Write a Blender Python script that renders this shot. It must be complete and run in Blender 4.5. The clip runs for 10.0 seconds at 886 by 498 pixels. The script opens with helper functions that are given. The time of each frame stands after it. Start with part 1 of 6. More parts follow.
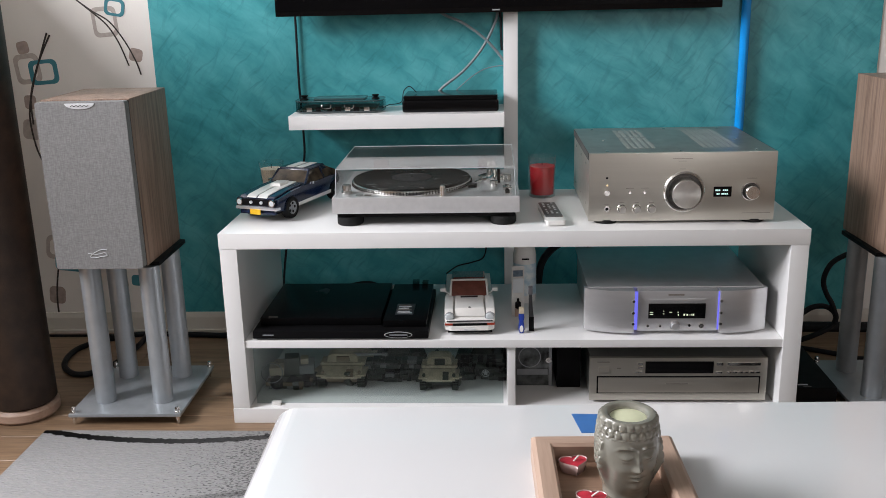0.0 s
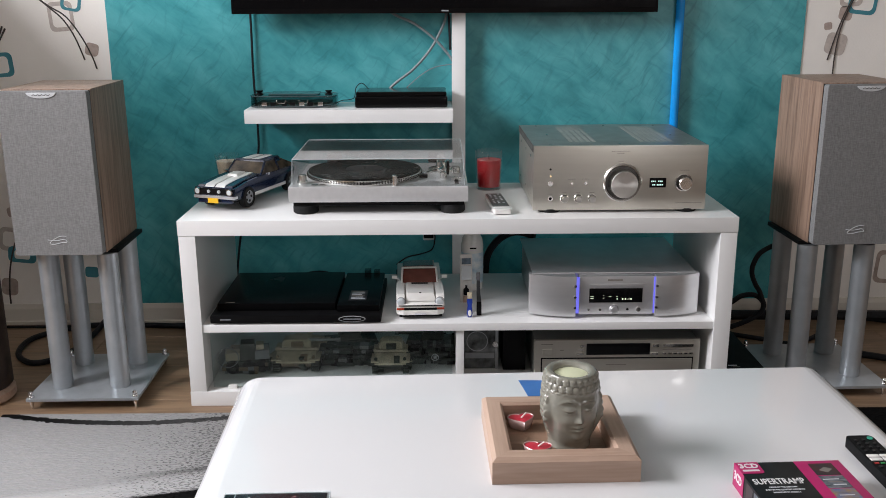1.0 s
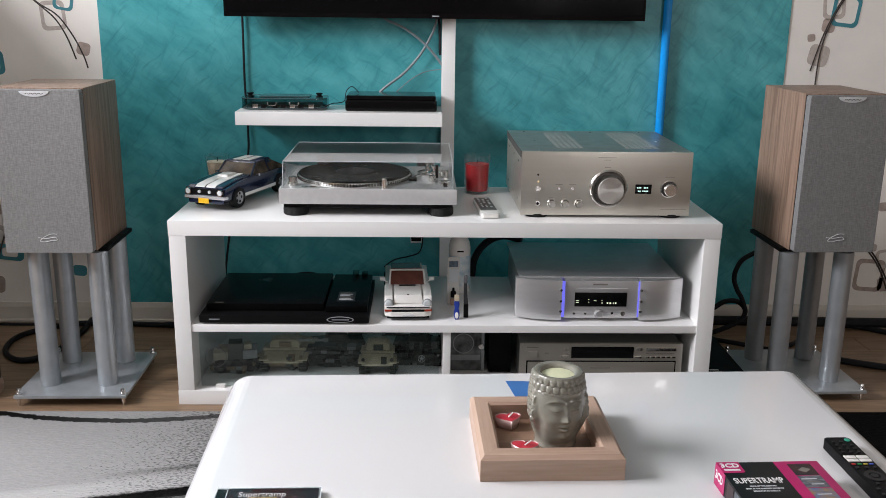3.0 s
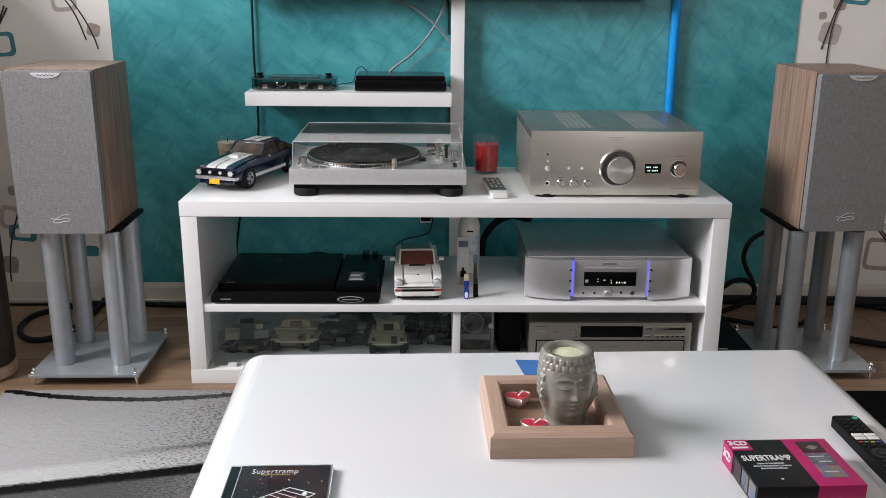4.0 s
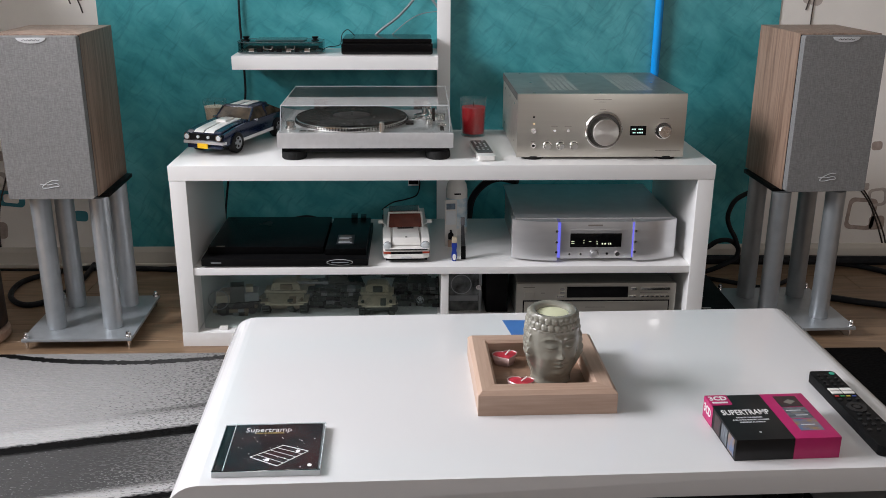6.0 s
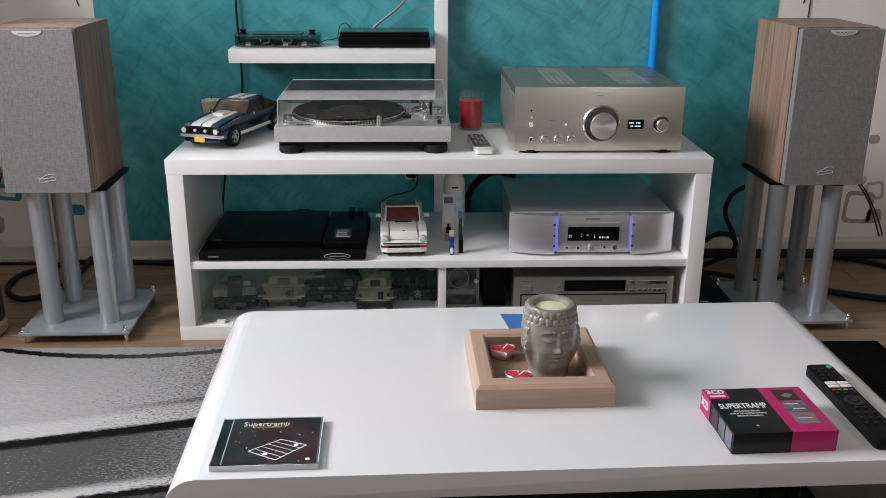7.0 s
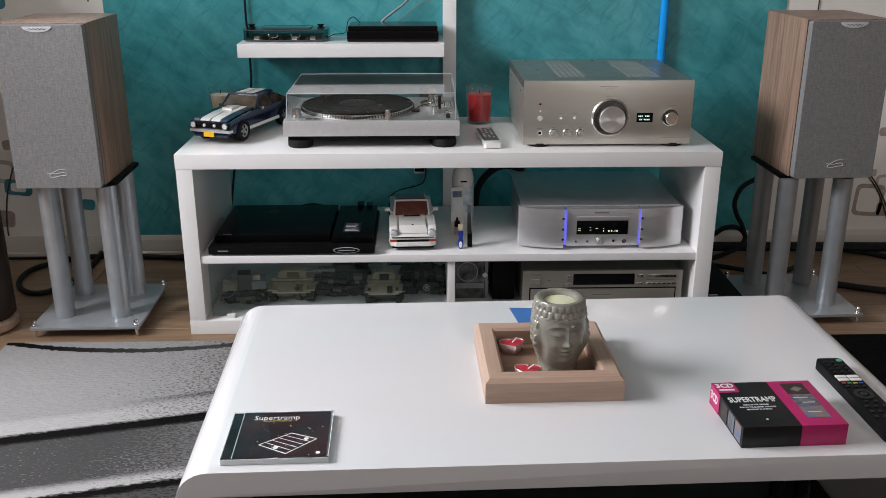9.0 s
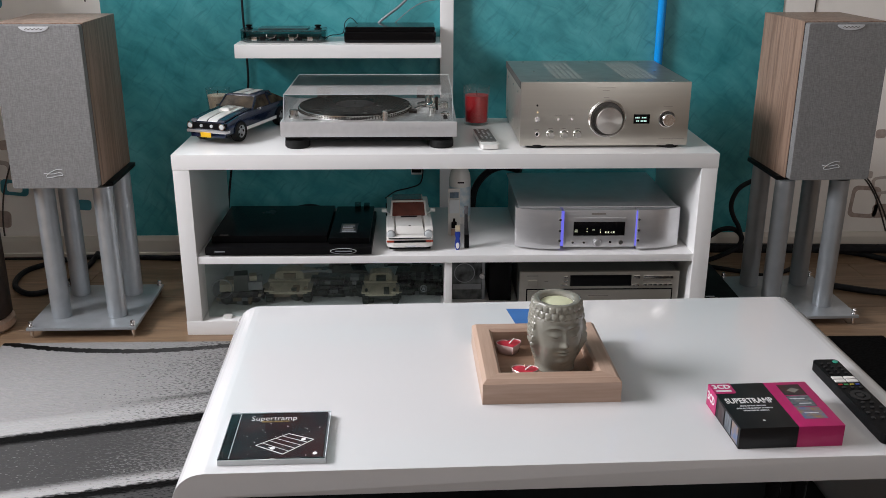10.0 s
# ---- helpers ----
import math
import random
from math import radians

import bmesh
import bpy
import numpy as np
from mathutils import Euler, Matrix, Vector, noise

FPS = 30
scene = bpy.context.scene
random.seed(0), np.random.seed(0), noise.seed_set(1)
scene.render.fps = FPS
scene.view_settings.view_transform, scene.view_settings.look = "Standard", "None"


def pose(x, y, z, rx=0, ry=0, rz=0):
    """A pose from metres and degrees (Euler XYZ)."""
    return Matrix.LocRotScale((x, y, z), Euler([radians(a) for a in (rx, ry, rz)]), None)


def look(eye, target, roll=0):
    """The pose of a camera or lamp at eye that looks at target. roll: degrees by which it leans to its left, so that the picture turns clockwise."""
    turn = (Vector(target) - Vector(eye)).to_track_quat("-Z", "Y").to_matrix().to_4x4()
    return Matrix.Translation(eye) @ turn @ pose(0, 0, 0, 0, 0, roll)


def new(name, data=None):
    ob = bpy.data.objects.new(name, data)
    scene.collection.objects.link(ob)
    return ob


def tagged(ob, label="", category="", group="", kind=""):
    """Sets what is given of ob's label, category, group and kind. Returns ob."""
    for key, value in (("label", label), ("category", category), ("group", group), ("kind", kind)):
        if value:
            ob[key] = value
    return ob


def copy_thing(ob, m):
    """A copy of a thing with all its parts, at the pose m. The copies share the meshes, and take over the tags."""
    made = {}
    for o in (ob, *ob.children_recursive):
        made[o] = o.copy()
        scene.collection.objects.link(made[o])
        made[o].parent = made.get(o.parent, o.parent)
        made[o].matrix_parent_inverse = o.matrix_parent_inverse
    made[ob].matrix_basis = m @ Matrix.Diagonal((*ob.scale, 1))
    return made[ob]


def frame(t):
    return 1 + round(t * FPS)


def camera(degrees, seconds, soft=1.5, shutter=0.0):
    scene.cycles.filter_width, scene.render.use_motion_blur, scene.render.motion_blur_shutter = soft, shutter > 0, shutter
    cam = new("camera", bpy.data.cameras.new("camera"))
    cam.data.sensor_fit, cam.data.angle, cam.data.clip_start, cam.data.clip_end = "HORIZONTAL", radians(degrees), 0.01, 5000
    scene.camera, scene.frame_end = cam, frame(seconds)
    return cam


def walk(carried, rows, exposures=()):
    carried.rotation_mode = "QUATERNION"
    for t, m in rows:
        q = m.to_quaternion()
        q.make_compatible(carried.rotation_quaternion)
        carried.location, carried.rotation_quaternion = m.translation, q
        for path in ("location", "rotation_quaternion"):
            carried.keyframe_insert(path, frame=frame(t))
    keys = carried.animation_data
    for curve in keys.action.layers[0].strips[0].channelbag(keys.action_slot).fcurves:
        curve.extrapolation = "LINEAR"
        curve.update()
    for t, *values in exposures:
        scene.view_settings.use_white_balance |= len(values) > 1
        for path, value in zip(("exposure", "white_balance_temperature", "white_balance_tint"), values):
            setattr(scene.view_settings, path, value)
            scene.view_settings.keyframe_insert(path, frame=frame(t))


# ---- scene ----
cam = camera(51.2, 10.0, 0.5)
PATH = [
    (0, (-0.0480, 0.2097, 1.0438), (-0.1559, 2.1309, 0.4985), -1.34),
    (0.5, (-0.0601, 0.1376, 1.0188), (-0.1129, 2.0666, 0.4931), -0.72),
    (1, (-0.0660, 0.0919, 1.0185), (-0.0503, 2.0214, 0.4923), -0.29),
    (1.5, (-0.0690, 0.0809, 1.0248), (-0.0170, 2.0270, 0.5665), 0.11),
    (2, (-0.0712, 0.0794, 1.0198), (-0.0060, 2.0252, 0.5621), 0.47),
    (2.5, (-0.0756, 0.0715, 1.0207), (-0.0142, 2.0108, 0.5353), 0.66),
    (4, (-0.0792, 0.0546, 1.0259), (-0.0480, 1.9743, 0.4658), 0.44),
    (4.5, (-0.0786, 0.0528, 1.0240), (-0.0464, 1.9676, 0.4474), 0.34),
    (5, (-0.0794, 0.0459, 1.0270), (-0.0493, 1.9564, 0.4362), 0.27),
    (5.5, (-0.0788, 0.0363, 1.0297), (-0.0155, 1.9359, 0.4073), 0.39),
    (6, (-0.0795, 0.0297, 1.0344), (-0.0224, 1.9243, 0.3966), 0.26),
    (7.5, (-0.0811, 0.0313, 1.0348), (-0.0157, 1.9188, 0.3768), 0.31),
    (8, (-0.0818, 0.0273, 1.0370), (-0.0349, 1.9125, 0.3706), 0.12),
    (8.5, (-0.0810, 0.0282, 1.0358), (-0.0422, 1.9122, 0.3659), -0.04),
    (9, (-0.0813, 0.0288, 1.0368), (-0.0368, 1.9146, 0.3722), -0.01),
    (9.5, (-0.0816, 0.0268, 1.0362), (-0.0329, 1.9140, 0.3759), 0.06),
    (10, (-0.0829, 0.0283, 1.0362), (-0.0305, 1.9149, 0.3742), 0.17),
]
walk(cam, [(t, look(eye, target, roll)) for t, eye, target, roll in PATH],
     [(0.0, 0.05), (1.0, 0.04), (2.0, 0.13), (2.5, 0.08), (4.0, 0.06), (5.5, -0.02), (7.5, -0.09), (10.0, -0.12)])

# ---------------------------------------------------------------- light
world = bpy.data.worlds.new("sky")
scene.world = world
world.use_nodes = True
sky = world.node_tree.nodes.new("ShaderNodeTexSky")
sky.sky_type, sky.sun_disc = "NISHITA", False
sky.sun_elevation, sky.sun_rotation = radians(38), radians(-70)
world.node_tree.links.new(sky.outputs[0], world.node_tree.nodes["Background"].inputs[0])
world.node_tree.nodes["Background"].inputs[1].default_value = 0.08

def window_lamp(name, m, w, h, watts, colour):
    lamp = bpy.data.lights.new(name, "AREA")
    lamp.shape, lamp.size, lamp.size_y = "RECTANGLE", w, h
    lamp.energy, lamp.color = watts, colour
    ob = new(name, lamp)
    ob.matrix_world = m
    return ob

window_lamp("daylight", look((-2.67, 1.40, 1.92), (0.0, 1.40, 0.80)), 1.4, 0.95, 152, (0.968, 0.955, 1.0))
# added fill from behind the camera, to brighten the right wall and the fronts
window_lamp("daylight", look((1.5, -2.38, 1.75), (1.0, 0.5, 1.1)), 1.5, 1.0, 26, (1.0, 0.955, 0.945))

# ---------------------------------------------------------------- mesh helpers
def grown(bm, verts, bevel, seg):
    if bevel:
        edges = list({e for v in verts for e in v.link_edges})
        bmesh.ops.bevel(bm, geom=edges, offset=bevel, segments=seg, profile=0.7, affect="EDGES", clamp_overlap=True)

def block(x0, x1, y0, y1, z0, z1, bevel=0.0, seg=2, bm=None):
    """A box between two corners, with rounded edges."""
    bm = bm or bmesh.new()
    got = bmesh.ops.create_cube(bm, size=1, matrix=Matrix.LocRotScale(((x0 + x1) / 2, (y0 + y1) / 2, (z0 + z1) / 2), None, (x1 - x0, y1 - y0, z1 - z0)))
    grown(bm, got["verts"], bevel, seg)
    return bm

def lathe(profile, seg=32, at=(0, 0, 0), axis="z", bm=None):
    """A body turned from (radius, height) steps round an axis."""
    bm = bm or bmesh.new()
    turn = {"z": Matrix(), "y": Matrix.Rotation(radians(90), 4, "X"), "x": Matrix.Rotation(radians(90), 4, "Y")}[axis]
    m = Matrix.Translation(at) @ turn
    rings = []
    for r, h in profile:
        if r < 1e-6:
            rings.append([bm.verts.new(m @ Vector((0, 0, h)))])
        else:
            rings.append([bm.verts.new(m @ Vector((r * math.cos(2 * math.pi * i / seg), r * math.sin(2 * math.pi * i / seg), h))) for i in range(seg)])
    for a, b in zip(rings, rings[1:]):
        for i in range(seg):
            j = (i + 1) % seg
            if len(a) == 1 and len(b) == 1:
                continue
            if len(a) == 1:
                bm.faces.new((a[0], b[i], b[j]))
            elif len(b) == 1:
                bm.faces.new((a[i], b[0], a[j]))
            else:
                bm.faces.new((a[i], b[i], b[j], a[j]))
    bmesh.ops.recalc_face_normals(bm, faces=bm.faces)
    return bm

def can(r, z0, z1, at=(0, 0, 0), axis="z", seg=24, edge=0.0, bm=None):
    e = min(edge, r * 0.5, abs(z1 - z0) * 0.45)
    if e:
        return lathe([(0, z0), (r - e, z0), (r, z0 + e), (r, z1 - e), (r - e, z1), (0, z1)], seg, at, axis, bm)
    return lathe([(0, z0), (r, z0), (r, z1), (0, z1)], seg, at, axis, bm)

def sweep(points, r, seg=8, steps=6, bm=None):
    """A round cord along a smooth line through the points."""
    bm = bm or bmesh.new()
    p = [Vector(q) for q in points]
    line = []
    for i in range(len(p) - 1):
        a, b, c, d = p[max(i - 1, 0)], p[i], p[i + 1], p[min(i + 2, len(p) - 1)]
        for k in range(steps):
            s = k / steps
            line.append(0.5 * (2 * b + (c - a) * s + (2 * a - 5 * b + 4 * c - d) * s * s + (3 * b - a - 3 * c + d) * s ** 3))
    line.append(p[-1])
    rings, side = [], None
    for i, q in enumerate(line):
        t = (line[min(i + 1, len(line) - 1)] - line[max(i - 1, 0)]).normalized()
        if side is None:
            side = t.orthogonal().normalized()
        side = (side - t * side.dot(t)).normalized()
        up = t.cross(side)
        rings.append([bm.verts.new(q + r * (math.cos(2 * math.pi * k / seg) * side + math.sin(2 * math.pi * k / seg) * up)) for k in range(seg)])
    for a, b in zip(rings, rings[1:]):
        for k in range(seg):
            bm.faces.new((a[k], a[(k + 1) % seg], b[(k + 1) % seg], b[k]))
    bm.faces.new(rings[0][::-1])
    bm.faces.new(rings[-1])
    bmesh.ops.recalc_face_normals(bm, faces=bm.faces)
    return bm

def slab(outline, lo, hi, axis="y", bevel=0.0, seg=2, bm=None):
    """A flat outline of (a, b) pairs pulled out along an axis from lo to hi."""
    bm = bm or bmesh.new()
    put = {"y": lambda a, b, c: (a, c, b), "x": lambda a, b, c: (c, a, b), "z": lambda a, b, c: (a, b, c)}[axis]
    low = [bm.verts.new(put(a, b, lo)) for a, b in outline]
    top = [bm.verts.new(put(a, b, hi)) for a, b in outline]
    bm.faces.new(low)
    bm.faces.new(top)
    n = len(outline)
    for i in range(n):
        bm.faces.new((low[i], low[(i + 1) % n], top[(i + 1) % n], top[i]))
    bmesh.ops.recalc_face_normals(bm, faces=bm.faces)
    grown(bm, low + top, bevel, seg)
    return bm

def rounded(w, h, r, n=5, cx=0.0, cy=0.0):
    """The outline of a rectangle with round corners."""
    out = []
    for sx, sy, a0 in ((1, 1, 0), (-1, 1, 90), (-1, -1, 180), (1, -1, 270)):
        for k in range(n + 1):
            a = radians(a0 + 90 * k / n)
            out.append((cx + sx * (w / 2 - r) + r * math.cos(a), cy + sy * (h / 2 - r) + r * math.sin(a)))
    return out

def mesh_of(name, bm, material, smooth=35):
    me = bpy.data.meshes.new(name)
    for f in bm.faces:
        f.smooth = True
    for e in bm.edges:
        if len(e.link_faces) == 2 and e.calc_face_angle(0) > radians(smooth):
            e.smooth = False
    bm.to_mesh(me)
    bm.free()
    for m in (material if isinstance(material, (list, tuple)) else [material]):
        me.materials.append(m)
    return me

def part(name, bm, material, parent, label="", m=None):
    ob = new(name, mesh_of(name, bm, material))
    ob.parent = parent
    if m is not None:
        ob.matrix_basis = m
    return tagged(ob, label) if label else ob

def thing(name, label, category, at=(0, 0, 0), turn=0, group=""):
    ob = new(name)
    ob.empty_display_size = 0.05
    ob.matrix_basis = pose(*at, 0, 0, turn)
    return tagged(ob, label, category, group)

def solo(name, bm, material, label, category, m=None, kind="", group=""):
    ob = new(name, mesh_of(name, bm, material))
    if m is not None:
        ob.matrix_basis = m
    return tagged(ob, label, category, group, kind)

def lettering(text, size, material, parent, m, name="lettering", depth=0.0002, squeeze=1.0, bold=0.0005):
    """Raised printed letters, as a mesh, centred on m and read in its x-y plane."""
    curve = bpy.data.curves.new("type", "FONT")
    curve.body, curve.size, curve.extrude, curve.align_x, curve.align_y = text, size, depth, "CENTER", "CENTER"
    curve.resolution_u, curve.offset = 2, bold
    tmp = bpy.data.objects.new("type", curve)
    me = bpy.data.meshes.new_from_object(tmp)
    bpy.data.objects.remove(tmp)
    bpy.data.curves.remove(curve)
    me.materials.clear()
    me.materials.append(material)
    ob = new(name, me)
    ob.parent = parent
    ob.matrix_basis = m @ Matrix.Diagonal((squeeze, 1, 1, 1))
    return ob

# ---------------------------------------------------------------- materials
def stuff(name, colour, rough=0.5, metal=0.0, vary=0.08, scale=20.0, bump=0.0, bump_scale=300.0, stretch=(1, 1, 1), other=None, coat=0.0, spec=0.5, lo=0.35, hi=0.65, rough_vary=0.08):
    """A surface with large blotches between two tones, fine grain and relief."""
    m = bpy.data.materials.new(name)
    m.use_nodes = True
    n, l = m.node_tree.nodes, m.node_tree.links
    p = n["Principled BSDF"]
    p.inputs["Metallic"].default_value = metal
    p.inputs["Coat Weight"].default_value = coat
    p.inputs["Coat Roughness"].default_value = 0.05
    p.inputs["Specular IOR Level"].default_value = spec
    co = n.new("ShaderNodeTexCoord")
    mp = n.new("ShaderNodeMapping")
    mp.inputs["Scale"].default_value = stretch
    l.new(co.outputs["Object"], mp.inputs[0])
    big = n.new("ShaderNodeTexNoise")
    big.inputs["Scale"].default_value, big.inputs["Detail"].default_value = scale, 6
    l.new(mp.outputs[0], big.inputs["Vector"])
    ramp = n.new("ShaderNodeMapRange")
    ramp.inputs["From Min"].default_value, ramp.inputs["From Max"].default_value = lo, hi
    l.new(big.outputs["Fac"], ramp.inputs["Value"])
    mix = n.new("ShaderNodeMix")
    mix.data_type = "RGBA"
    second = other or [c * (1 - 2 * vary) for c in colour]
    mix.inputs["A"].default_value = (*colour, 1)
    mix.inputs["B"].default_value = (*second, 1)
    l.new(ramp.outputs[0], mix.inputs["Factor"])
    l.new(mix.outputs["Result"], p.inputs["Base Color"])
    rr = n.new("ShaderNodeMapRange")
    rr.inputs["To Min"].default_value, rr.inputs["To Max"].default_value = max(0.02, rough - rough_vary), min(1, rough + rough_vary)
    l.new(big.outputs["Fac"], rr.inputs["Value"])
    l.new(rr.outputs[0], p.inputs["Roughness"])
    if bump:
        fine = n.new("ShaderNodeTexNoise")
        fine.inputs["Scale"].default_value, fine.inputs["Detail"].default_value = bump_scale, 4
        l.new(mp.outputs[0], fine.inputs["Vector"])
        b = n.new("ShaderNodeBump")
        b.inputs["Strength"].default_value, b.inputs["Distance"].default_value = bump, 0.002
        l.new(fine.outputs["Fac"], b.inputs["Height"])
        l.new(b.outputs[0], p.inputs["Normal"])
    return m

def glass(name, colour, rough=0.02, ior=1.47, alpha=1.0):
    m = bpy.data.materials.new(name)
    m.use_nodes = True
    p = m.node_tree.nodes["Principled BSDF"]
    p.inputs["Base Color"].default_value = (*colour, 1)
    p.inputs["Roughness"].default_value, p.inputs["IOR"].default_value = rough, ior
    p.inputs["Transmission Weight"].default_value = 1.0
    p.inputs["Alpha"].default_value = alpha
    return m

def sheet(name, tint, ior, rough=0.02):
    """Thin clear sheet: it lets light straight through and mirrors by Fresnel."""
    m = bpy.data.materials.new(name)
    m.use_nodes = True
    n, l = m.node_tree.nodes, m.node_tree.links
    n.remove(n["Principled BSDF"])
    a, b, mix, f = n.new("ShaderNodeBsdfTransparent"), n.new("ShaderNodeBsdfGlossy"), n.new("ShaderNodeMixShader"), n.new("ShaderNodeLayerWeight")
    a.inputs[0].default_value = (*tint, 1)
    b.inputs["Roughness"].default_value = rough
    f.inputs["Blend"].default_value = 0.5
    f0 = ((ior - 1) / (ior + 1)) ** 2
    up, lift = n.new("ShaderNodeMath"), n.new("ShaderNodeMath")
    up.operation, lift.operation = "POWER", "MULTIPLY_ADD"
    up.inputs[1].default_value, lift.inputs[1].default_value, lift.inputs[2].default_value = 5.0, 1 - f0, f0
    l.new(f.outputs["Facing"], up.inputs[0])
    l.new(up.outputs[0], lift.inputs[0])
    l.new(lift.outputs[0], mix.inputs[0])
    l.new(a.outputs[0], mix.inputs[1])
    l.new(b.outputs[0], mix.inputs[2])
    l.new(mix.outputs[0], n["Material Output"].inputs[0])
    return m

def glow(name, colour, strength):
    m = bpy.data.materials.new(name)
    m.use_nodes = True
    p = m.node_tree.nodes["Principled BSDF"]
    p.inputs["Base Color"].default_value = (*[c * 0.3 for c in colour], 1)
    p.inputs["Emission Color"].default_value = (*colour, 1)
    p.inputs["Emission Strength"].default_value = strength
    return m

def plaster(name):
    """Teal lime paint laid on with short crossed brush strokes."""
    m = bpy.data.materials.new(name)
    m.use_nodes = True
    n, l = m.node_tree.nodes, m.node_tree.links
    p = n["Principled BSDF"]
    co = n.new("ShaderNodeTexCoord")
    warp = n.new("ShaderNodeTexNoise")
    warp.inputs["Scale"].default_value, warp.inputs["Detail"].default_value = 5.0, 3
    l.new(co.outputs["Object"], warp.inputs["Vector"])
    add = n.new("ShaderNodeMix")
    add.data_type, add.blend_type = "RGBA", "ADD"
    add.inputs["Factor"].default_value = 0.10
    l.new(co.outputs["Object"], add.inputs["A"])
    l.new(warp.outputs["Color"], add.inputs["B"])
    mp = n.new("ShaderNodeMapping")
    mp.vector_type = "TEXTURE"
    mp.inputs["Scale"].default_value, mp.inputs["Rotation"].default_value = (0.14, 0.14, 0.065), (0, radians(38), 0)
    l.new(add.outputs["Result"], mp.inputs[0])
    stroke = n.new("ShaderNodeTexNoise")
    stroke.inputs["Scale"].default_value, stroke.inputs["Detail"].default_value, stroke.inputs["Roughness"].default_value = 1.3, 8, 0.58
    l.new(mp.outputs[0], stroke.inputs["Vector"])
    big = n.new("ShaderNodeTexNoise")
    big.inputs["Scale"].default_value, big.inputs["Detail"].default_value = 2.4, 4
    l.new(co.outputs["Object"], big.inputs["Vector"])
    s = n.new("ShaderNodeMath")
    s.operation = "MULTIPLY_ADD"
    s.inputs[1].default_value = 0.45
    l.new(big.outputs["Fac"], s.inputs[0])
    l.new(stroke.outputs["Fac"], s.inputs[2])
    ramp = n.new("ShaderNodeValToRGB")
    e = ramp.color_ramp.elements
    e[0].position, e[0].color = 0.46, (0.024, 0.215, 0.236, 1)
    e[1].position, e[1].color = 0.98, (0.100, 0.420, 0.455, 1)
    mid = e.new(0.68)
    mid.color = (0.054, 0.315, 0.345, 1)
    l.new(s.outputs[0], ramp.inputs[0])
    # fine scratches that the float left, in two leaning directions
    last = ramp.outputs[0]
    for turn, scale, lo, hi, depth in ((-48, (0.10, 0.10, 0.011), 0.56, 0.72, 0.42), (35, (0.12, 0.12, 0.014), 0.58, 0.74, 0.36), (-68, (0.16, 0.16, 0.020), 0.58, 0.76, 0.38)):
        nm = n.new("ShaderNodeMapping")
        nm.vector_type = "TEXTURE"
        nm.inputs["Scale"].default_value, nm.inputs["Rotation"].default_value = scale, (0, radians(turn), 0)
        l.new(add.outputs["Result"], nm.inputs[0])
        nick = n.new("ShaderNodeTexNoise")
        nick.inputs["Scale"].default_value, nick.inputs["Detail"].default_value = 1.0, 5
        l.new(nm.outputs[0], nick.inputs["Vector"])
        cut = n.new("ShaderNodeMapRange")
        cut.inputs["From Min"].default_value, cut.inputs["From Max"].default_value, cut.inputs["To Max"].default_value = lo, hi, depth
        l.new(nick.outputs["Fac"], cut.inputs["Value"])
        deep = n.new("ShaderNodeMix")
        deep.data_type = "RGBA"
        l.new(cut.outputs[0], deep.inputs["Factor"])
        l.new(last, deep.inputs["A"])
        deep.inputs["B"].default_value = (0.014, 0.150, 0.170, 1)
        last = deep.outputs["Result"]
    l.new(last, p.inputs["Base Color"])
    p.inputs["Roughness"].default_value = 0.36
    b = n.new("ShaderNodeBump")
    b.inputs["Strength"].default_value, b.inputs["Distance"].default_value = 0.35, 0.003
    l.new(stroke.outputs["Fac"], b.inputs["Height"])
    l.new(b.outputs[0], p.inputs["Normal"])
    return m

def wood(name, a, b, grain=(1, 1, 1), rough=0.5, ring=9.0, bump=0.15):
    """Grain stretched along the axis whose scale is small."""
    m = bpy.data.materials.new(name)
    m.use_nodes = True
    n, l = m.node_tree.nodes, m.node_tree.links
    p = n["Principled BSDF"]
    co = n.new("ShaderNodeTexCoord")
    info = n.new("ShaderNodeObjectInfo")
    shift = n.new("ShaderNodeVectorMath")
    shift.operation = "ADD"
    l.new(co.outputs["Object"], shift.inputs[0])
    l.new(info.outputs["Random"], shift.inputs[1])
    mp = n.new("ShaderNodeMapping")
    mp.inputs["Scale"].default_value = grain
    l.new(shift.outputs[0], mp.inputs[0])
    wave = n.new("ShaderNodeTexNoise")
    wave.inputs["Scale"].default_value, wave.inputs["Detail"].default_value, wave.inputs["Distortion"].default_value = ring, 6, 1.2
    l.new(mp.outputs[0], wave.inputs["Vector"])
    fine = n.new("ShaderNodeTexNoise")
    fine.inputs["Scale"].default_value, fine.inputs["Detail"].default_value = ring * 7, 5
    l.new(mp.outputs[0], fine.inputs["Vector"])
    s = n.new("ShaderNodeMath")
    s.operation = "MULTIPLY_ADD"
    s.inputs[1].default_value = 0.55
    l.new(fine.outputs["Fac"], s.inputs[0])
    l.new(wave.outputs["Fac"], s.inputs[2])
    ramp = n.new("ShaderNodeValToRGB")
    e = ramp.color_ramp.elements
    e[0].position, e[0].color = 0.60, (*b, 1)
    e[1].position, e[1].color = 0.92, (*a, 1)
    l.new(s.outputs[0], ramp.inputs[0])
    l.new(ramp.outputs[0], p.inputs["Base Color"])
    p.inputs["Roughness"].default_value = rough
    bb = n.new("ShaderNodeBump")
    bb.inputs["Strength"].default_value, bb.inputs["Distance"].default_value = bump, 0.001
    l.new(s.outputs[0], bb.inputs["Height"])
    l.new(bb.outputs[0], p.inputs["Normal"])
    return m

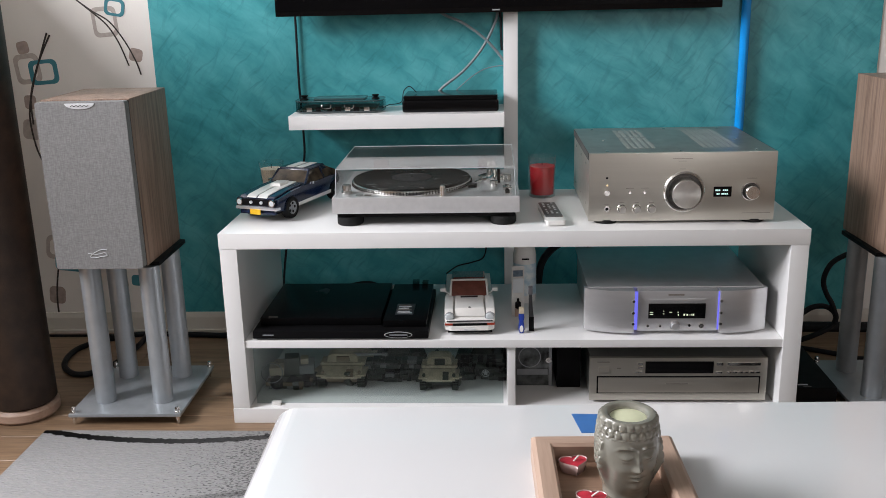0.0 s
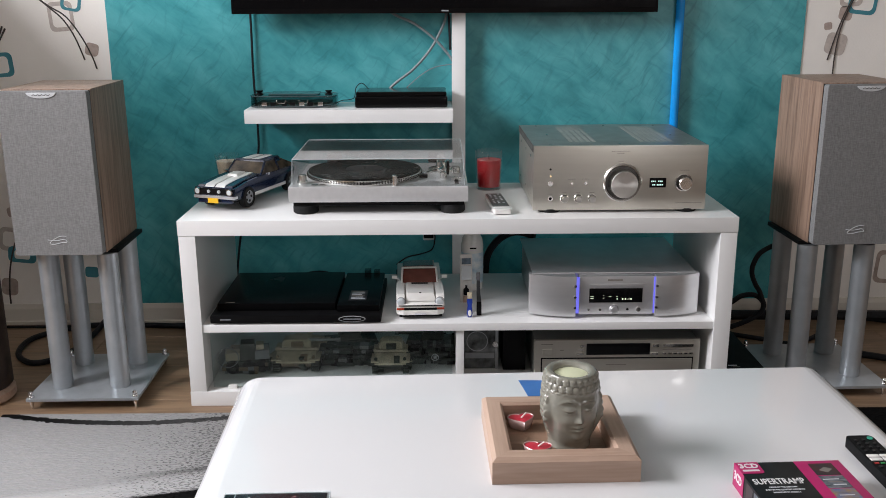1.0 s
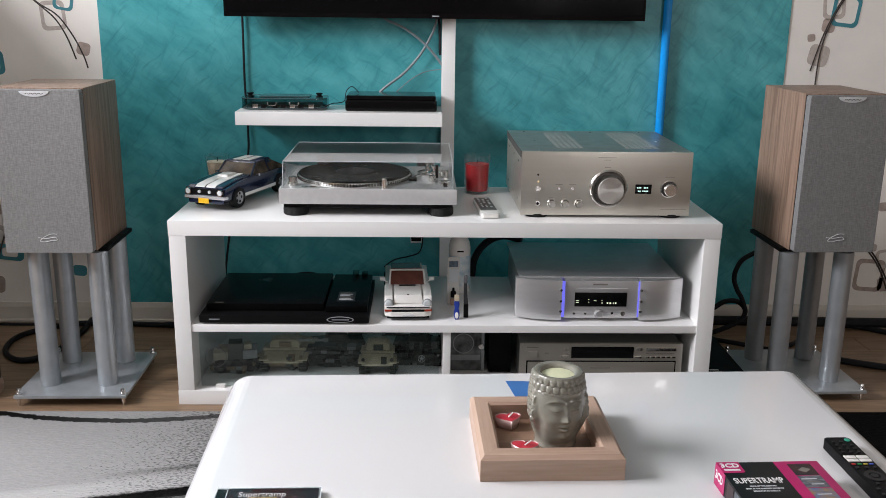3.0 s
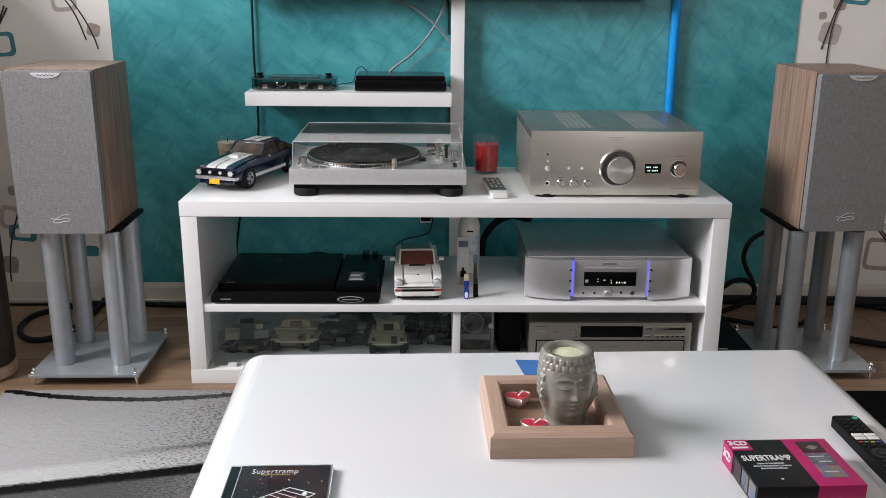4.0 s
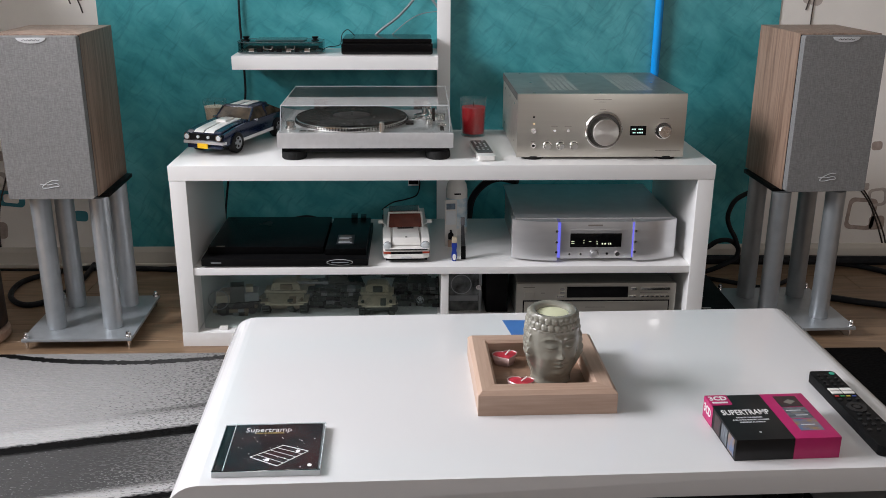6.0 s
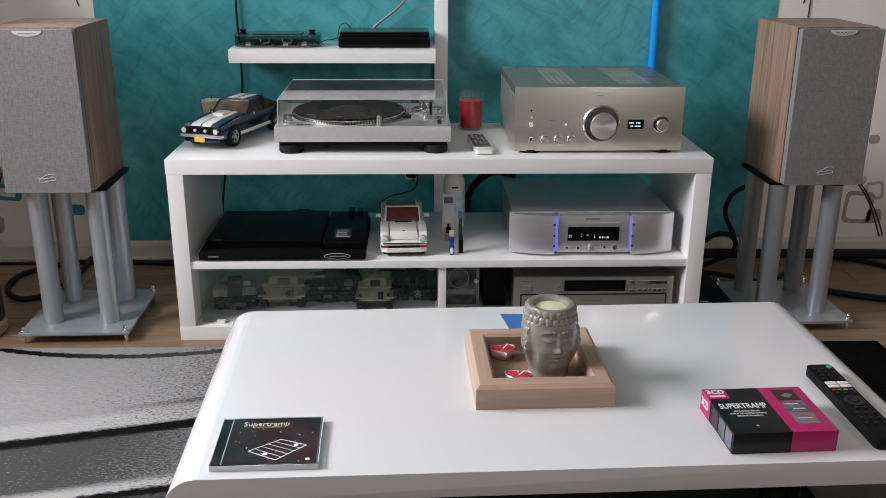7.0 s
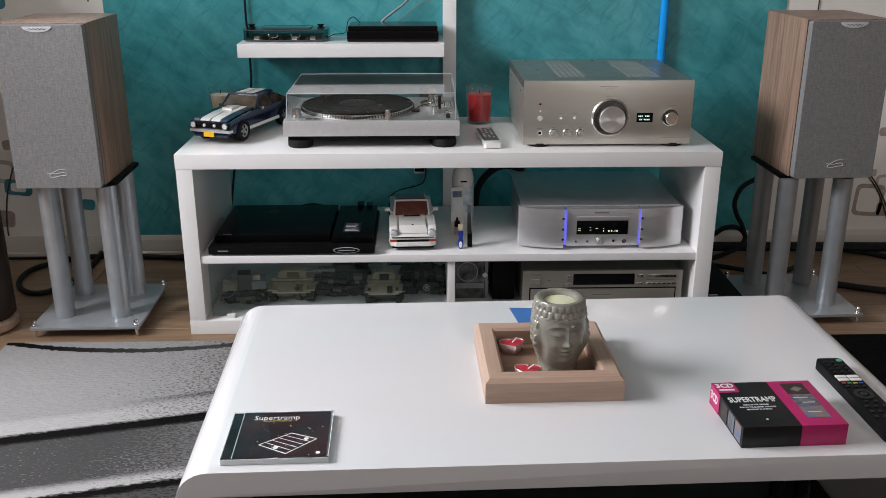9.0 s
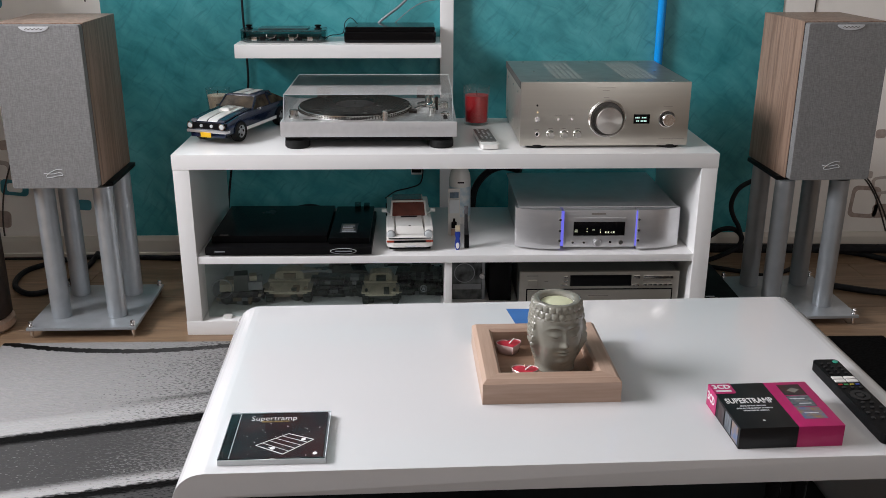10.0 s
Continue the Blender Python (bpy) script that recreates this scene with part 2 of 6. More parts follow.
def cloth(name, a, b, scale):
    """Woven speaker cloth with uneven threads."""
    m = bpy.data.materials.new(name)
    m.use_nodes = True
    n, l = m.node_tree.nodes, m.node_tree.links
    p = n["Principled BSDF"]
    co = n.new("ShaderNodeTexCoord")
    got = []
    for st in ((1, 1, 0.10), (0.18, 1, 1)):
        mp = n.new("ShaderNodeMapping")
        mp.inputs["Scale"].default_value = st
        l.new(co.outputs["Object"], mp.inputs[0])
        t = n.new("ShaderNodeTexNoise")
        t.inputs["Scale"].default_value, t.inputs["Detail"].default_value = scale, 3
        l.new(mp.outputs[0], t.inputs["Vector"])
        got.append(t)
    s = n.new("ShaderNodeMath")
    s.operation = "ADD"
    l.new(got[0].outputs["Fac"], s.inputs[0])
    l.new(got[1].outputs["Fac"], s.inputs[1])
    ramp = n.new("ShaderNodeMapRange")
    ramp.inputs["From Min"].default_value, ramp.inputs["From Max"].default_value = 0.75, 1.25
    l.new(s.outputs[0], ramp.inputs["Value"])
    mix = n.new("ShaderNodeMix")
    mix.data_type = "RGBA"
    mix.inputs["A"].default_value, mix.inputs["B"].default_value = (*a, 1), (*b, 1)
    l.new(ramp.outputs[0], mix.inputs["Factor"])
    l.new(mix.outputs["Result"], p.inputs["Base Color"])
    p.inputs["Roughness"].default_value = 0.9
    bb = n.new("ShaderNodeBump")
    bb.inputs["Strength"].default_value, bb.inputs["Distance"].default_value = 0.5, 0.001
    l.new(s.outputs[0], bb.inputs["Height"])
    l.new(bb.outputs[0], p.inputs["Normal"])
    return m

def rug_pile(name):
    """Wool pile: pale grey fields, charcoal sweeping lines, speckled fades and a black end."""
    m = bpy.data.materials.new(name)
    m.use_nodes = True
    n, l = m.node_tree.nodes, m.node_tree.links
    p = n["Principled BSDF"]
    def math_node(op, a, b=None, c=None):
        k = n.new("ShaderNodeMath")
        k.operation = op
        for i, v in enumerate((a, b, c)):
            if v is None:
                continue
            if isinstance(v, (int, float)):
                k.inputs[i].default_value = v
            else:
                l.new(v, k.inputs[i])
        return k.outputs[0]
    co = n.new("ShaderNodeTexCoord")
    sep = n.new("ShaderNodeSeparateXYZ")
    l.new(co.outputs["Object"], sep.inputs[0])
    tuft = n.new("ShaderNodeTexNoise")
    tuft.inputs["Scale"].default_value, tuft.inputs["Detail"].default_value = 150, 2
    mp = n.new("ShaderNodeMapping")
    mp.inputs["Scale"].default_value = (0.55, 1.5, 1)
    l.new(co.outputs["Object"], mp.inputs[0])
    l.new(mp.outputs[0], tuft.inputs["Vector"])
    jag = math_node("MULTIPLY_ADD", tuft.outputs["Fac"], 0.016, -0.008)
    x, y = sep.outputs["X"], math_node("ADD", sep.outputs["Y"], jag)
    # sweep lines: v is the way from the long black line
    f = math_node("MULTIPLY_ADD", x, 0.225, 2.017)
    v = math_node("SUBTRACT", y, f)
    ramp = n.new("ShaderNodeValToRGB")
    pos = math_node("ADD", v, 0.5)
    l.new(pos, ramp.inputs[0])
    ramp.color_ramp.interpolation = "LINEAR"
    black, dark, mid, pale, light = (0.006, 0.006, 0.006), (0.034, 0.033, 0.032), (0.060, 0.058, 0.057), (0.262, 0.252, 0.246), (0.335, 0.325, 0.318)
    e = ramp.color_ramp.elements
    e[0].position, e[0].color = 0.0, (*mid, 1)
    e[1].position, e[1].color = 1.0, (*pale, 1)
    for q, c in ((0.24, mid), (0.250, black), (0.268, black), (0.273, light), (0.288, light), (0.296, pale), (0.310, mid), (0.470, mid), (0.482, black), (0.510, black), (0.517, light), (0.560, light), (0.585, pale), (0.592, dark), (0.604, dark), (0.610, pale), (0.90, pale)):
        k = e.new(q)
        k.color = (*c, 1)
    # the middle field is charcoal at its far end and fades along the sweep
    fade = n.new("ShaderNodeMapRange")
    fade.inputs["From Min"].default_value, fade.inputs["From Max"].default_value = -0.80, -0.44
    fade.inputs["To Min"].default_value, fade.inputs["To Max"].default_value = 0.0, 1.0
    l.new(x, fade.inputs["Value"])
    low = math_node("MULTIPLY", math_node("LESS_THAN", pos, 0.474), math_node("GREATER_THAN", pos, 0.30))
    soft = n.new("ShaderNodeMix")
    soft.data_type = "RGBA"
    spk = n.new("ShaderNodeTexNoise")
    spk.inputs["Scale"].default_value, spk.inputs["Detail"].default_value = 210, 1
    l.new(mp.outputs[0], spk.inputs["Vector"])
    tufts = n.new("ShaderNodeMapRange")
    tufts.inputs["From Min"].default_value, tufts.inputs["From Max"].default_value = 0.66, 0.76
    l.new(math_node("MULTIPLY_ADD", fade.outputs[0], 0.34, spk.outputs["Fac"]), tufts.inputs["Value"])
    l.new(math_node("MULTIPLY", low, math_node("MULTIPLY", tufts.outputs[0], 0.85)), soft.inputs["Factor"])
    l.new(ramp.outputs[0], soft.inputs["A"])
    soft.inputs["B"].default_value = (*pale, 1)
    # the slim grey line runs out towards the far end
    slim = math_node("MULTIPLY", math_node("LESS_THAN", pos, 0.612), math_node("GREATER_THAN", pos, 0.578))
    gone = n.new("ShaderNodeMix")
    gone.data_type = "RGBA"
    l.new(math_node("MULTIPLY", slim, math_node("SUBTRACT", 1.0, fade.outputs[0])), gone.inputs["Factor"])
    l.new(soft.outputs["Result"], gone.inputs["A"])
    gone.inputs["B"].default_value = (*pale, 1)
    # the thin line that hugs the far edge
    u = math_node("ADD", x, 0.83)
    g = math_node("MULTIPLY_ADD", math_node("MULTIPLY", u, u), 0.46, 2.197)
    d = math_node("ABSOLUTE", math_node("SUBTRACT", y, g))
    line = math_node("LESS_THAN", d, 0.011)
    mixl = n.new("ShaderNodeMix")
    mixl.data_type = "RGBA"
    l.new(line, mixl.inputs["Factor"])
    l.new(gone.outputs["Result"], mixl.inputs["A"])
    lr = n.new("ShaderNodeValToRGB")
    lr.color_ramp.elements[0].position, lr.color_ramp.elements[0].color = 0.0, (*black, 1)
    lr.color_ramp.elements[1].position, lr.color_ramp.elements[1].color = 0.42, (*mid, 1)
    l.new(math_node("ADD", x, 1.05), lr.inputs[0])
    l.new(lr.outputs[0], mixl.inputs["B"])
    # black end
    end = math_node("GREATER_THAN", math_node("MULTIPLY_ADD", sep.outputs["Y"], 0.25, x), 1.10)
    mixe = n.new("ShaderNodeMix")
    mixe.data_type = "RGBA"
    l.new(end, mixe.inputs["Factor"])
    l.new(mixl.outputs["Result"], mixe.inputs["A"])
    mixe.inputs["B"].default_value = (*black, 1)
    # speckles of dark and pale tufts
    area = n.new("ShaderNodeTexNoise")
    area.inputs["Scale"].default_value, area.inputs["Detail"].default_value = 3.2, 2
    l.new(co.outputs["Object"], area.inputs["Vector"])
    right = n.new("ShaderNodeMapRange")
    right.inputs["From Min"].default_value, right.inputs["From Max"].default_value = -0.95, -0.52
    right.inputs["To Min"].default_value, right.inputs["To Max"].default_value = 0.90, 0.555
    l.new(x, right.inputs["Value"])
    thr = math_node("MULTIPLY_ADD", area.outputs["Fac"], -0.26, math_node("ADD", right.outputs[0], 0.06))
    on = math_node("GREATER_THAN", spk.outputs["Fac"], thr)
    mixs = n.new("ShaderNodeMix")
    mixs.data_type, mixs.blend_type = "RGBA", "MULTIPLY"
    l.new(math_node("MULTIPLY", on, 0.75), mixs.inputs["Factor"])
    l.new(mixe.outputs["Result"], mixs.inputs["A"])
    mixs.inputs["B"].default_value = (0.25, 0.25, 0.25, 1)
    tone = n.new("ShaderNodeMix")
    tone.data_type, tone.blend_type = "RGBA", "MULTIPLY"
    tone.inputs["Factor"].default_value = 0.38
    l.new(mixs.outputs["Result"], tone.inputs["A"])
    l.new(tuft.outputs["Color"], tone.inputs["B"])
    up = n.new("ShaderNodeHueSaturation")
    up.inputs["Saturation"].default_value, up.inputs["Value"].default_value = 0.25, 1.22
    l.new(tone.outputs["Result"], up.inputs["Color"])
    l.new(up.outputs[0], p.inputs["Base Color"])
    p.inputs["Roughness"].default_value = 0.95
    p.inputs["Specular IOR Level"].default_value = 0.03
    bb = n.new("ShaderNodeBump")
    bb.inputs["Strength"].default_value, bb.inputs["Distance"].default_value = 0.5, 0.004
    l.new(tuft.outputs["Fac"], bb.inputs["Height"])
    l.new(bb.outputs[0], p.inputs["Normal"])
    return m

TEAL = plaster("teal_lime_paint")
PAPER = stuff("cream_wallpaper", (0.83, 0.80, 0.755), 0.7, vary=0.03, scale=6, bump=0.25, bump_scale=160)
CEIL = stuff("white_ceiling_paint", (0.58, 0.57, 0.55), 0.8, vary=0.02, scale=3, bump=0.1, bump_scale=120)
SKIRT = stuff("cream_gloss_paint", (0.66, 0.62, 0.55), 0.35, vary=0.05, scale=5)
GLOSS = stuff("white_gloss_lacquer", (0.70, 0.70, 0.71), 0.16, vary=0.006, scale=3, coat=0.4, rough_vary=0.03)
FOIL = stuff("white_foil", (0.85, 0.85, 0.845), 0.26, vary=0.006, scale=2.5, rough_vary=0.02)
FLOOR = wood("oak_laminate", (0.31, 0.205, 0.128), (0.205, 0.130, 0.076), (1, 12, 12), 0.45, 2.2)
OAKV = wood("oak_veneer", (0.325, 0.220, 0.162), (0.175, 0.108, 0.075), (16, 16, 0.8), 0.45, 3.6, 0.3)
BEECH = wood("pale_beech", (0.46, 0.325, 0.250), (0.37, 0.250, 0.185), (1, 14, 14), 0.45, 2.2, 0.1)
GRILLE = cloth("grey_speaker_cloth", (0.165, 0.167, 0.168), (0.248, 0.249, 0.249), 560)
BLACK = stuff("matt_black_plastic", (0.006, 0.006, 0.0066), 0.45, vary=0.1, scale=30, bump=0.1, spec=0.09)
PIANO = stuff("gloss_black_plastic", (0.004, 0.004, 0.0045), 0.14, vary=0.05, scale=8, spec=0.22)
RUBBER = stuff("black_rubber", (0.009, 0.009, 0.009), 0.7, vary=0.15, scale=60, bump=0.2, spec=0.25)
STAND = stuff("silver_grey_powder_coat", (0.40, 0.432, 0.458), 0.32, 0.45, vary=0.05, scale=30, bump=0.1, bump_scale=600)
CHROME = stuff("chrome", (0.75, 0.75, 0.76), 0.12, 1.0, vary=0.03, scale=40)
CHAMP = stuff("champagne_brushed_aluminium", (0.545, 0.52, 0.465), 0.36, 0.85, vary=0.03, scale=60, stretch=(0.03, 1, 1), bump=0.06, bump_scale=400)
# CHAMP2 and SILVERL: lid and case tones, darker than CHAMP and SILVER
CHAMP2 = stuff("darker_champagne_lid", (0.27, 0.275, 0.26), 0.34, 0.6, vary=0.04, scale=30, bump=0.05, bump_scale=500)
SILVER = stuff("silver_aluminium", (0.62, 0.62, 0.63), 0.36, 0.75, vary=0.03, scale=60, stretch=(0.03, 1, 1), bump=0.05, bump_scale=400)
SILVERL = stuff("darker_silver_lid", (0.46, 0.47, 0.475), 0.36, 0.6, vary=0.03, scale=30)
PLINTH = stuff("silver_plinth", (0.62, 0.62, 0.625), 0.40, 0.45, vary=0.03, scale=60, bump=0.04, bump_scale=500)
KNOB = stuff("turned_aluminium", (0.78, 0.76, 0.73), 0.2, 1.0, vary=0.04, scale=80)
CLEAR = sheet("clear_acrylic", (0.97, 0.98, 0.98), 1.85)
PANE = sheet("grey_tinted_glass", (0.78, 0.83, 0.82), 1.55)
JAR = sheet("candle_glass", (0.985, 0.985, 0.985), 1.5)
RED = stuff("red_wax", (0.42, 0.012, 0.018), 0.35, vary=0.12, scale=40)
BEIGE = stuff("beige_wax", (0.78, 0.68, 0.53), 0.5, vary=0.1, scale=40)
BLUE = stuff("blue_gloss_tube", (0.008, 0.34, 0.92), 0.16, vary=0.05, scale=12, coat=0.5)
SCREEN = stuff("dark_screen", (0.003, 0.003, 0.0035), 0.10, vary=0.03, scale=5, spec=0.18)
CABLE = stuff("black_cable", (0.008, 0.009, 0.012), 0.55, vary=0.2, scale=90, bump=0.3, bump_scale=500, spec=0.25)
GREYC = stuff("grey_cable", (0.20, 0.245, 0.26), 0.5, vary=0.06, scale=50)
WHITEC = stuff("white_cable", (0.62, 0.64, 0.66), 0.5, vary=0.06, scale=50)
DRUM = stuff("dark_brown_leather", (0.036, 0.019, 0.011), 0.6, vary=0.25, scale=25, bump=0.3, bump_scale=250)
TEALP = stuff("teal_print", (0.05, 0.23, 0.28), 0.7, vary=0.05)
TAUPE = stuff("taupe_print", (0.42, 0.34, 0.30), 0.7, vary=0.12, scale=60)
TAUPE2 = stuff("pale_taupe_print", (0.52, 0.46, 0.42), 0.7, vary=0.1, scale=60)
STEM = stuff("dark_stem_print", (0.05, 0.04, 0.035), 0.7, vary=0.2, scale=60)
CERAMIC = stuff("glazed_taupe_ceramic", (0.245, 0.240, 0.200), 0.20, vary=0.14, scale=26, coat=0.35, rough_vary=0.05)
RUG = rug_pile("wool_rug_pile")


def turned(name, colour, rough):
    """Metal turned on a lathe: its highlights run out from the middle."""
    m = stuff(name, colour, rough, 1.0, vary=0.04, scale=60)
    n, l = m.node_tree.nodes, m.node_tree.links
    t = n.new("ShaderNodeTangent")
    t.direction_type, t.axis = "RADIAL", "Y"
    p = n["Principled BSDF"]
    p.inputs["Anisotropic"].default_value = 0.8
    l.new(t.outputs[0], p.inputs["Tangent"])
    return m

DIAL = turned("turned_dial_face", (0.62, 0.60, 0.57), 0.32)
# dark tone for shade in the knob grooves; the lid's dark flange shares it
DEEP = stuff("shaded_groove", (0.10, 0.095, 0.09), 0.5, 0.4, vary=0.05)
# the side of the room that is never seen: plain warm grey walls
PLAIN = stuff("warm_grey_wall_paint", (0.20, 0.17, 0.145), 0.8, vary=0.03, scale=4, bump=0.1, bump_scale=150)

# ---------------------------------------------------------------- room
WALL_Y = 2.949

def setting(name, bm, material, label, category):
    return solo(name, bm, material, label, category, None, "structure")

floor = setting("floor", block(-2.8, 2.6, -2.5, 3.06, -0.12, -0.004), FLOOR, "oak laminate floor of narrow planks", "floor")
ceiling = setting("ceiling", block(-2.8, 2.6, -2.5, 3.06, 2.45, 2.55), CEIL, "plain white painted ceiling", "ceiling")
wall_north = setting("wall_north", block(-2.8, 2.6, WALL_Y, 3.06, -0.004, 2.45), PAPER, "cream wallpaper with rounded squares and dark stems", "wall")
panel = part("painted_panel", block(-1.045, 1.050, WALL_Y - 0.003, WALL_Y + 0.02, 0.066, 2.45), TEAL, wall_north, "teal brushed lime paint between the strips of wallpaper")
wall_east = setting("wall_east", block(2.5, 2.6, -2.4, WALL_Y, -0.004, 2.45), PLAIN, "plain warm grey wall", "wall")

def wall_with_hole(along, at, thick, a0, a1, h0, h1, lo, hi):
    bm = bmesh.new()
    for b0, b1, z0, z1 in ((a0, h0, -0.004, 2.45), (h1, a1, -0.004, 2.45), (h0, h1, -0.004, lo), (h0, h1, hi, 2.45)):
        if along == "y":
            block(at, at + thick, b0, b1, z0, z1, bm=bm)
        else:
            block(b0, b1, at, at + thick, z0, z1, bm=bm)
    return bm

wall_west = setting("wall_west", wall_with_hole("y", -2.8, 0.1, -2.4, WALL_Y, 0.65, 2.15, 1.38, 2.42), PLAIN, "warm grey wall with a wide window", "wall")
# added out of view: keeps window light off the lower left of the back wall
wall_return = setting("wall_return", block(-2.7, -1.62, 2.02, WALL_Y, -0.004, 1.315), PLAIN, "unseen warm grey half-height wall, added to shade the left of the room", "wall")
wall_south = setting("wall_south", wall_with_hole("x", -2.5, 0.1, -2.7, 2.5, 0.7, 2.3, 1.2, 2.3), PLAIN, "unseen warm grey wall with an added window for the fill lamp", "wall")

def window(name, along, at, h0, h1, lo, hi):
    w = tagged(new(name), "unseen white framed window with a daylight lamp", "window", "", "structure")
    for a0, a1, z0, z1 in ((h0, h0 + 0.06, lo, hi), (h1 - 0.06, h1, lo, hi), (h0 + 0.06, h1 - 0.06, lo, lo + 0.06), (h0 + 0.06, h1 - 0.06, hi - 0.06, hi), ((h0 + h1) / 2 - 0.035, (h0 + h1) / 2 + 0.035, lo + 0.06, hi - 0.06)):
        bm = block(at, at + 0.05, a0, a1, z0, z1, 0.004) if along == "y" else block(a0, a1, at, at + 0.05, z0, z1, 0.004)
        part("window_frame", bm, FOIL, w)

window("window_1", "y", -2.79, 0.65, 2.15, 1.38, 2.42)
# invented opening that goes with the fill lamp
window("window_2", "x", -2.49, 0.7, 2.3, 1.2, 2.3)

skirting = setting("baseboard", slab([(WALL_Y, 0), (WALL_Y, 0.066), (WALL_Y - 0.006, 0.066), (WALL_Y - 0.008, 0.058), (WALL_Y - 0.011, 0.050), (WALL_Y - 0.013, 0.012), (WALL_Y - 0.020, 0.010), (WALL_Y - 0.020, 0)], -2.7, 2.5, "x", 0.001), SKIRT, "cream painted skirting board with a small foot moulding", "skirting board")

# ---------------------------------------------------------------- rug
rug = solo("rug", block(-1.16, 1.115, 0.35, 2.25, -0.002, 0.010, 0.004), RUG, "grey wool rug with charcoal sweeping lines and a black end", "rug", Matrix.Translation((0.018, -0.174, 0)) @ Matrix.Diagonal((1.015, 1.0726, 1, 1)))

# ---------------------------------------------------------------- television bench
bench = thing("tv_bench", "white foil television bench with open shelves", "tv bench", (-0.0095, 2.30, 0))
part("top", block(-0.6915, 0.6915, 0, 0.459, 0.4531, 0.4917, 0.0015), FOIL, bench)
part("side_panel", block(-0.6905, -0.6490, 0.001, 0.442, 0.0395, 0.4527, 0.001), FOIL, bench)
part("side_panel", block(0.6490, 0.6905, 0.001, 0.442, 0.0395, 0.4527, 0.001), FOIL, bench)
part("bottom_panel", block(-0.6915, 0.6915, 0, 0.442, 0.0, 0.0392, 0.0015), FOIL, bench)
part("shelf", block(-0.6488, 0.6488, 0.004, 0.442, 0.1995, 0.2193, 0.001), FOIL, bench)
part("divider", block(-0.0056, 0.0141, 0.012, 0.36, 0.0394, 0.1993, 0.001), FOIL, bench)
SH, LO, TOP = 0.2195, 0.0394, 0.4919

# ---------------------------------------------------------------- coffee table
TZ = 0.363
def table_outline():
    out = []
    r, x0, x1, th = 0.045, -0.512, 0.561, 0.0375
    for k in range(9):
        a = radians(180 - 90 * k / 8)
        out.append((x0 + r + r * math.cos(a), TZ - r + r * math.sin(a)))
    for k in range(9):
        a = radians(90 - 90 * k / 8)
        out.append((x1 - r + r * math.cos(a), TZ - r + r * math.sin(a)))
    out += [(x1, 0.01), (x1 - th, 0.01)]
    for k in range(5):
        a = radians(90 * k / 4)
        out.append((x1 - th - 0.012 + 0.012 * math.cos(a), TZ - th - 0.012 + 0.012 * math.sin(a)))
    for k in range(5):
        a = radians(90 + 90 * k / 4)
        out.append((x0 + th + 0.012 + 0.012 * math.cos(a), TZ - th - 0.012 + 0.012 * math.sin(a)))
    out += [(x0 + th, 0.01), (x0, 0.01)]
    return out

table = thing("coffee_table", "white gloss coffee table with rounded waterfall ends", "coffee table", (0.10, 1.20, 0), 1.6)
part("tabletop", slab(table_outline(), -0.116, 0.444, "y", 0.0015), GLOSS, table)
part("lower_shelf", block(-0.468, 0.517, -0.10, 0.425, 0.100, 0.110, 0.001), BLACK, table, "black glass lower shelf")

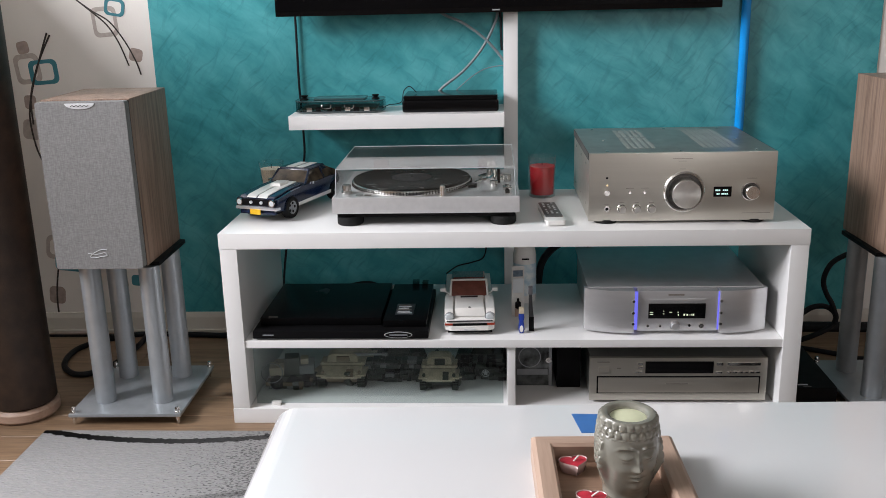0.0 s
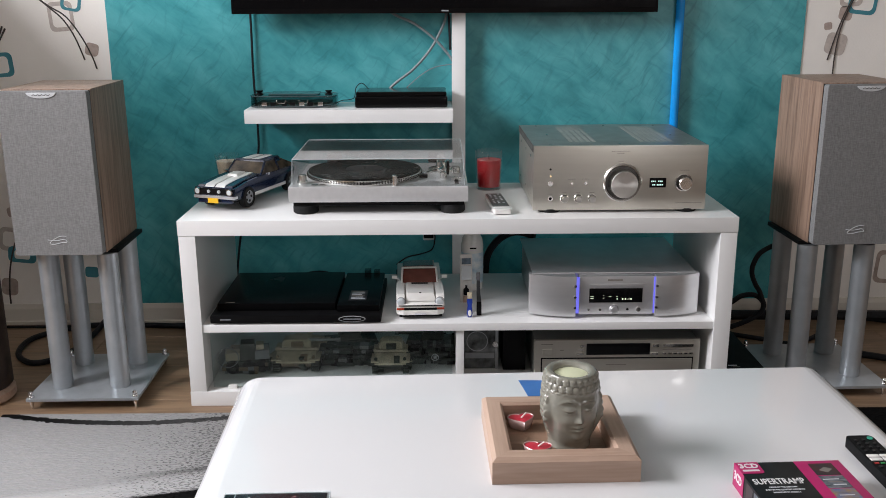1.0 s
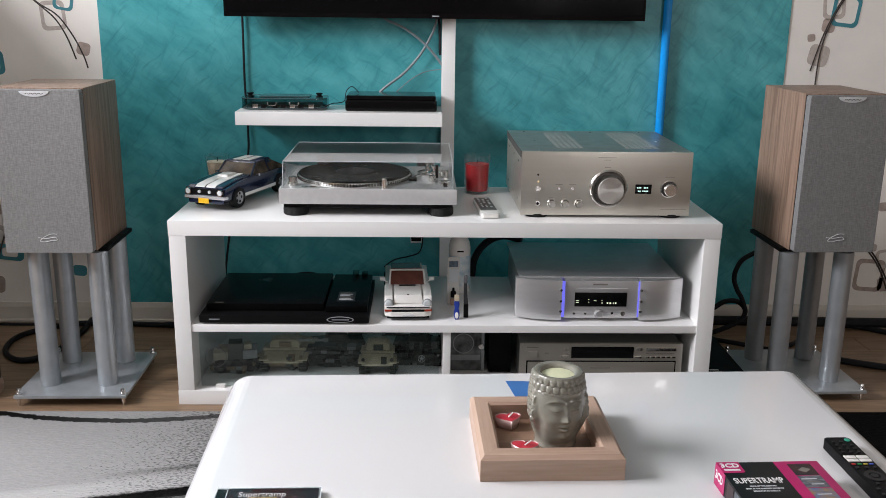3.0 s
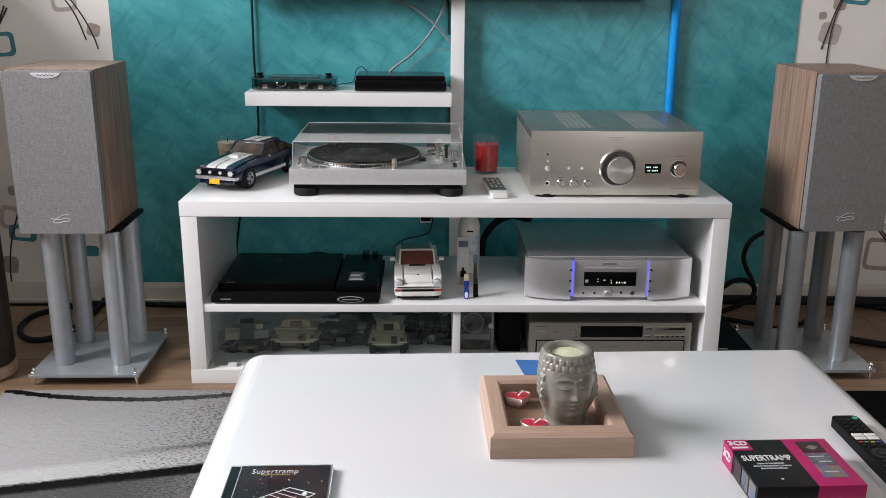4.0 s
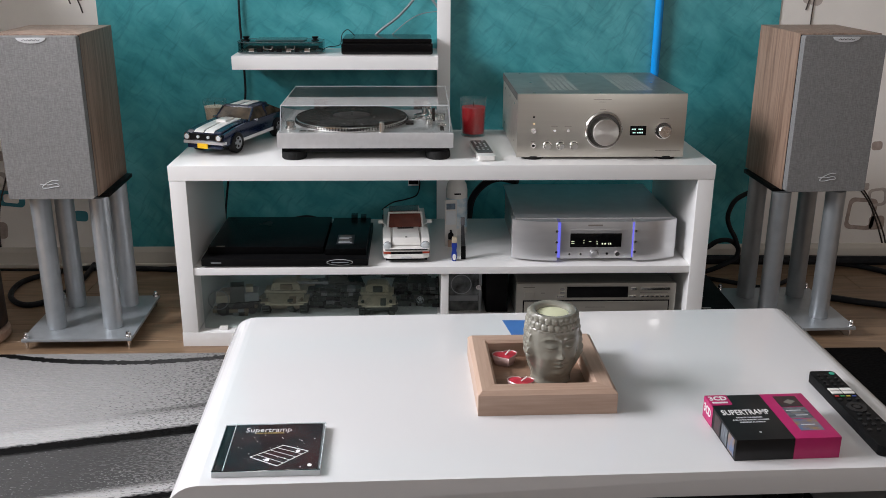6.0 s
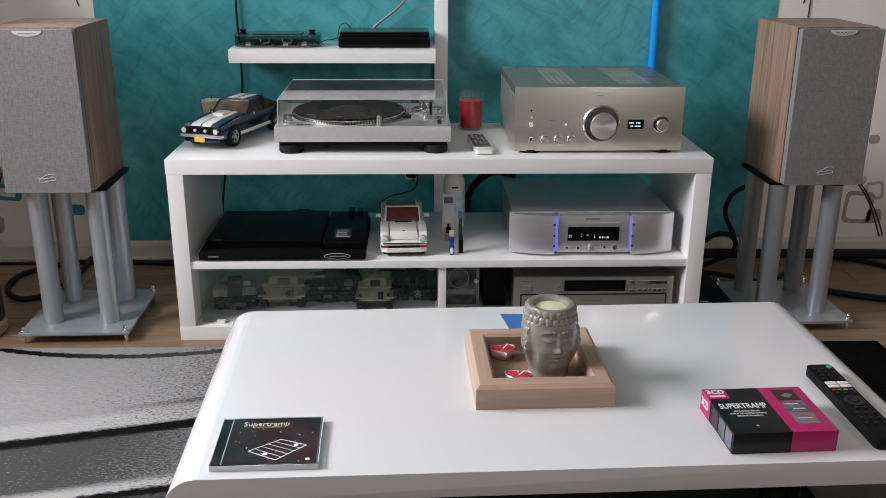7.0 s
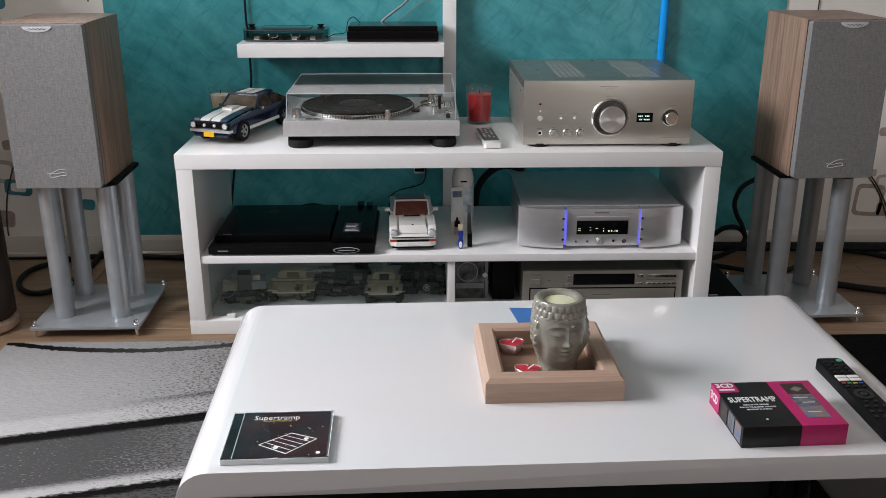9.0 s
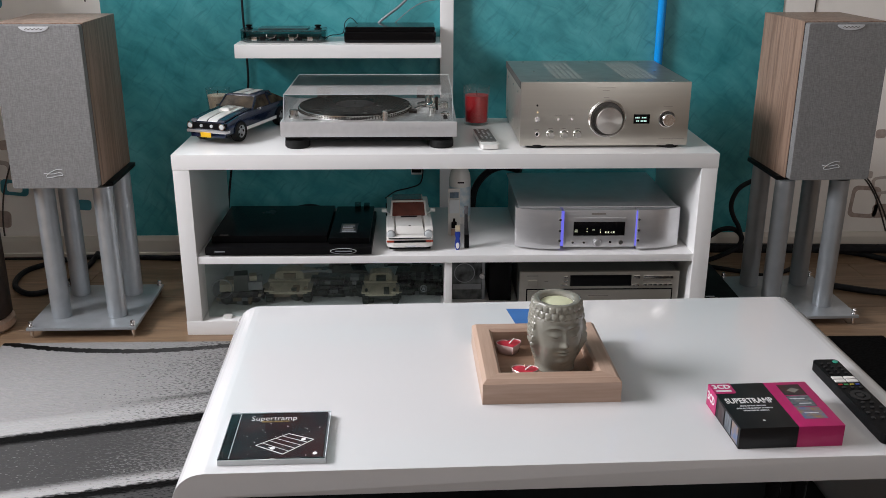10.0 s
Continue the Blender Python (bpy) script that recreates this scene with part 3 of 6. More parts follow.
# ---------------------------------------------------------------- loudspeakers on stands
def speaker_pair():
    """Stand and loudspeaker, seen from the front: x across, y back, base in the middle of the front edge."""
    st = thing("speaker_stand", "silver grey steel speaker stand with four round columns", "speaker stand", group="speaker stands")
    part("base_plate", block(-0.1425, 0.1425, 0, 0.309, 0.024, 0.032, 0.001), STAND, st)
    part("top_plate", block(-0.1045, 0.1045, 0.075, 0.287, 0.397, 0.4073, 0.001), BLACK, st, "black top plate")
    for sx in (-0.0757, 0.0735):
        for sy in (0.0828, 0.244):
            part("column", can(0.0255, 0.0322, 0.397, (sx, sy, 0), seg=32), STAND, st)
    for sx in (-0.1325, 0.1325):
        for sy in (0.010, 0.299):
            spike = part("spike", lathe([(0, 0.001), (0.0015, 0.001), (0.006, 0.020), (0.006, 0.0238)], 16, (sx, sy, 0)), CHROME, st, "chrome floor spike")
            part("cap_nut", lathe([(0.0, 0.049), (0.004, 0.048), (0.0065, 0.044), (0.0065, 0.040), (0.0045, 0.0385), (0.0065, 0.037), (0.0075, 0.034), (0.0075, 0.0323)], 16, (sx, sy, 0)), CHROME, spike)
    sp = thing("loudspeaker", "oak veneered loudspeaker with a grey cloth grille", "loudspeaker", (0, 0, 0.4075), group="loudspeakers")
    part("cabinet", slab([(-0.1055, 0.026), (0.1055, 0.026), (0.1060, 0.277), (-0.1060, 0.277)], 0, 0.404, "z", 0.0015), OAKV, sp)
    part("baffle", block(-0.1045, 0.1045, 0.0205, 0.0258, 0.001, 0.401, 0.001), BLACK, sp, "black front baffle")
    gr = part("grille", slab([(a, b + 0.2015) for a, b in rounded(0.2115, 0.400, 0.006, 3)], -0.004, 0.0203, "y", 0.0115, 4), GRILLE, sp, "grey woven cloth grille")
    badge = part("badge", slab([(0.035 * math.cos(radians(a)), 0.3985 + 0.0135 * math.sin(radians(a))) for a in range(180, 361, 12)], -0.0056, 0.0035, "y", 0.0006), WHITEC, gr, "half-round metal badge")
    part("badge_mark", sweep([(-0.021 + 0.0047 * k, -0.0058, 0.3925 + (0.0016 if k % 2 else -0.0012)) for k in range(10)], 0.0006, 5, 4), BLACK, gr)
    loop = [(0.019, 0.049), (0.006, 0.049), (-0.010, 0.041), (-0.017, 0.033), (-0.008, 0.031), (0.006, 0.034), (0.019, 0.036), (0.014, 0.042), (-0.004, 0.039), (-0.021, 0.041)]
    part("swirl_mark", sweep([(a * 1.15, -0.0048, b * 1.1 - 0.004) for a, b in loop], 0.0010, 6, 5), WHITEC, gr, "fine silver swirl emblem")
    return st, sp

stand_l, speaker_l = speaker_pair()
copy_thing(stand_l, pose(0.9762, 2.3167, 0, 0, 0, 1.5))
stand_l.matrix_basis = pose(-0.974, 2.2817, 0, 0, 0, 0.9)
copy_thing(speaker_l, pose(0.9904, 2.3463, 0.4075, 0, 0, 2.26))
speaker_l.matrix_basis = pose(-0.9918, 2.2969, 0.4075, 0, 0, 0.63)

# ---------------------------------------------------------------- brown column
column = thing("tall_drum", "tall dark brown leather cylinder with a pale wood foot", "drum", (-1.269, 2.36, 0))
column.scale = (1.02, 1.02, 1.02)
part("body", can(0.080, 0.035, 1.15, edge=0.006, seg=64), DRUM, column)
part("foot", can(0.084, 0.0, 0.034, edge=0.008, seg=64), BEECH, column, "pale wood foot ring")

# ---------------------------------------------------------------- wall: television, shelf, trunking, tube
tv = thing("television", "large black flat television hung on the teal wall", "television", (-0.034, 2.8537, 0.973))
tv.scale = (1.04, 1, 1.04)
part("bezel", block(-0.5935, 0.5935, 0, 0.035, 0, 0.69, 0.002), PIANO, tv)
part("screen", block(-0.587, 0.587, -0.0012, 0.0, 0.014, 0.684), SCREEN, tv, "dark switched-off screen")
part("rear_housing", block(-0.45, 0.45, 0.035, 0.094, 0.05, 0.55, 0.01), BLACK, tv)
part("maker_mark", block(-0.010, 0.010, -0.0018, 0.0, 0.005, 0.0085), STAND, tv, "small grey mark on the lower edge")

trunk = solo("cable_trunking", block(-0.0135, 0.0270, 2.904, WALL_Y - 0.0035, 0.0, 1.2, 0.002), FOIL, "white plastic cable trunking running up the teal wall", "cable trunking")
wshelf = solo("wall_shelf", block(-0.6095, -0.0140, 2.739, WALL_Y - 0.0035, 0.6710, 0.7095, 0.0015), FOIL, "white floating wall shelf under the television", "shelf")
tube = thing("blue_tube", "bright blue glossy plastic tube fixed upright to the teal wall", "tube", (0.668, 2.931, 0))
tube.scale = (1.04, 1.04, 1)
part("tube_body", can(0.0125, 0.50, 2.2, edge=0.002, seg=32), BLUE, tube)

# pocket console with clear shell, and a black box
pad = thing("games_console", "clear shelled handheld console with two black sticks", "console", (-0.4772, 2.7844, 0.7097))
pad.scale = (1.08, 1.12, 1.08)
SMOKE = sheet("smoked_clear_plastic", (0.40, 0.50, 0.50), 1.6, 0.04)
part("circuit_board", block(-0.098, 0.098, 0.012, 0.085, 0.008, 0.014, 0.001), stuff("green_board", (0.02, 0.06, 0.05), 0.4, vary=0.4, scale=120), pad, "dark green circuit board")
part("shell", slab([(a, b + 0.05) for a, b in rounded(0.232, 0.10, 0.03)], 0.002, 0.032, "z", 0.004), SMOKE, pad, "smoky clear shell")
part("screen_frame", slab([(a, b + 0.055) for a, b in rounded(0.135, 0.07, 0.006)], 0.0325, 0.036, "z", 0.001), stuff("grey_green_screen", (0.05, 0.085, 0.09), 0.15, vary=0.1), pad, "grey green screen")
for z, r in ((0.031, 0.0011), (0.004, 0.0016)):
    rim = [(a, b + 0.05, z) for a, b in rounded(0.232, 0.10, 0.03)]
    part("shell_rim", sweep(rim + rim[:1], r, 6, 2), stuff("smoky_clear_rim", (0.085, 0.105, 0.11), 0.10, vary=0.2, coat=0.6), pad)
for sx in (-0.03, 0.03):
    part("shell_clip", sweep([(sx - 0.012, -0.001, 0.022), (sx - 0.009, -0.003, 0.014), (sx + 0.009, -0.003, 0.014), (sx + 0.012, -0.001, 0.022)], 0.0012, 6, 3), KNOB, pad)
for sx in (-0.095, 0.093):
    stick = part("stick", lathe([(0.011, 0.032), (0.010, 0.034), (0.006, 0.036), (0.006, 0.038), (0.009, 0.040), (0.0095, 0.043), (0, 0.044)], 20, (sx, 0.045, 0)), BLACK, pad, "black thumb stick")
for sx in (-0.075, -0.052, -0.022, 0.0, 0.025, 0.048, 0.075):
    part("port", block(sx - 0.007, sx + 0.007, -0.0012, 0.006, 0.006, 0.016, 0.001), KNOB if int(sx * 1000) % 2 else BLACK, pad)
hub = thing("network_box", "low black plastic box with a ribbed lid on the shelf", "set-top box", (-0.1627, 2.7755, 0.7097))
hub.scale = (1.08, 1.12, 1.08)
part("housing", block(-0.124, 0.124, 0, 0.13, 0.0, 0.031, 0.009, 4), PIANO, hub)
part("lid", block(-0.121, 0.121, 0.006, 0.128, 0.0300, 0.042, 0.0055, 3), PIANO, hub)
part("groove", block(-0.122, 0.122, -0.001, 0.001, 0.014, 0.016), PIANO, hub)

def wall_cable(name, label, pts, r, material):
    return solo(name, sweep(pts, r), material, label, "cable")

wall_cable("cable", "grey cable looping from the television to the trunking", [(-0.218, 2.924, 0.991), (-0.176, 2.920, 0.965), (-0.128, 2.918, 0.944), (-0.071, 2.918, 0.903), (-0.033, 2.920, 0.863), (-0.008, 2.926, 0.829)], 0.0040, GREYC)
wall_cable("cable", "grey cable sagging from the television to the shelf", [(-0.025, 2.924, 1.001), (-0.032, 2.922, 0.959), (-0.047, 2.920, 0.920), (-0.081, 2.918, 0.863), (-0.130, 2.913, 0.809), (-0.187, 2.913, 0.766), (-0.223, 2.920, 0.730)], 0.0040, GREYC)
wall_cable("cable", "thin white cable curving down to the shelf", [(-0.010, 2.926, 0.823), (-0.062, 2.922, 0.815), (-0.103, 2.918, 0.794), (-0.145, 2.920, 0.759), (-0.176, 2.918, 0.730)], 0.0015, GREYC)
wall_cable("cable", "thin black cable behind the black box", [(-0.030, 2.927, 1.001), (-0.022, 2.924, 0.959), (-0.020, 2.924, 0.907), (-0.018, 2.928, 0.865)], 0.0035, CABLE)
wall_cable("cable", "black cable hanging down the teal wall", [(-0.614, 2.937, 1.023), (-0.613, 2.936, 0.929), (-0.614, 2.936, 0.783), (-0.610, 2.936, 0.637), (-0.615, 2.936, 0.544), (-0.653, 2.933, 0.430), (-0.688, 2.927, 0.256), (-0.702, 2.916, 0.102), (-0.680, 2.878, 0.012)], 0.0035, CABLE)
wall_cable("cable", "thin black wire between console and box", [(-0.355, 2.802, 0.720), (-0.338, 2.824, 0.727), (-0.317, 2.824, 0.729), (-0.302, 2.835, 0.735), (-0.297, 2.845, 0.762), (-0.280, 2.845, 0.775), (-0.261, 2.845, 0.758)], 0.0013, CABLE)

# ---------------------------------------------------------------- amplifier
def round_knob(name, parent, x, z, r, depth, material=KNOB, label="", seg=32, y0=0.0):
    return part(name, lathe([(0, depth), (r * 0.90, depth), (r, depth - 0.0012), (r, 0.0), (0, 0.0)], seg, (x, y0, z), "y"), material, parent, label)

amp = thing("amplifier", "champagne coloured stereo amplifier with a large volume knob", "amplifier", (0.3960, 2.3628, TOP), 0.2)
amp.scale = (1.016, 1.184, 1.035)
AW = 0.2135
part("front_panel", block(-AW, AW, 0, 0.010, 0.006, 0.164, 0.0015), CHAMP, amp)
chassis = part("chassis", block(-AW + 0.001, AW - 0.001, 0.0102, 0.335, 0.008, 0.158, 0.001), CHAMP, amp)
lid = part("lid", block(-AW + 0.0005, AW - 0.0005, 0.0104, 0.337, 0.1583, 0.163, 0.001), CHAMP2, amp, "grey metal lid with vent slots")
for sx in (-1, 1):
    part("lid_flange", block(min(sx * (AW + 0.0002), sx * (AW + 0.0012)), max(sx * (AW + 0.0002), sx * (AW + 0.0012)), 0.0125, 0.335, 0.146, 0.1625), DEEP, lid, "dark folded edge of the lid")
# vent slots are thin flat bars, paler than the lid
SLOT = stuff("pale_vent_bar", (0.40, 0.41, 0.385), 0.5, 0.4, vary=0.05)
for gx, n in ((-0.118, 5), (0.060, 6)):
    for k in range(n):
        for j in range(2 if gx < 0 else 1):
            y0 = 0.055 if j == 0 else 0.195
            y1 = (0.185 if gx < 0 else 0.30) if j == 0 else 0.30
            x0 = gx + k * 0.0145
            part("vent_slot", block(x0, x0 + 0.0095, y0, y1, 0.1631, 0.1634), SLOT, lid)
for sx, sy in ((-0.17, 0.02), (0.0, 0.02), (0.17, 0.02), (-0.17, 0.31), (0.02, 0.31), (0.16, 0.31), (-0.16, 0.16), (0.165, 0.16)):
    part("screw", can(0.0035, 0.1630, 0.1645, (sx, sy, 0), seg=12, edge=0.0005), KNOB, lid)
for sy in (0.06, 0.16, 0.27):
    for sz in (0.035, 0.13):
        part("side_screw", can(0.0032, 0, 0.0012, (-AW + 0.0005, sy, sz), "x", 12), KNOB, chassis, m=Matrix.Translation((-0.0015, 0, 0)))
# no real recess: the shade round the knob is a flat dark disc
part("volume_groove", can(0.0420, 0, 0.0006, (0.005, 0, 0.0745), "y", 64), DEEP, amp)
ring = part("volume_ring", lathe([(0.041, -0.0004), (0.0470, 0.001), (0.0475, 0.004), (0.0450, 0.006), (0.0420, 0.005), (0.0395, 0.0005), (0.041, -0.0004)], 64, (0.005, 0, 0.0745), "y"), KNOB, amp, "bright ring round the volume knob")
part("volume_knob", lathe([(0, 0.030), (0.0315, 0.030), (0.0328, 0.0285), (0.0332, 0.002), (0.0332, 0), (0, 0)], 64, (0.005, 0, 0.0745), "y"), DIAL, amp, "large turned aluminium volume knob")
part("source_groove", can(0.019, 0, 0.0006, (0.157, 0, 0.0735), "y", 40), DEEP, amp)
part("source_ring", lathe([(0.0185, -0.0004), (0.0215, 0.001), (0.0215, 0.003), (0.0195, 0.004), (0.018, 0.0005), (0.0185, -0.0004)], 40, (0.157, 0, 0.0735), "y"), KNOB, amp)
round_knob("source_knob", amp, 0.157, 0.0735, 0.0155, 0.020, label="small turned source knob")
disp = part("display_window", block(0.073, 0.114, -0.0008, 0.002, 0.061, 0.0845, 0.0005), PIANO, amp, "black display window")
LED = glow("pale_green_segments", (0.65, 0.95, 0.9), 0.9)
for k, (x0, w, z0) in enumerate(((0.077, 0.014, 0.0745), (0.094, 0.015, 0.0745), (0.080, 0.008, 0.066), (0.091, 0.016, 0.066))):
    for j in range(max(2, int(w / 0.004))):
        part("segment", block(x0 + j * 0.004, x0 + j * 0.004 + 0.0028, -0.0012, -0.0008, z0, z0 + 0.0034), LED, disp)
for x in (-0.136, -0.102, -0.068):
    part("tone_collar", lathe([(0.0095, 0.0), (0.0105, 0.0012), (0.0095, 0.002), (0.0085, 0.0005), (0.0095, 0.0)], 24, (x, 0, 0.0355), "y"), KNOB, amp)
    part("tone_gap", can(0.0098, 0, 0.0005, (x, 0, 0.0355), "y", 24), BLACK, amp)
    round_knob("tone_knob", amp, x, 0.0355, 0.0080, 0.014, DIAL, seg=24)
round_knob("power_button", amp, -0.172, 0.0735, 0.0070, 0.006, seg=24)
part("headphone_jack", lathe([(0.0062, 0), (0.0062, 0.002), (0.0036, 0.002), (0.0034, 0.0012), (0.0062, 0)], 20, (-0.171, 0, 0.0355), "y"), KNOB, amp, "bright rim of the headphone socket")
part("socket_hole", can(0.0035, 0, 0.0010, (-0.171, 0, 0.0355), "y", 16), BLACK, amp)
for x in (-0.119, -0.085):
    round_knob("push_button", amp, x, 0.0735, 0.0038, 0.004, seg=16)
part("sensor_eye", can(0.0026, 0, 0.0008, (-0.172, 0, 0.107), "y", 12), BLACK, amp)
part("status_light", can(0.0022, 0, 0.0008, (-0.171, 0, 0.090), "y", 12), glow("warm_status_light", (1.0, 0.75, 0.4), 0.8), amp)
INK = stuff("grey_ink", (0.20, 0.18, 0.16), 0.6, vary=0.05)
for x0, x1, z in ((-0.024, 0.022, 0.150), (-0.010, 0.008, 0.144), (-0.006, 0.008, 0.126), (0.14, 0.205, 0.0225), (-0.128, -0.110, 0.083), (-0.094, -0.076, 0.083), (0.147, 0.170, 0.103), (-0.178, -0.166, 0.0465), (-0.142, -0.131, 0.0495), (-0.107, -0.097, 0.0495), (-0.074, -0.062, 0.0495)):
    part("print_line", block(x0, x1, -0.0003, 0.001, z - 0.0005, z + 0.0005), INK, amp)
for sx in (-0.17, 0.17):
    for sy in (0.035, 0.30):
        part("foot", can(0.030, 0.0, 0.0085, (sx, 0.028 if sy < 0.1 else sy, 0), seg=28, edge=0.001), RUBBER, amp)

# ---------------------------------------------------------------- silver disc player on the middle shelf
sac = thing("disc_player", "silver disc player with curved wings and blue edge lights", "disc player", (0.3924, 2.3304, SH))
sac.scale = (1.024, 1.115, 1.024)
BLUEL = glow("blue_edge_light", (0.20, 0.20, 1.0), 0.75)
body = part("chassis", block(-0.200, 0.200, 0.035, 0.34, 0.008, 0.108, 0.001), SILVERL, sac)
part("lid", block(-0.206, 0.206, 0.028, 0.345, 0.1083, 0.1125, 0.002), SILVERL, sac, "silver grey metal lid")
for s in (-1, 1):
    arc = [(s * 0.099, 0.0)] + [(s * (0.099 + 0.1145 * k / 28), 0.026 * (k / 28) ** 2.2) for k in range(1, 29)] + [(s * 0.2135, 0.042), (s * 0.099, 0.042)]
    part("wing", slab(arc, 0.006, 0.110, "z", 0.0012), SILVER, sac, "curved silver wing")
    part("edge_light", block(min(s * 0.0985, s * (0.0905 if s < 0 else 0.0962)), max(s * 0.0985, s * (0.0905 if s < 0 else 0.0962)), 0.0066, 0.012, 0.012, 0.106), BLUEL, sac, "glowing blue strip")
    for z in (0.030, 0.057, 0.086):
        round_knob("side_button", sac, s * 0.1015, z, 0.0036, 0.003, seg=16)
    for sy in (0.07, 0.30):
        part("foot", can(0.022, 0.0, 0.0085, (s * 0.15, sy, 0), seg=20, edge=0.001), RUBBER, sac)
centre = part("centre_panel", block(-0.0900, 0.0960, 0.008, 0.04, 0.009, 0.108, 0.001), SILVER, sac)
part("tray_front", block(-0.065, 0.068, 0.0065, 0.009, 0.078, 0.0885, 0.0006), SILVER, sac, "slim silver disc tray")
dw = part("display_window", block(-0.065, 0.068, 0.0068, 0.009, 0.040, 0.077, 0.0006), PIANO, sac, "black display window")
PALE = glow("white_segments", (0.9, 0.95, 0.7), 0.7)
for x0, w, z in ((0.017, 0.0035, 0.047), (0.024, 0.0035, 0.047), (0.030, 0.001, 0.048), (0.034, 0.0015, 0.047), (0.038, 0.0035, 0.047), (0.004, 0.002, 0.047), (0.003, 0.003, 0.055), (-0.016, 0.006, 0.055), (-0.031, 0.003, 0.051), (-0.031, 0.003, 0.058), (-0.062, 0.008, 0.055), (-0.062, 0.008, 0.050)):
    part("segment", block(x0, x0 + w, 0.0064, 0.0068, z, z + (0.0045 if z == 0.047 else 0.0014)), PALE, dw)
part("jog_ring", lathe([(0.0100, 0), (0.0125, 0.001), (0.0118, 0.003), (0.0100, 0.002), (0.0100, 0)], 32, (-0.002, 0.008, 0.022), "y"), CHROME, sac)
round_knob("jog_knob", sac, -0.002, 0.022, 0.0092, 0.009, SILVER, y0=0.008, label="round bright play knob")
for x, r in ((-0.066, 0.0032), (-0.037, 0.0032), (0.059, 0.0062)):
    round_knob("button", sac, x, 0.022, r, 0.004, y0=0.008, seg=20)
part("headphone_socket", can(0.0032, 0, 0.001, (0.032, 0.008, 0.022), "y", 16), BLACK, sac)
part("maker_mark", block(-0.020, 0.017, 0.0074, 0.0085, 0.0965, 0.1005), INK, sac, "dark mark on the silver front")

# ---------------------------------------------------------------- champagne carousel player on the bottom panel
car5 = thing("carousel_player", "champagne disc changer with a black display", "disc player", (0.4028, 2.3353, LO))
car5.scale = (1.02, 1.1, 0.965)
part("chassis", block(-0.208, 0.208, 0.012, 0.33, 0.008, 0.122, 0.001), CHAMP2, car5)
part("front_panel", block(-0.211, 0.211, 0, 0.0118, 0.008, 0.124, 0.0015), CHAMP, car5)
part("display_window", block(-0.078, 0.084, -0.0008, 0.002, 0.082, 0.1145, 0.0006), PIANO, car5, "black display window")
draw = part("drawer", block(-0.190, 0.192, -0.003, 0.001, 0.030, 0.071, 0.0012), CHAMP, car5, "wide disc drawer")
part("drawer_gap", block(-0.1935, 0.1955, -0.0006, 0.001, 0.027, 0.0745), BLACK, car5)
part("drawer_mark", block(-0.028, 0.024, -0.0034, -0.003, 0.0535, 0.0555), INK, draw)
part("power_key", block(-0.190, -0.166, -0.003, 0.001, 0.084, 0.100, 0.001), CHAMP, car5)
for x0, x1, z0, z1 in ((-0.096, -0.084, 0.106, 0.111), (-0.096, -0.084, 0.095, 0.100), (-0.104, -0.085, 0.083, 0.088), (0.090, 0.106, 0.104, 0.112), (0.088, 0.105, 0.082, 0.087), (0.116, 0.194, 0.104, 0.112)):
    part("key", block(x0, x1, -0.0025, 0.001, z0, z1, 0.0008), KNOB, car5)
for k in range(6):
    part("key", block(0.116 + k * 0.0135, 0.126 + k * 0.0135, -0.0025, 0.001, 0.083, 0.088, 0.0008), KNOB, car5)
for x0, x1, z in ((-0.193, -0.163, 0.113), (-0.146, -0.136, 0.096), (0.116, 0.19, 0.0965)):
    part("print_line", block(x0, x1, -0.0003, 0.001, z - 0.001, z + 0.001), INK, car5)
for sx in (-0.17, 0.17):
    for sy in (0.04, 0.29):
        part("foot", can(0.02, 0.0, 0.0085, (sx, sy, 0), seg=20), RUBBER, car5)

CLEARP = stuff("pale_lens_plastic", (0.62, 0.66, 0.68), 0.12, vary=0.05, coat=0.3)

# ---------------------------------------------------------------- silver turntable
tt = thing("turntable", "silver direct drive turntable under a clear dust cover", "turntable", (-0.2084, 2.3563, TOP))
tt.scale = (1.024, 1.06, 1.015)
part("plinth", block(-0.2195, 0.2195, 0, 0.325, 0.031, 0.070, 0.003), PLINTH, tt)
part("underside", block(-0.21, 0.21, 0.012, 0.30, 0.020, 0.0309, 0.002), BLACK, tt, "black base tray")
for sx in (-0.182, 0.181):
    for sy in (0.034, 0.27):
        part("foot", lathe([(0, 0), (0.029, 0), (0.0315, 0.003), (0.0315, 0.016), (0.030, 0.020), (0.022, 0.021), (0.022, 0.030), (0, 0.030)], 32, (sx, sy, 0)), RUBBER, tt, "round black rubber foot")
PX, PY = -0.043, 0.150
pl = part("platter", lathe([(0, 0.0705), (0.146, 0.0705), (0.1475, 0.073), (0.1475, 0.083), (0.145, 0.0845), (0, 0.0845)], 96, (PX, PY, 0)), KNOB, tt, "polished platter with strobe dots")
for k in range(240):
    a = 2 * math.pi * (k // 2) / 120
    bm = block(-0.0012, 0.0012, -0.0022, 0.0022, -0.0013 + (k % 2) * 0.0042 - 0.0021, 0.0013 + (k % 2) * 0.0042 - 0.0021)
    part("strobe_dot", bm, BLACK, pl, m=Matrix.Translation((PX + 0.1468 * math.cos(a), PY + 0.1468 * math.sin(a), 0.0778)) @ Matrix.Rotation(a + math.pi / 2, 4, "Z"))
VINYL = stuff("vinyl_record", (0.010, 0.010, 0.011), 0.25, vary=0.2, scale=40, spec=0.12)
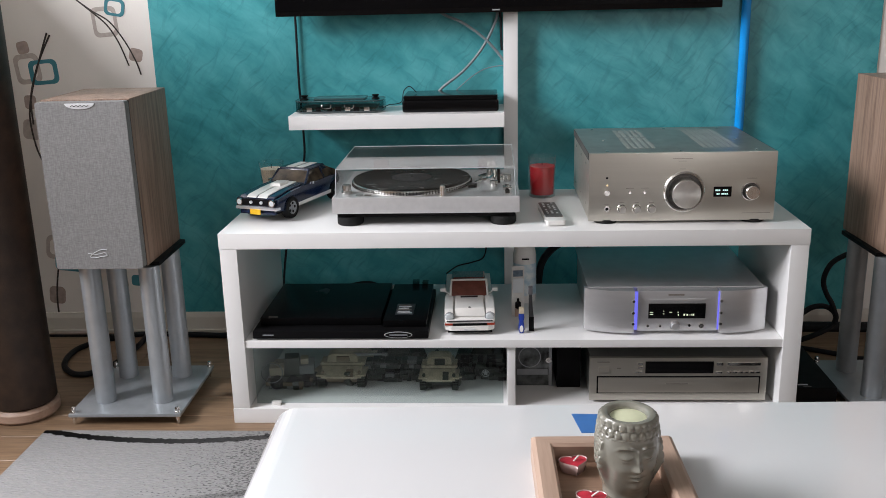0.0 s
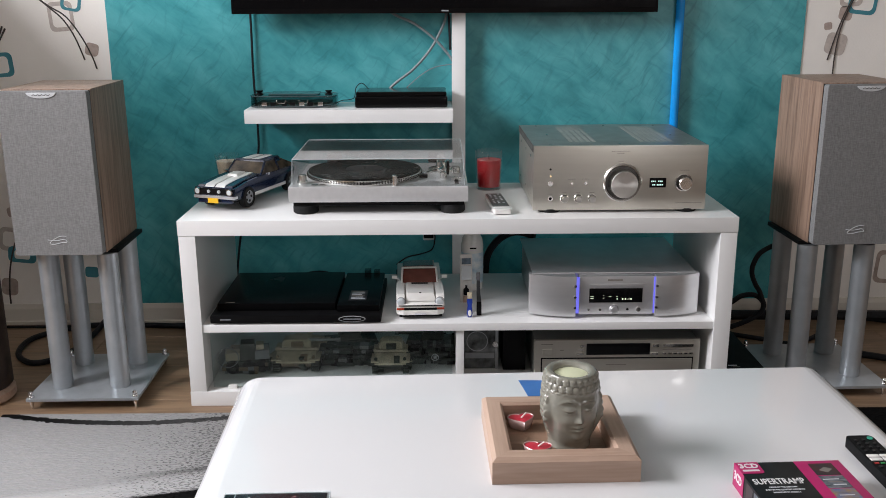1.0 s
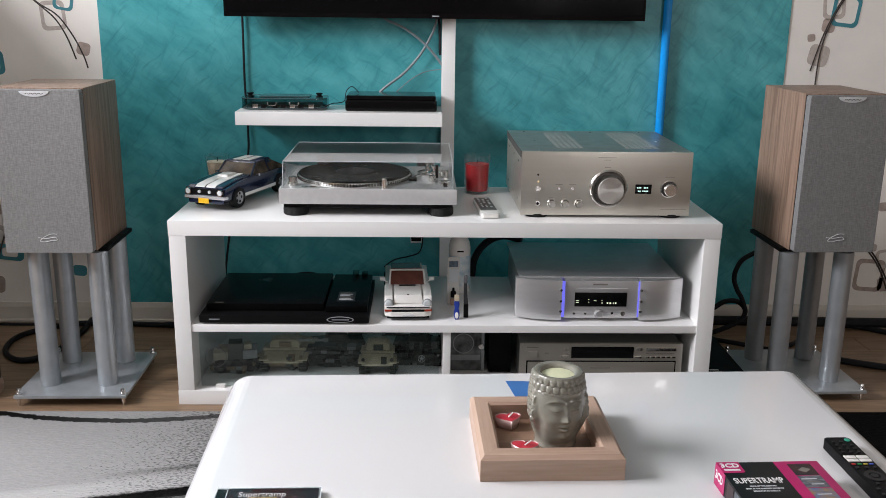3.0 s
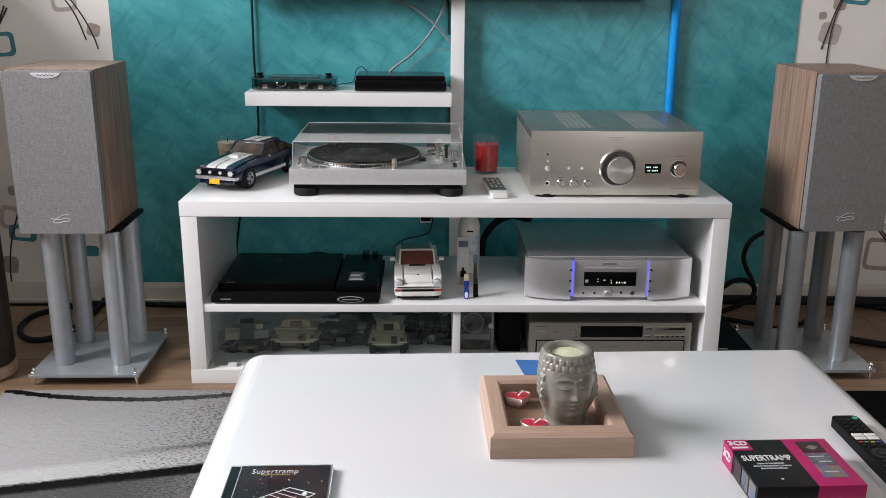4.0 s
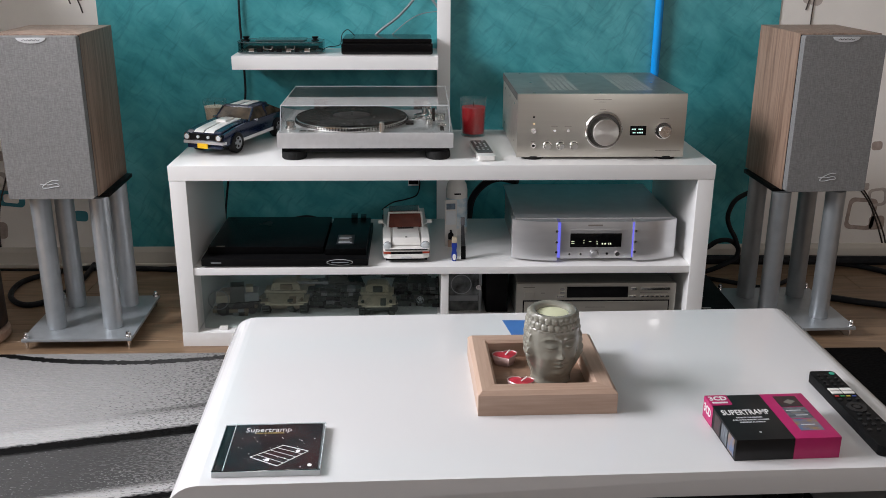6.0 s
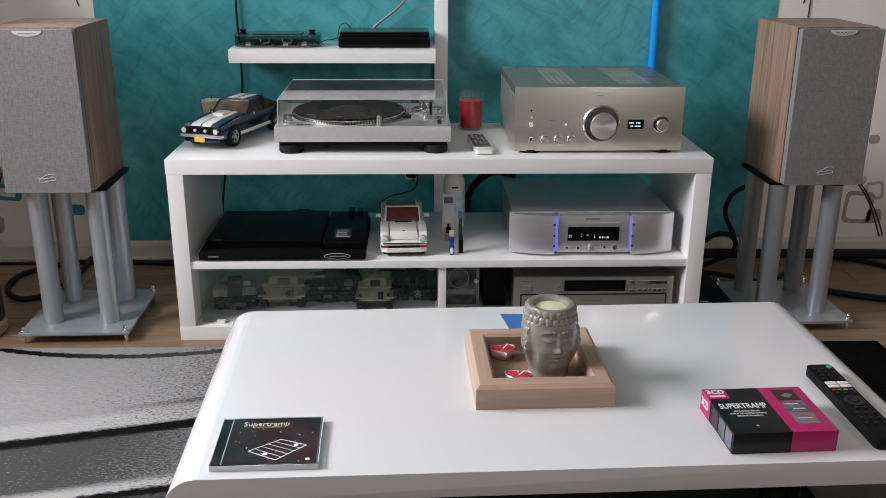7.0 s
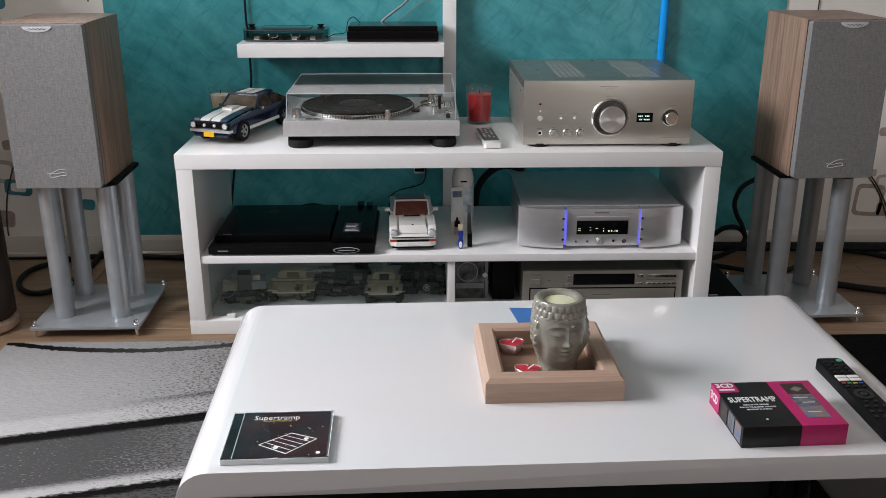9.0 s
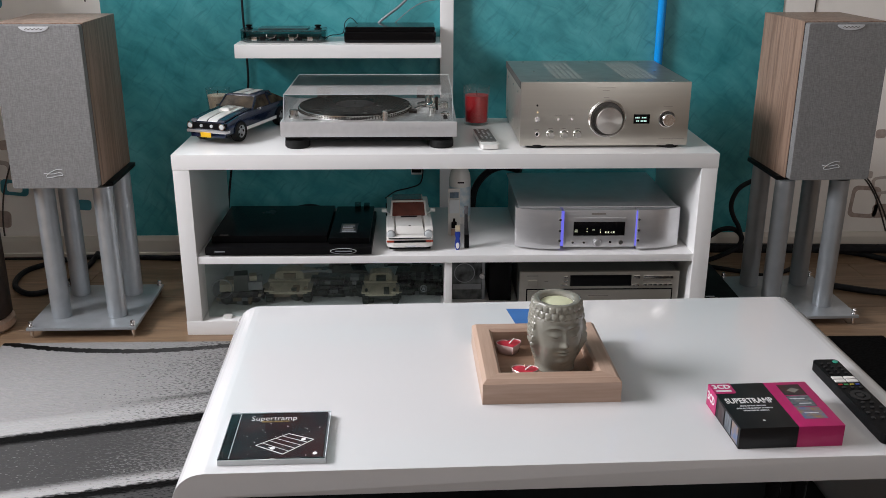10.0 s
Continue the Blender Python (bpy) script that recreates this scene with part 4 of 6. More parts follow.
rec = part("record", lathe([(0.0035, 0.0850), (0.1440, 0.0850), (0.1445, 0.0862), (0.1440, 0.0873), (0.052, 0.0868), (0.0505, 0.0872), (0.0035, 0.0872)], 96, (PX, PY, 0)), VINYL, tt, "black record on the platter")
part("record_label", can(0.0495, 0.0873, 0.0878, (PX, PY, 0), seg=48), stuff("dark_record_label", (0.02, 0.018, 0.02), 0.5, vary=0.5, scale=60), rec, "dark paper label")
part("spindle", can(0.0032, 0.0878, 0.097, (PX, PY, 0), seg=16, edge=0.001), CHROME, rec)
sd = part("start_dial", lathe([(0, 0.0705), (0.013, 0.0705), (0.013, 0.078), (0.0105, 0.079), (0.0105, 0.092), (0, 0.0925)], 32, (-0.190, 0.045, 0)), KNOB, tt, "power dial with strobe lamp")
part("target_lamp", lathe([(0, 0.0705), (0.007, 0.0705), (0.007, 0.094), (0.005, 0.096), (0, 0.096)], 20, (0.040, 0.012, 0)), KNOB, tt, "pop-up target light")
for k in range(2):
    part("speed_button", block(-0.165 + k * 0.02, -0.148 + k * 0.02, 0.015, 0.027, 0.0705, 0.0725, 0.0008), KNOB, tt)
part("pitch_slot", block(0.187, 0.197, 0.03, 0.125, 0.0703, 0.0712), BLACK, tt)
part("pitch_slider", block(0.181, 0.203, 0.06, 0.075, 0.0714, 0.080, 0.002), KNOB, tt)
gim = part("tonearm_base", lathe([(0, 0.0705), (0.034, 0.0705), (0.034, 0.077), (0.028, 0.079), (0.014, 0.080), (0.012, 0.094), (0.008, 0.097), (0, 0.097)], 40, (0.155, 0.205, 0)), KNOB, tt, "turned tonearm base")
part("tonearm_tube", sweep([(0.155, 0.225, 0.095), (0.157, 0.17, 0.095), (0.158, 0.13, 0.095), (0.150, 0.095, 0.094), (0.128, 0.070, 0.093), (0.115, 0.052, 0.092)], 0.0038, 10), CHROME, tt, "curved chrome tonearm")
part("headshell", block(0.100, 0.120, 0.024, 0.056, 0.086, 0.092, 0.001), BLACK, tt, "black headshell with cartridge")
part("counterweight", can(0.013, -0.012, 0.012, (0.155, 0.250, 0.095), "y", 28, 0.002), KNOB, tt)
part("arm_rest", can(0.004, 0.0705, 0.105, (0.172, 0.15, 0), seg=12), BLACK, tt)
part("antiskate_dial", can(0.011, 0.0705, 0.088, (0.192, 0.165, 0), seg=24, edge=0.001), KNOB, tt)
part("cueing_knob", can(0.009, 0.0705, 0.086, (0.160, 0.105, 0), seg=24, edge=0.001), KNOB, tt)

def hollow_lid(x0, x1, y0, y1, z0, z1, w, taper=0.006):
    """A five-sided clear cover with real wall thickness."""
    bm = bmesh.new()
    def ring(d, z, s):
        return [bm.verts.new(q) for q in ((x0 + d + s, y0 + d + s * 0.5, z), (x1 - d - s, y0 + d + s * 0.5, z), (x1 - d - s, y1 - d - s, z), (x0 + d + s, y1 - d - s, z))]
    a, b, c, d = ring(0, z0, 0), ring(0, z1, taper), ring(w, z1 - w, taper), ring(w, z0, 0)
    for p, q in ((a, b), (c, d), (d, a)):
        for i in range(4):
            bm.faces.new((p[i], p[(i + 1) % 4], q[(i + 1) % 4], q[i]))
    bm.faces.new(b)
    bm.faces.new(c)
    bmesh.ops.recalc_face_normals(bm, faces=bm.faces)
    return bm

# bright edge lines of the clear cover, put in as pale opaque rods
for a, b in (((-0.2105, 0.0075, 0.071), (-0.2075, 0.009, 0.1375)), ((0.2105, 0.0075, 0.071), (0.2075, 0.009, 0.1375)), ((-0.2075, 0.009, 0.1375), (0.2075, 0.009, 0.1375)), ((-0.2075, 0.312, 0.1375), (0.2075, 0.312, 0.1375)), ((-0.2075, 0.009, 0.1375), (-0.2075, 0.312, 0.1375)), ((0.2075, 0.009, 0.1375), (0.2075, 0.312, 0.1375))):
    part("cover_edge", sweep([a, b], 0.0010, 6, 1), CLEARP, tt)
cov = part("dust_cover", hollow_lid(-0.2135, 0.2135, 0.006, 0.318, 0.0706, 0.1380, 0.003), CLEAR, tt, "clear acrylic dust cover")
for sx in (-0.14, 0.14):
    part("hinge", block(sx - 0.02, sx + 0.02, 0.319, 0.328, 0.0705, 0.10, 0.002), BLACK, tt)

# ---------------------------------------------------------------- black turntable on the middle shelf
DARKL = stuff("dull_black_cover", (0.0035, 0.0035, 0.004), 0.24, vary=0.1, scale=12, spec=0.08)
bt = thing("record_player", "closed black plastic record player with small stickers", "turntable", (-0.4217, 2.3040, SH))
bt.scale = (1.025, 1.115, 1.025)
part("plinth", block(-0.2105, 0.2105, 0, 0.29, 0.0045, 0.0235, 0.003), BLACK, bt)
part("cover", block(-0.2, 0.095, 0.034, 0.285, 0.0238, 0.043, 0.004), DARKL, bt, "smoked black cover")
part("control_strip", block(0.100, 0.205, 0.024, 0.285, 0.0238, 0.040, 0.003), DARKL, bt)
st = part("spec_sticker", block(0.125, 0.170, 0.06, 0.135, 0.0401, 0.0405), stuff("black_sticker", (0.02, 0.02, 0.025), 0.4, vary=0.3, scale=90), bt, "printed sticker")
for k, (w, mt) in enumerate(((0.036, WHITEC), (0.030, WHITEC), (0.034, INK), (0.026, WHITEC), (0.032, WHITEC), (0.03, INK))):
    part("print_line", block(0.130, 0.130 + w, 0.070 + k * 0.0105, 0.0745 + k * 0.0105, 0.0405, 0.0408), mt, st)
ov = part("oval_sticker", slab([(0.139 + 0.0335 * math.cos(2 * math.pi * k / 28), 0.0138 + 0.0080 * math.sin(2 * math.pi * k / 28)) for k in range(28)], -0.0006, 0.001, "y"), WHITEC, bt, "oval sticker with a pale rim")
part("oval_field", slab([(0.139 + 0.0315 * math.cos(2 * math.pi * k / 28), 0.0138 + 0.0066 * math.sin(2 * math.pi * k / 28)) for k in range(28)], -0.0010, 0.0005, "y"), BLACK, ov)
part("oval_print", block(0.118, 0.161, -0.0014, -0.0009, 0.0125, 0.0151), STAND, ov)
part("maker_mark", block(-0.186, -0.160, -0.0006, 0.001, 0.0125, 0.0153), STAND, bt, "pale printed mark")
part("maker_mark", block(-0.180, -0.158, 0.040, 0.045, 0.0431, 0.0433), INK, bt)
part("hinge", block(0.150, 0.168, 0.27, 0.288, 0.040, 0.052, 0.002), SMOKE, bt)
part("hinge", block(0.176, 0.192, 0.27, 0.288, 0.040, 0.050, 0.002), SMOKE, bt)
for sx in (-0.18, 0.18):
    for sy in (0.03, 0.26):
        part("foot", can(0.014, 0.0, 0.0052, (sx, sy, 0), seg=16), RUBBER, bt)

# ---------------------------------------------------------------- brick-built model cars
NAVY = stuff("navy_brick_plastic", (0.004, 0.013, 0.045), 0.2, vary=0.1, scale=60, coat=0.3)
WHITEB = stuff("white_brick_plastic", (0.80, 0.79, 0.76), 0.22, vary=0.02, scale=60, coat=0.2)
GREYB = stuff("grey_brick_plastic", (0.30, 0.315, 0.33), 0.25, vary=0.06, scale=60)
YELLOW = stuff("yellow_plate", (0.85, 0.50, 0.02), 0.3, vary=0.03)
ORANGE = stuff("red_stripe_plastic", (0.36, 0.04, 0.015), 0.3, vary=0.05)
WIND = stuff("smoky_window_plastic", (0.030, 0.024, 0.018), 0.12, vary=0.5, scale=40, other=(0.10, 0.075, 0.05), spec=0.25)
WINDB = stuff("brown_window_plastic", (0.16, 0.045, 0.03), 0.10, vary=0.2, scale=30, coat=0.4)
TAN = stuff("tan_brick_plastic", (0.60, 0.52, 0.38), 0.35, vary=0.12, scale=70)
GREEN = stuff("dark_green_brick_plastic", (0.035, 0.05, 0.035), 0.35, vary=0.2, scale=70)

def taper_box(xb, xt, y0, y1, yt0, yt1, z0, z1, bevel=0.002):
    """A block that narrows from its foot (half width xb) to its top (half width xt)."""
    bm = bmesh.new()
    v = [bm.verts.new(q) for q in ((-xb, y0, z0), (xb, y0, z0), (xb, y1, z0), (-xb, y1, z0), (-xt, yt0, z1), (xt, yt0, z1), (xt, yt1, z1), (-xt, yt1, z1))]
    for f in ((3, 2, 1, 0), (4, 5, 6, 7), (0, 1, 5, 4), (1, 2, 6, 5), (2, 3, 7, 6), (3, 0, 4, 7)):
        bm.faces.new([v[i] for i in f])
    grown(bm, v, bevel, 2)
    return bm

def wheel(car, x, y, r, w, spokes):
    tyre = part("wheel", lathe([(r * 0.62, -w / 2), (r * 0.94, -w / 2), (r, -w * 0.36), (r, w * 0.36), (r * 0.94, w / 2), (r * 0.62, w / 2), (r * 0.62, -w / 2)], 28, (x, y, r), "x"), RUBBER, car, "black rubber tyre")
    rim = part("rim", lathe([(0, -w * 0.42), (r * 0.18, -w * 0.46), (r * 0.24, -w * 0.30), (r * 0.5, -w * 0.34), (r * 0.63, -w * 0.47), (r * 0.63, w * 0.47), (r * 0.5, w * 0.34), (r * 0.24, w * 0.30), (r * 0.18, w * 0.46), (0, w * 0.42)], 20, (x, y, r), "x"), spokes, tyre, "silver rim")
    for k in range(10):
        a, out = 2 * math.pi * (k % 5) / 5, (1 if k < 5 else -1)
        part("rim_gap", can(r * 0.13, -0.0006, 0.0006, (x + out * w * 0.345, y + r * 0.41 * math.cos(a), r + r * 0.41 * math.sin(a)), "x", 8), BLACK, tyre)

# long blue fastback, front towards -y
mus = thing("model_car", "dark blue brick-built fastback car with white stripes", "model car", (-0.5720, 2.5740, TOP), -20.0)
mus.scale = (0.995, 1.065, 0.995)
part("lower_body", slab([(-0.158, 0.020), (-0.161, 0.036), (-0.157, 0.051), (-0.10, 0.059), (-0.052, 0.062), (0.09, 0.062), (0.145, 0.060), (0.156, 0.052), (0.158, 0.024), (0.132, 0.018), (0.128, 0.034), (0.112, 0.041), (0.096, 0.034), (0.092, 0.016), (-0.076, 0.016), (-0.082, 0.034), (-0.100, 0.043), (-0.118, 0.034), (-0.124, 0.018)], -0.060, 0.060, "x", 0.003), NAVY, mus)
part("underframe", block(-0.052, 0.052, -0.15, 0.15, 0.012, 0.035, 0.002), BLACK, mus)
part("bonnet_scoop", taper_box(0.016, 0.013, -0.080, -0.036, -0.076, -0.038, 0.0655, 0.0722, 0.001), WHITEB, mus, "white bonnet scoop")
part("bonnet", slab([(-0.1590, 0.046), (-0.1585, 0.0520), (-0.150, 0.0575), (-0.100, 0.0630), (-0.026, 0.0668), (-0.024, 0.050)], -0.050, 0.050, "x", 0.002), NAVY, mus)
part("cabin", taper_box(0.056, 0.044, -0.050, 0.135, -0.014, 0.060, 0.060, 0.092, 0.003), WIND, mus, "smoky windows")
part("roof", taper_box(0.046, 0.043, -0.016, 0.066, -0.012, 0.060, 0.0905, 0.0965, 0.0025), NAVY, mus)
part("fastback", slab([(0.055, 0.092), (0.062, 0.0955), (0.150, 0.062), (0.150, 0.056), (0.10, 0.056)], -0.0475, 0.0475, "x", 0.002), NAVY, mus)
for s in (-1, 1):
    part("windscreen_pillar", sweep([(s * 0.053, -0.050, 0.058), (s * 0.046, -0.014, 0.092)], 0.0028, 8), NAVY, mus)
    part("door_pillar", sweep([(s * 0.056, 0.040, 0.060), (s * 0.046, 0.036, 0.092)], 0.003, 8), NAVY, mus)
    part("side_stripe", block(s * 0.0605 - 0.0008, s * 0.0605 + 0.0008, -0.070, 0.092, 0.0165, 0.025), WHITEB, mus, "white sill stripe")
    part("bonnet_stripe", slab([(-0.1590, 0.0530), (-0.150, 0.0590), (-0.100, 0.0645), (-0.027, 0.0681), (-0.027, 0.0667), (-0.100, 0.0630), (-0.150, 0.0575), (-0.1575, 0.0526)], min(s * 0.0020, s * 0.0290), max(s * 0.0020, s * 0.0290), "x"), WHITEB, mus, "white bonnet stripe")
    part("roof_stripe", block(s * 0.0145 - 0.0115, s * 0.0145 + 0.0115, -0.010, 0.058, 0.0967, 0.0978, 0.0005), WHITEB, mus, "white roof stripe")
    head = part("headlight", can(0.0068, 0.0, 0.006, (s * 0.047, -0.1612, 0.042), "y", 20, 0.001), CLEARP, mus, "round clear headlight")
    part("headlight_rim", lathe([(0.0068, 0), (0.0088, 0), (0.0088, 0.005), (0.0068, 0.005), (0.0068, 0)], 20, (s * 0.047, -0.1612, 0.042), "y"), CHROME, head)
    part("fog_light", can(0.0042, 0.0, 0.004, (s * 0.015, -0.161, 0.042), "y", 16, 0.0005), CLEARP, mus)
    part("mirror", block(s * 0.064 - 0.004, s * 0.064 + 0.004, -0.034, -0.026, 0.060, 0.067, 0.001), CHROME, mus)
    for y in (-0.100, 0.112):
        wheel(mus, s * 0.0545, y, 0.0275, 0.019, GREYB)
part("radiator_grille", block(-0.057, 0.057, -0.1615, -0.156, 0.033, 0.050, 0.001), BLACK, mus, "black radiator grille")
part("bumper", slab([(-0.062, -0.150), (-0.058, -0.166), (0.058, -0.166), (0.062, -0.150), (0.054, -0.158), (-0.054, -0.158)], 0.024, 0.031, "z", 0.001), SILVER, mus, "silver front bumper")
part("number_plate", block(-0.015, 0.015, -0.169, -0.1665, 0.013, 0.026, 0.0005), YELLOW, mus, "yellow number plate")
part("front_spoiler", block(-0.050, 0.050, -0.160, -0.15, 0.011, 0.022, 0.002), NAVY, mus)
part("seat", block(-0.03, 0.03, 0.015, 0.03, 0.05, 0.08, 0.003), TAN, mus, "tan seats behind the glass")

# the body rides high on its wheels
for q in mus.children:
    if not q.name.startswith("wheel"):
        q.location.z += 0.0085
    if q.name.startswith(("cabin", "roof", "windscreen_pillar", "door_pillar", "seat", "mirror")):
        q.location.y += 0.022

# white open-top sports car, front towards -y
por = thing("model_car", "white brick-built sports car with a brown windscreen", "model car", (-0.1122, 2.5163, SH), 2)
por.scale = (0.996, 1.065, 0.976)
part("lower_body", slab([(-0.166, 0.018), (-0.170, 0.028), (-0.168, 0.040), (-0.140, 0.052), (-0.070, 0.062), (0.05, 0.064), (0.12, 0.064), (0.155, 0.052), (0.162, 0.036), (0.158, 0.018), (0.132, 0.016), (0.128, 0.036), (0.112, 0.042), (0.096, 0.036), (0.092, 0.015), (-0.082, 0.015), (-0.086, 0.036), (-0.102, 0.042), (-0.118, 0.036), (-0.122, 0.016)], -0.060, 0.060, "x", 0.004), WHITEB, por)
part("underframe", block(-0.05, 0.05, -0.16, 0.15, 0.010, 0.03, 0.002), BLACK, por)
part("bonnet", taper_box(0.040, 0.036, -0.160, -0.055, -0.148, -0.058, 0.046, 0.066, 0.006), WHITEB, por)
part("vent", block(-0.022, 0.022, -0.076, -0.068, 0.0655, 0.068, 0.0006), BLACK, por, "black vent slot")
part("windscreen", slab([(-0.060, 0.064), (-0.056, 0.066), (-0.026, 0.094), (-0.030, 0.095)], -0.045, 0.045, "x", 0.0008), WINDB, por, "brown windscreen")
part("cabin", block(-0.044, 0.044, -0.03, 0.075, 0.055, 0.078, 0.003), WINDB, por, "brown seats and cabin")
part("roof_bar", taper_box(0.047, 0.043, 0.030, 0.075, 0.034, 0.070, 0.064, 0.0790, 0.004), WHITEB, por)
part("soft_top", taper_box(0.044, 0.040, 0.028, 0.10, 0.034, 0.085, 0.0785, 0.0825, 0.0015), WINDB, por)
part("windscreen_frame", sweep([(-0.048, -0.060, 0.064), (-0.045, -0.030, 0.094), (-0.04, -0.028, 0.097), (0.04, -0.028, 0.097), (0.045, -0.030, 0.094), (0.048, -0.060, 0.064)], 0.0028, 8, 4), WHITEB, por)
for s in (-1, 1):
    part("wing", slab([(-0.166, 0.035), (-0.162, 0.056), (-0.150, 0.064), (-0.06, 0.066), (-0.06, 0.05), (-0.16, 0.03)], min(s * 0.040, s * 0.062), max(s * 0.040, s * 0.062), "x", 0.004), WHITEB, por)
    lamp = part("headlight", lathe([(0, 0.010), (0.009, 0.008), (0.0115, 0.003), (0.0115, 0.0), (0, 0.0)], 24, (s * 0.050, -0.158, 0.046), "y"), CLEARP, por, "round clear headlight")
    part("headlight_rim", lathe([(0.0115, 0), (0.0128, 0.001), (0.0128, 0.004), (0.0115, 0.005), (0.0115, 0)], 24, (s * 0.050, -0.158, 0.046), "y"), GREYB, lamp)
    part("mirror", block(s * 0.067 - 0.007, s * 0.067 + 0.007, -0.042, -0.032, 0.070, 0.079, 0.0015), WHITEB, por)
    part("mirror_arm", sweep([(s * 0.052, -0.038, 0.064), (s * 0.064, -0.037, 0.072)], 0.002, 6), WHITEB, por)
    part("indicator", block(s * 0.0515 - 0.0095, s * 0.0515 + 0.0095, -0.1712, -0.160, 0.0275, 0.0325, 0.0005), ORANGE, por, "orange indicator")
    for y in (-0.102, 0.112):
        wheel(por, s * 0.0535, y, 0.0235, 0.019, GREYB)
part("bumper_line", block(-0.056, 0.056, -0.1712, -0.168, 0.0375, 0.0392, 0.0004), BLACK, por)
part("bumper_trim", block(-0.042, 0.042, -0.1722, -0.168, 0.0270, 0.0325, 0.0005), BLACK, por, "black trim line")
part("bumper", slab([(-0.064, -0.140), (-0.060, -0.166), (-0.045, -0.1735), (0.045, -0.1735), (0.060, -0.166), (0.064, -0.140)], 0.0135, 0.0265, "z", 0.003), WHITEB, por, "white wrap-round bumper")
part("lower_lip", block(-0.055, 0.055, -0.168, -0.15, 0.007, 0.0133, 0.002), BLACK, por)
part("number_plate", block(-0.014, 0.014, -0.1748, -0.1736, 0.0155, 0.0195), WHITEC, por)
part("badge", can(0.003, 0, 0.0012, (0, -0.146, 0.0655), seg=12), BLACK, por)

# ---------------------------------------------------------------- candles and remote on the bench
def jar_candle(label, at, r0, r1, h, fill, wax):
    c = thing("jar_candle", label, "candle", at)
    part("wax", lathe([(0, 0.008), (r0 - 0.004, 0.008), (r0 + (r1 - r0) * fill - 0.0035, h * fill), (0, h * fill + 0.001)], 36), wax, c)
    part("glass", lathe([(0, 0), (r0 - 0.002, 0), (r0, 0.002), (r1, h), (r1 - 0.0022, h), (r0 - 0.0025, 0.0075), (0, 0.0075)], 36), JAR, c, "clear glass tumbler")
    part("wick", can(0.001, h * fill, h * fill + 0.012, seg=8), BLACK, c)

jar_candle("red wax candle in a clear glass tumbler", (0.0858, 2.6749, TOP), 0.0350, 0.0380, 0.110, 0.76, RED)
jar_candle("beige wax candle in a flared clear glass", (-0.6601, 2.7123, TOP), 0.026, 0.0354, 0.098, 0.80, BEIGE)

rc = thing("remote_control", "slim pale grey remote control lying on the bench", "remote control", (0.0955, 2.4357, TOP), 4)
rc.scale = (1.034, 1.10, 1.034)
part("body", slab([(a, b) for a, b in rounded(0.044, 0.170, 0.006)], 0.002, 0.014, "z", 0.003), WHITEB, rc)
part("key_panel", slab([(a, b + 0.014) for a, b in rounded(0.040, 0.138, 0.003)], 0.0141, 0.0158, "z", 0.0005), stuff("grey_key_panel", (0.11, 0.10, 0.095), 0.4, vary=0.1), rc, "dark grey key panel")
for j in range(7):
    for i in range(3):
        if (j + i) % 4 != 3:
            part("button", block(-0.0135 + i * 0.011, -0.0085 + i * 0.011, -0.028 + j * 0.016, -0.022 + j * 0.016, 0.0159, 0.0172, 0.0005), WHITEC, rc)

# ---------------------------------------------------------------- bottle and cleaning things on the middle shelf
bo = thing("bottle", "white plastic bottle with a blue printed label", "bottle", (0.0369, 2.6035, SH))
bo.scale = (1.03, 1.03, 1.03)
part("body", lathe([(0, 0), (0.028, 0), (0.030, 0.003), (0.030, 0.125), (0.027, 0.142), (0.018, 0.158), (0.0125, 0.164), (0.0125, 0.172), (0, 0.172)], 36), WHITEB, bo)
part("cap", lathe([(0.0145, 0.166), (0.0145, 0.198), (0.013, 0.201), (0, 0.201)], 28), WHITEB, bo)
lb = part("label", lathe([(0.0303, 0.02), (0.0303, 0.105)], 36), stuff("pale_blue_label", (0.35, 0.52, 0.62), 0.4, vary=0.25, scale=45, other=(0.75, 0.78, 0.78)), bo, "pale blue label")
part("print_line", block(-0.008, 0.010, -0.0312, -0.0300, 0.118, 0.122), BLACK, bo)
bl = thing("blister_pack", "small clear hanging pack with a dark bottle print", "package", (0.0153, 2.4750, SH), 6)
bl.scale = (1.027, 1.027, 1.027)
part("card", block(-0.016, 0.016, 0, 0.002, 0.0, 0.130, 0.0005), stuff("white_card", (0.62, 0.61, 0.58), 0.6, vary=0.05), bl)
part("clear_front", block(-0.013, 0.013, -0.004, -0.0002, 0.062, 0.100, 0.001), CLEARP, bl)
pr = part("bottle_print", lathe([(0, 0), (0.0075, 0), (0.0075, 0.014), (0.003, 0.018), (0.003, 0.025), (0, 0.025)], 16, (0.0, -0.0035, 0.022)), BLACK, bl, "small black bottle")
part("header", block(-0.012, 0.012, -0.0012, 0.0, 0.104, 0.120), stuff("blue_grey_print", (0.12, 0.17, 0.22), 0.5, vary=0.3, scale=60), bl)
part("wood_tip", block(-0.008, 0.008, -0.006, -0.001, 0.0, 0.018, 0.001), BEECH, bl)
br = thing("stylus_brush", "blue handled cleaning brush leaning on the pack", "brush", (0.0204, 2.3526, SH), 0)
br.scale = (1.025, 1.025, 1.025)
part("handle", slab([(-0.0045, 0.0), (0.0045, 0.0), (0.0075, 0.010), (0.0065, 0.022), (0.0050, 0.030), (0.0070, 0.040), (0.0065, 0.050), (-0.0065, 0.050), (-0.0070, 0.040), (-0.0050, 0.030), (-0.0065, 0.022), (-0.0075, 0.010)], -0.005, 0.006, "y", 0.002), stuff("blue_handle", (0.02, 0.05, 0.32), 0.3, vary=0.1), br)
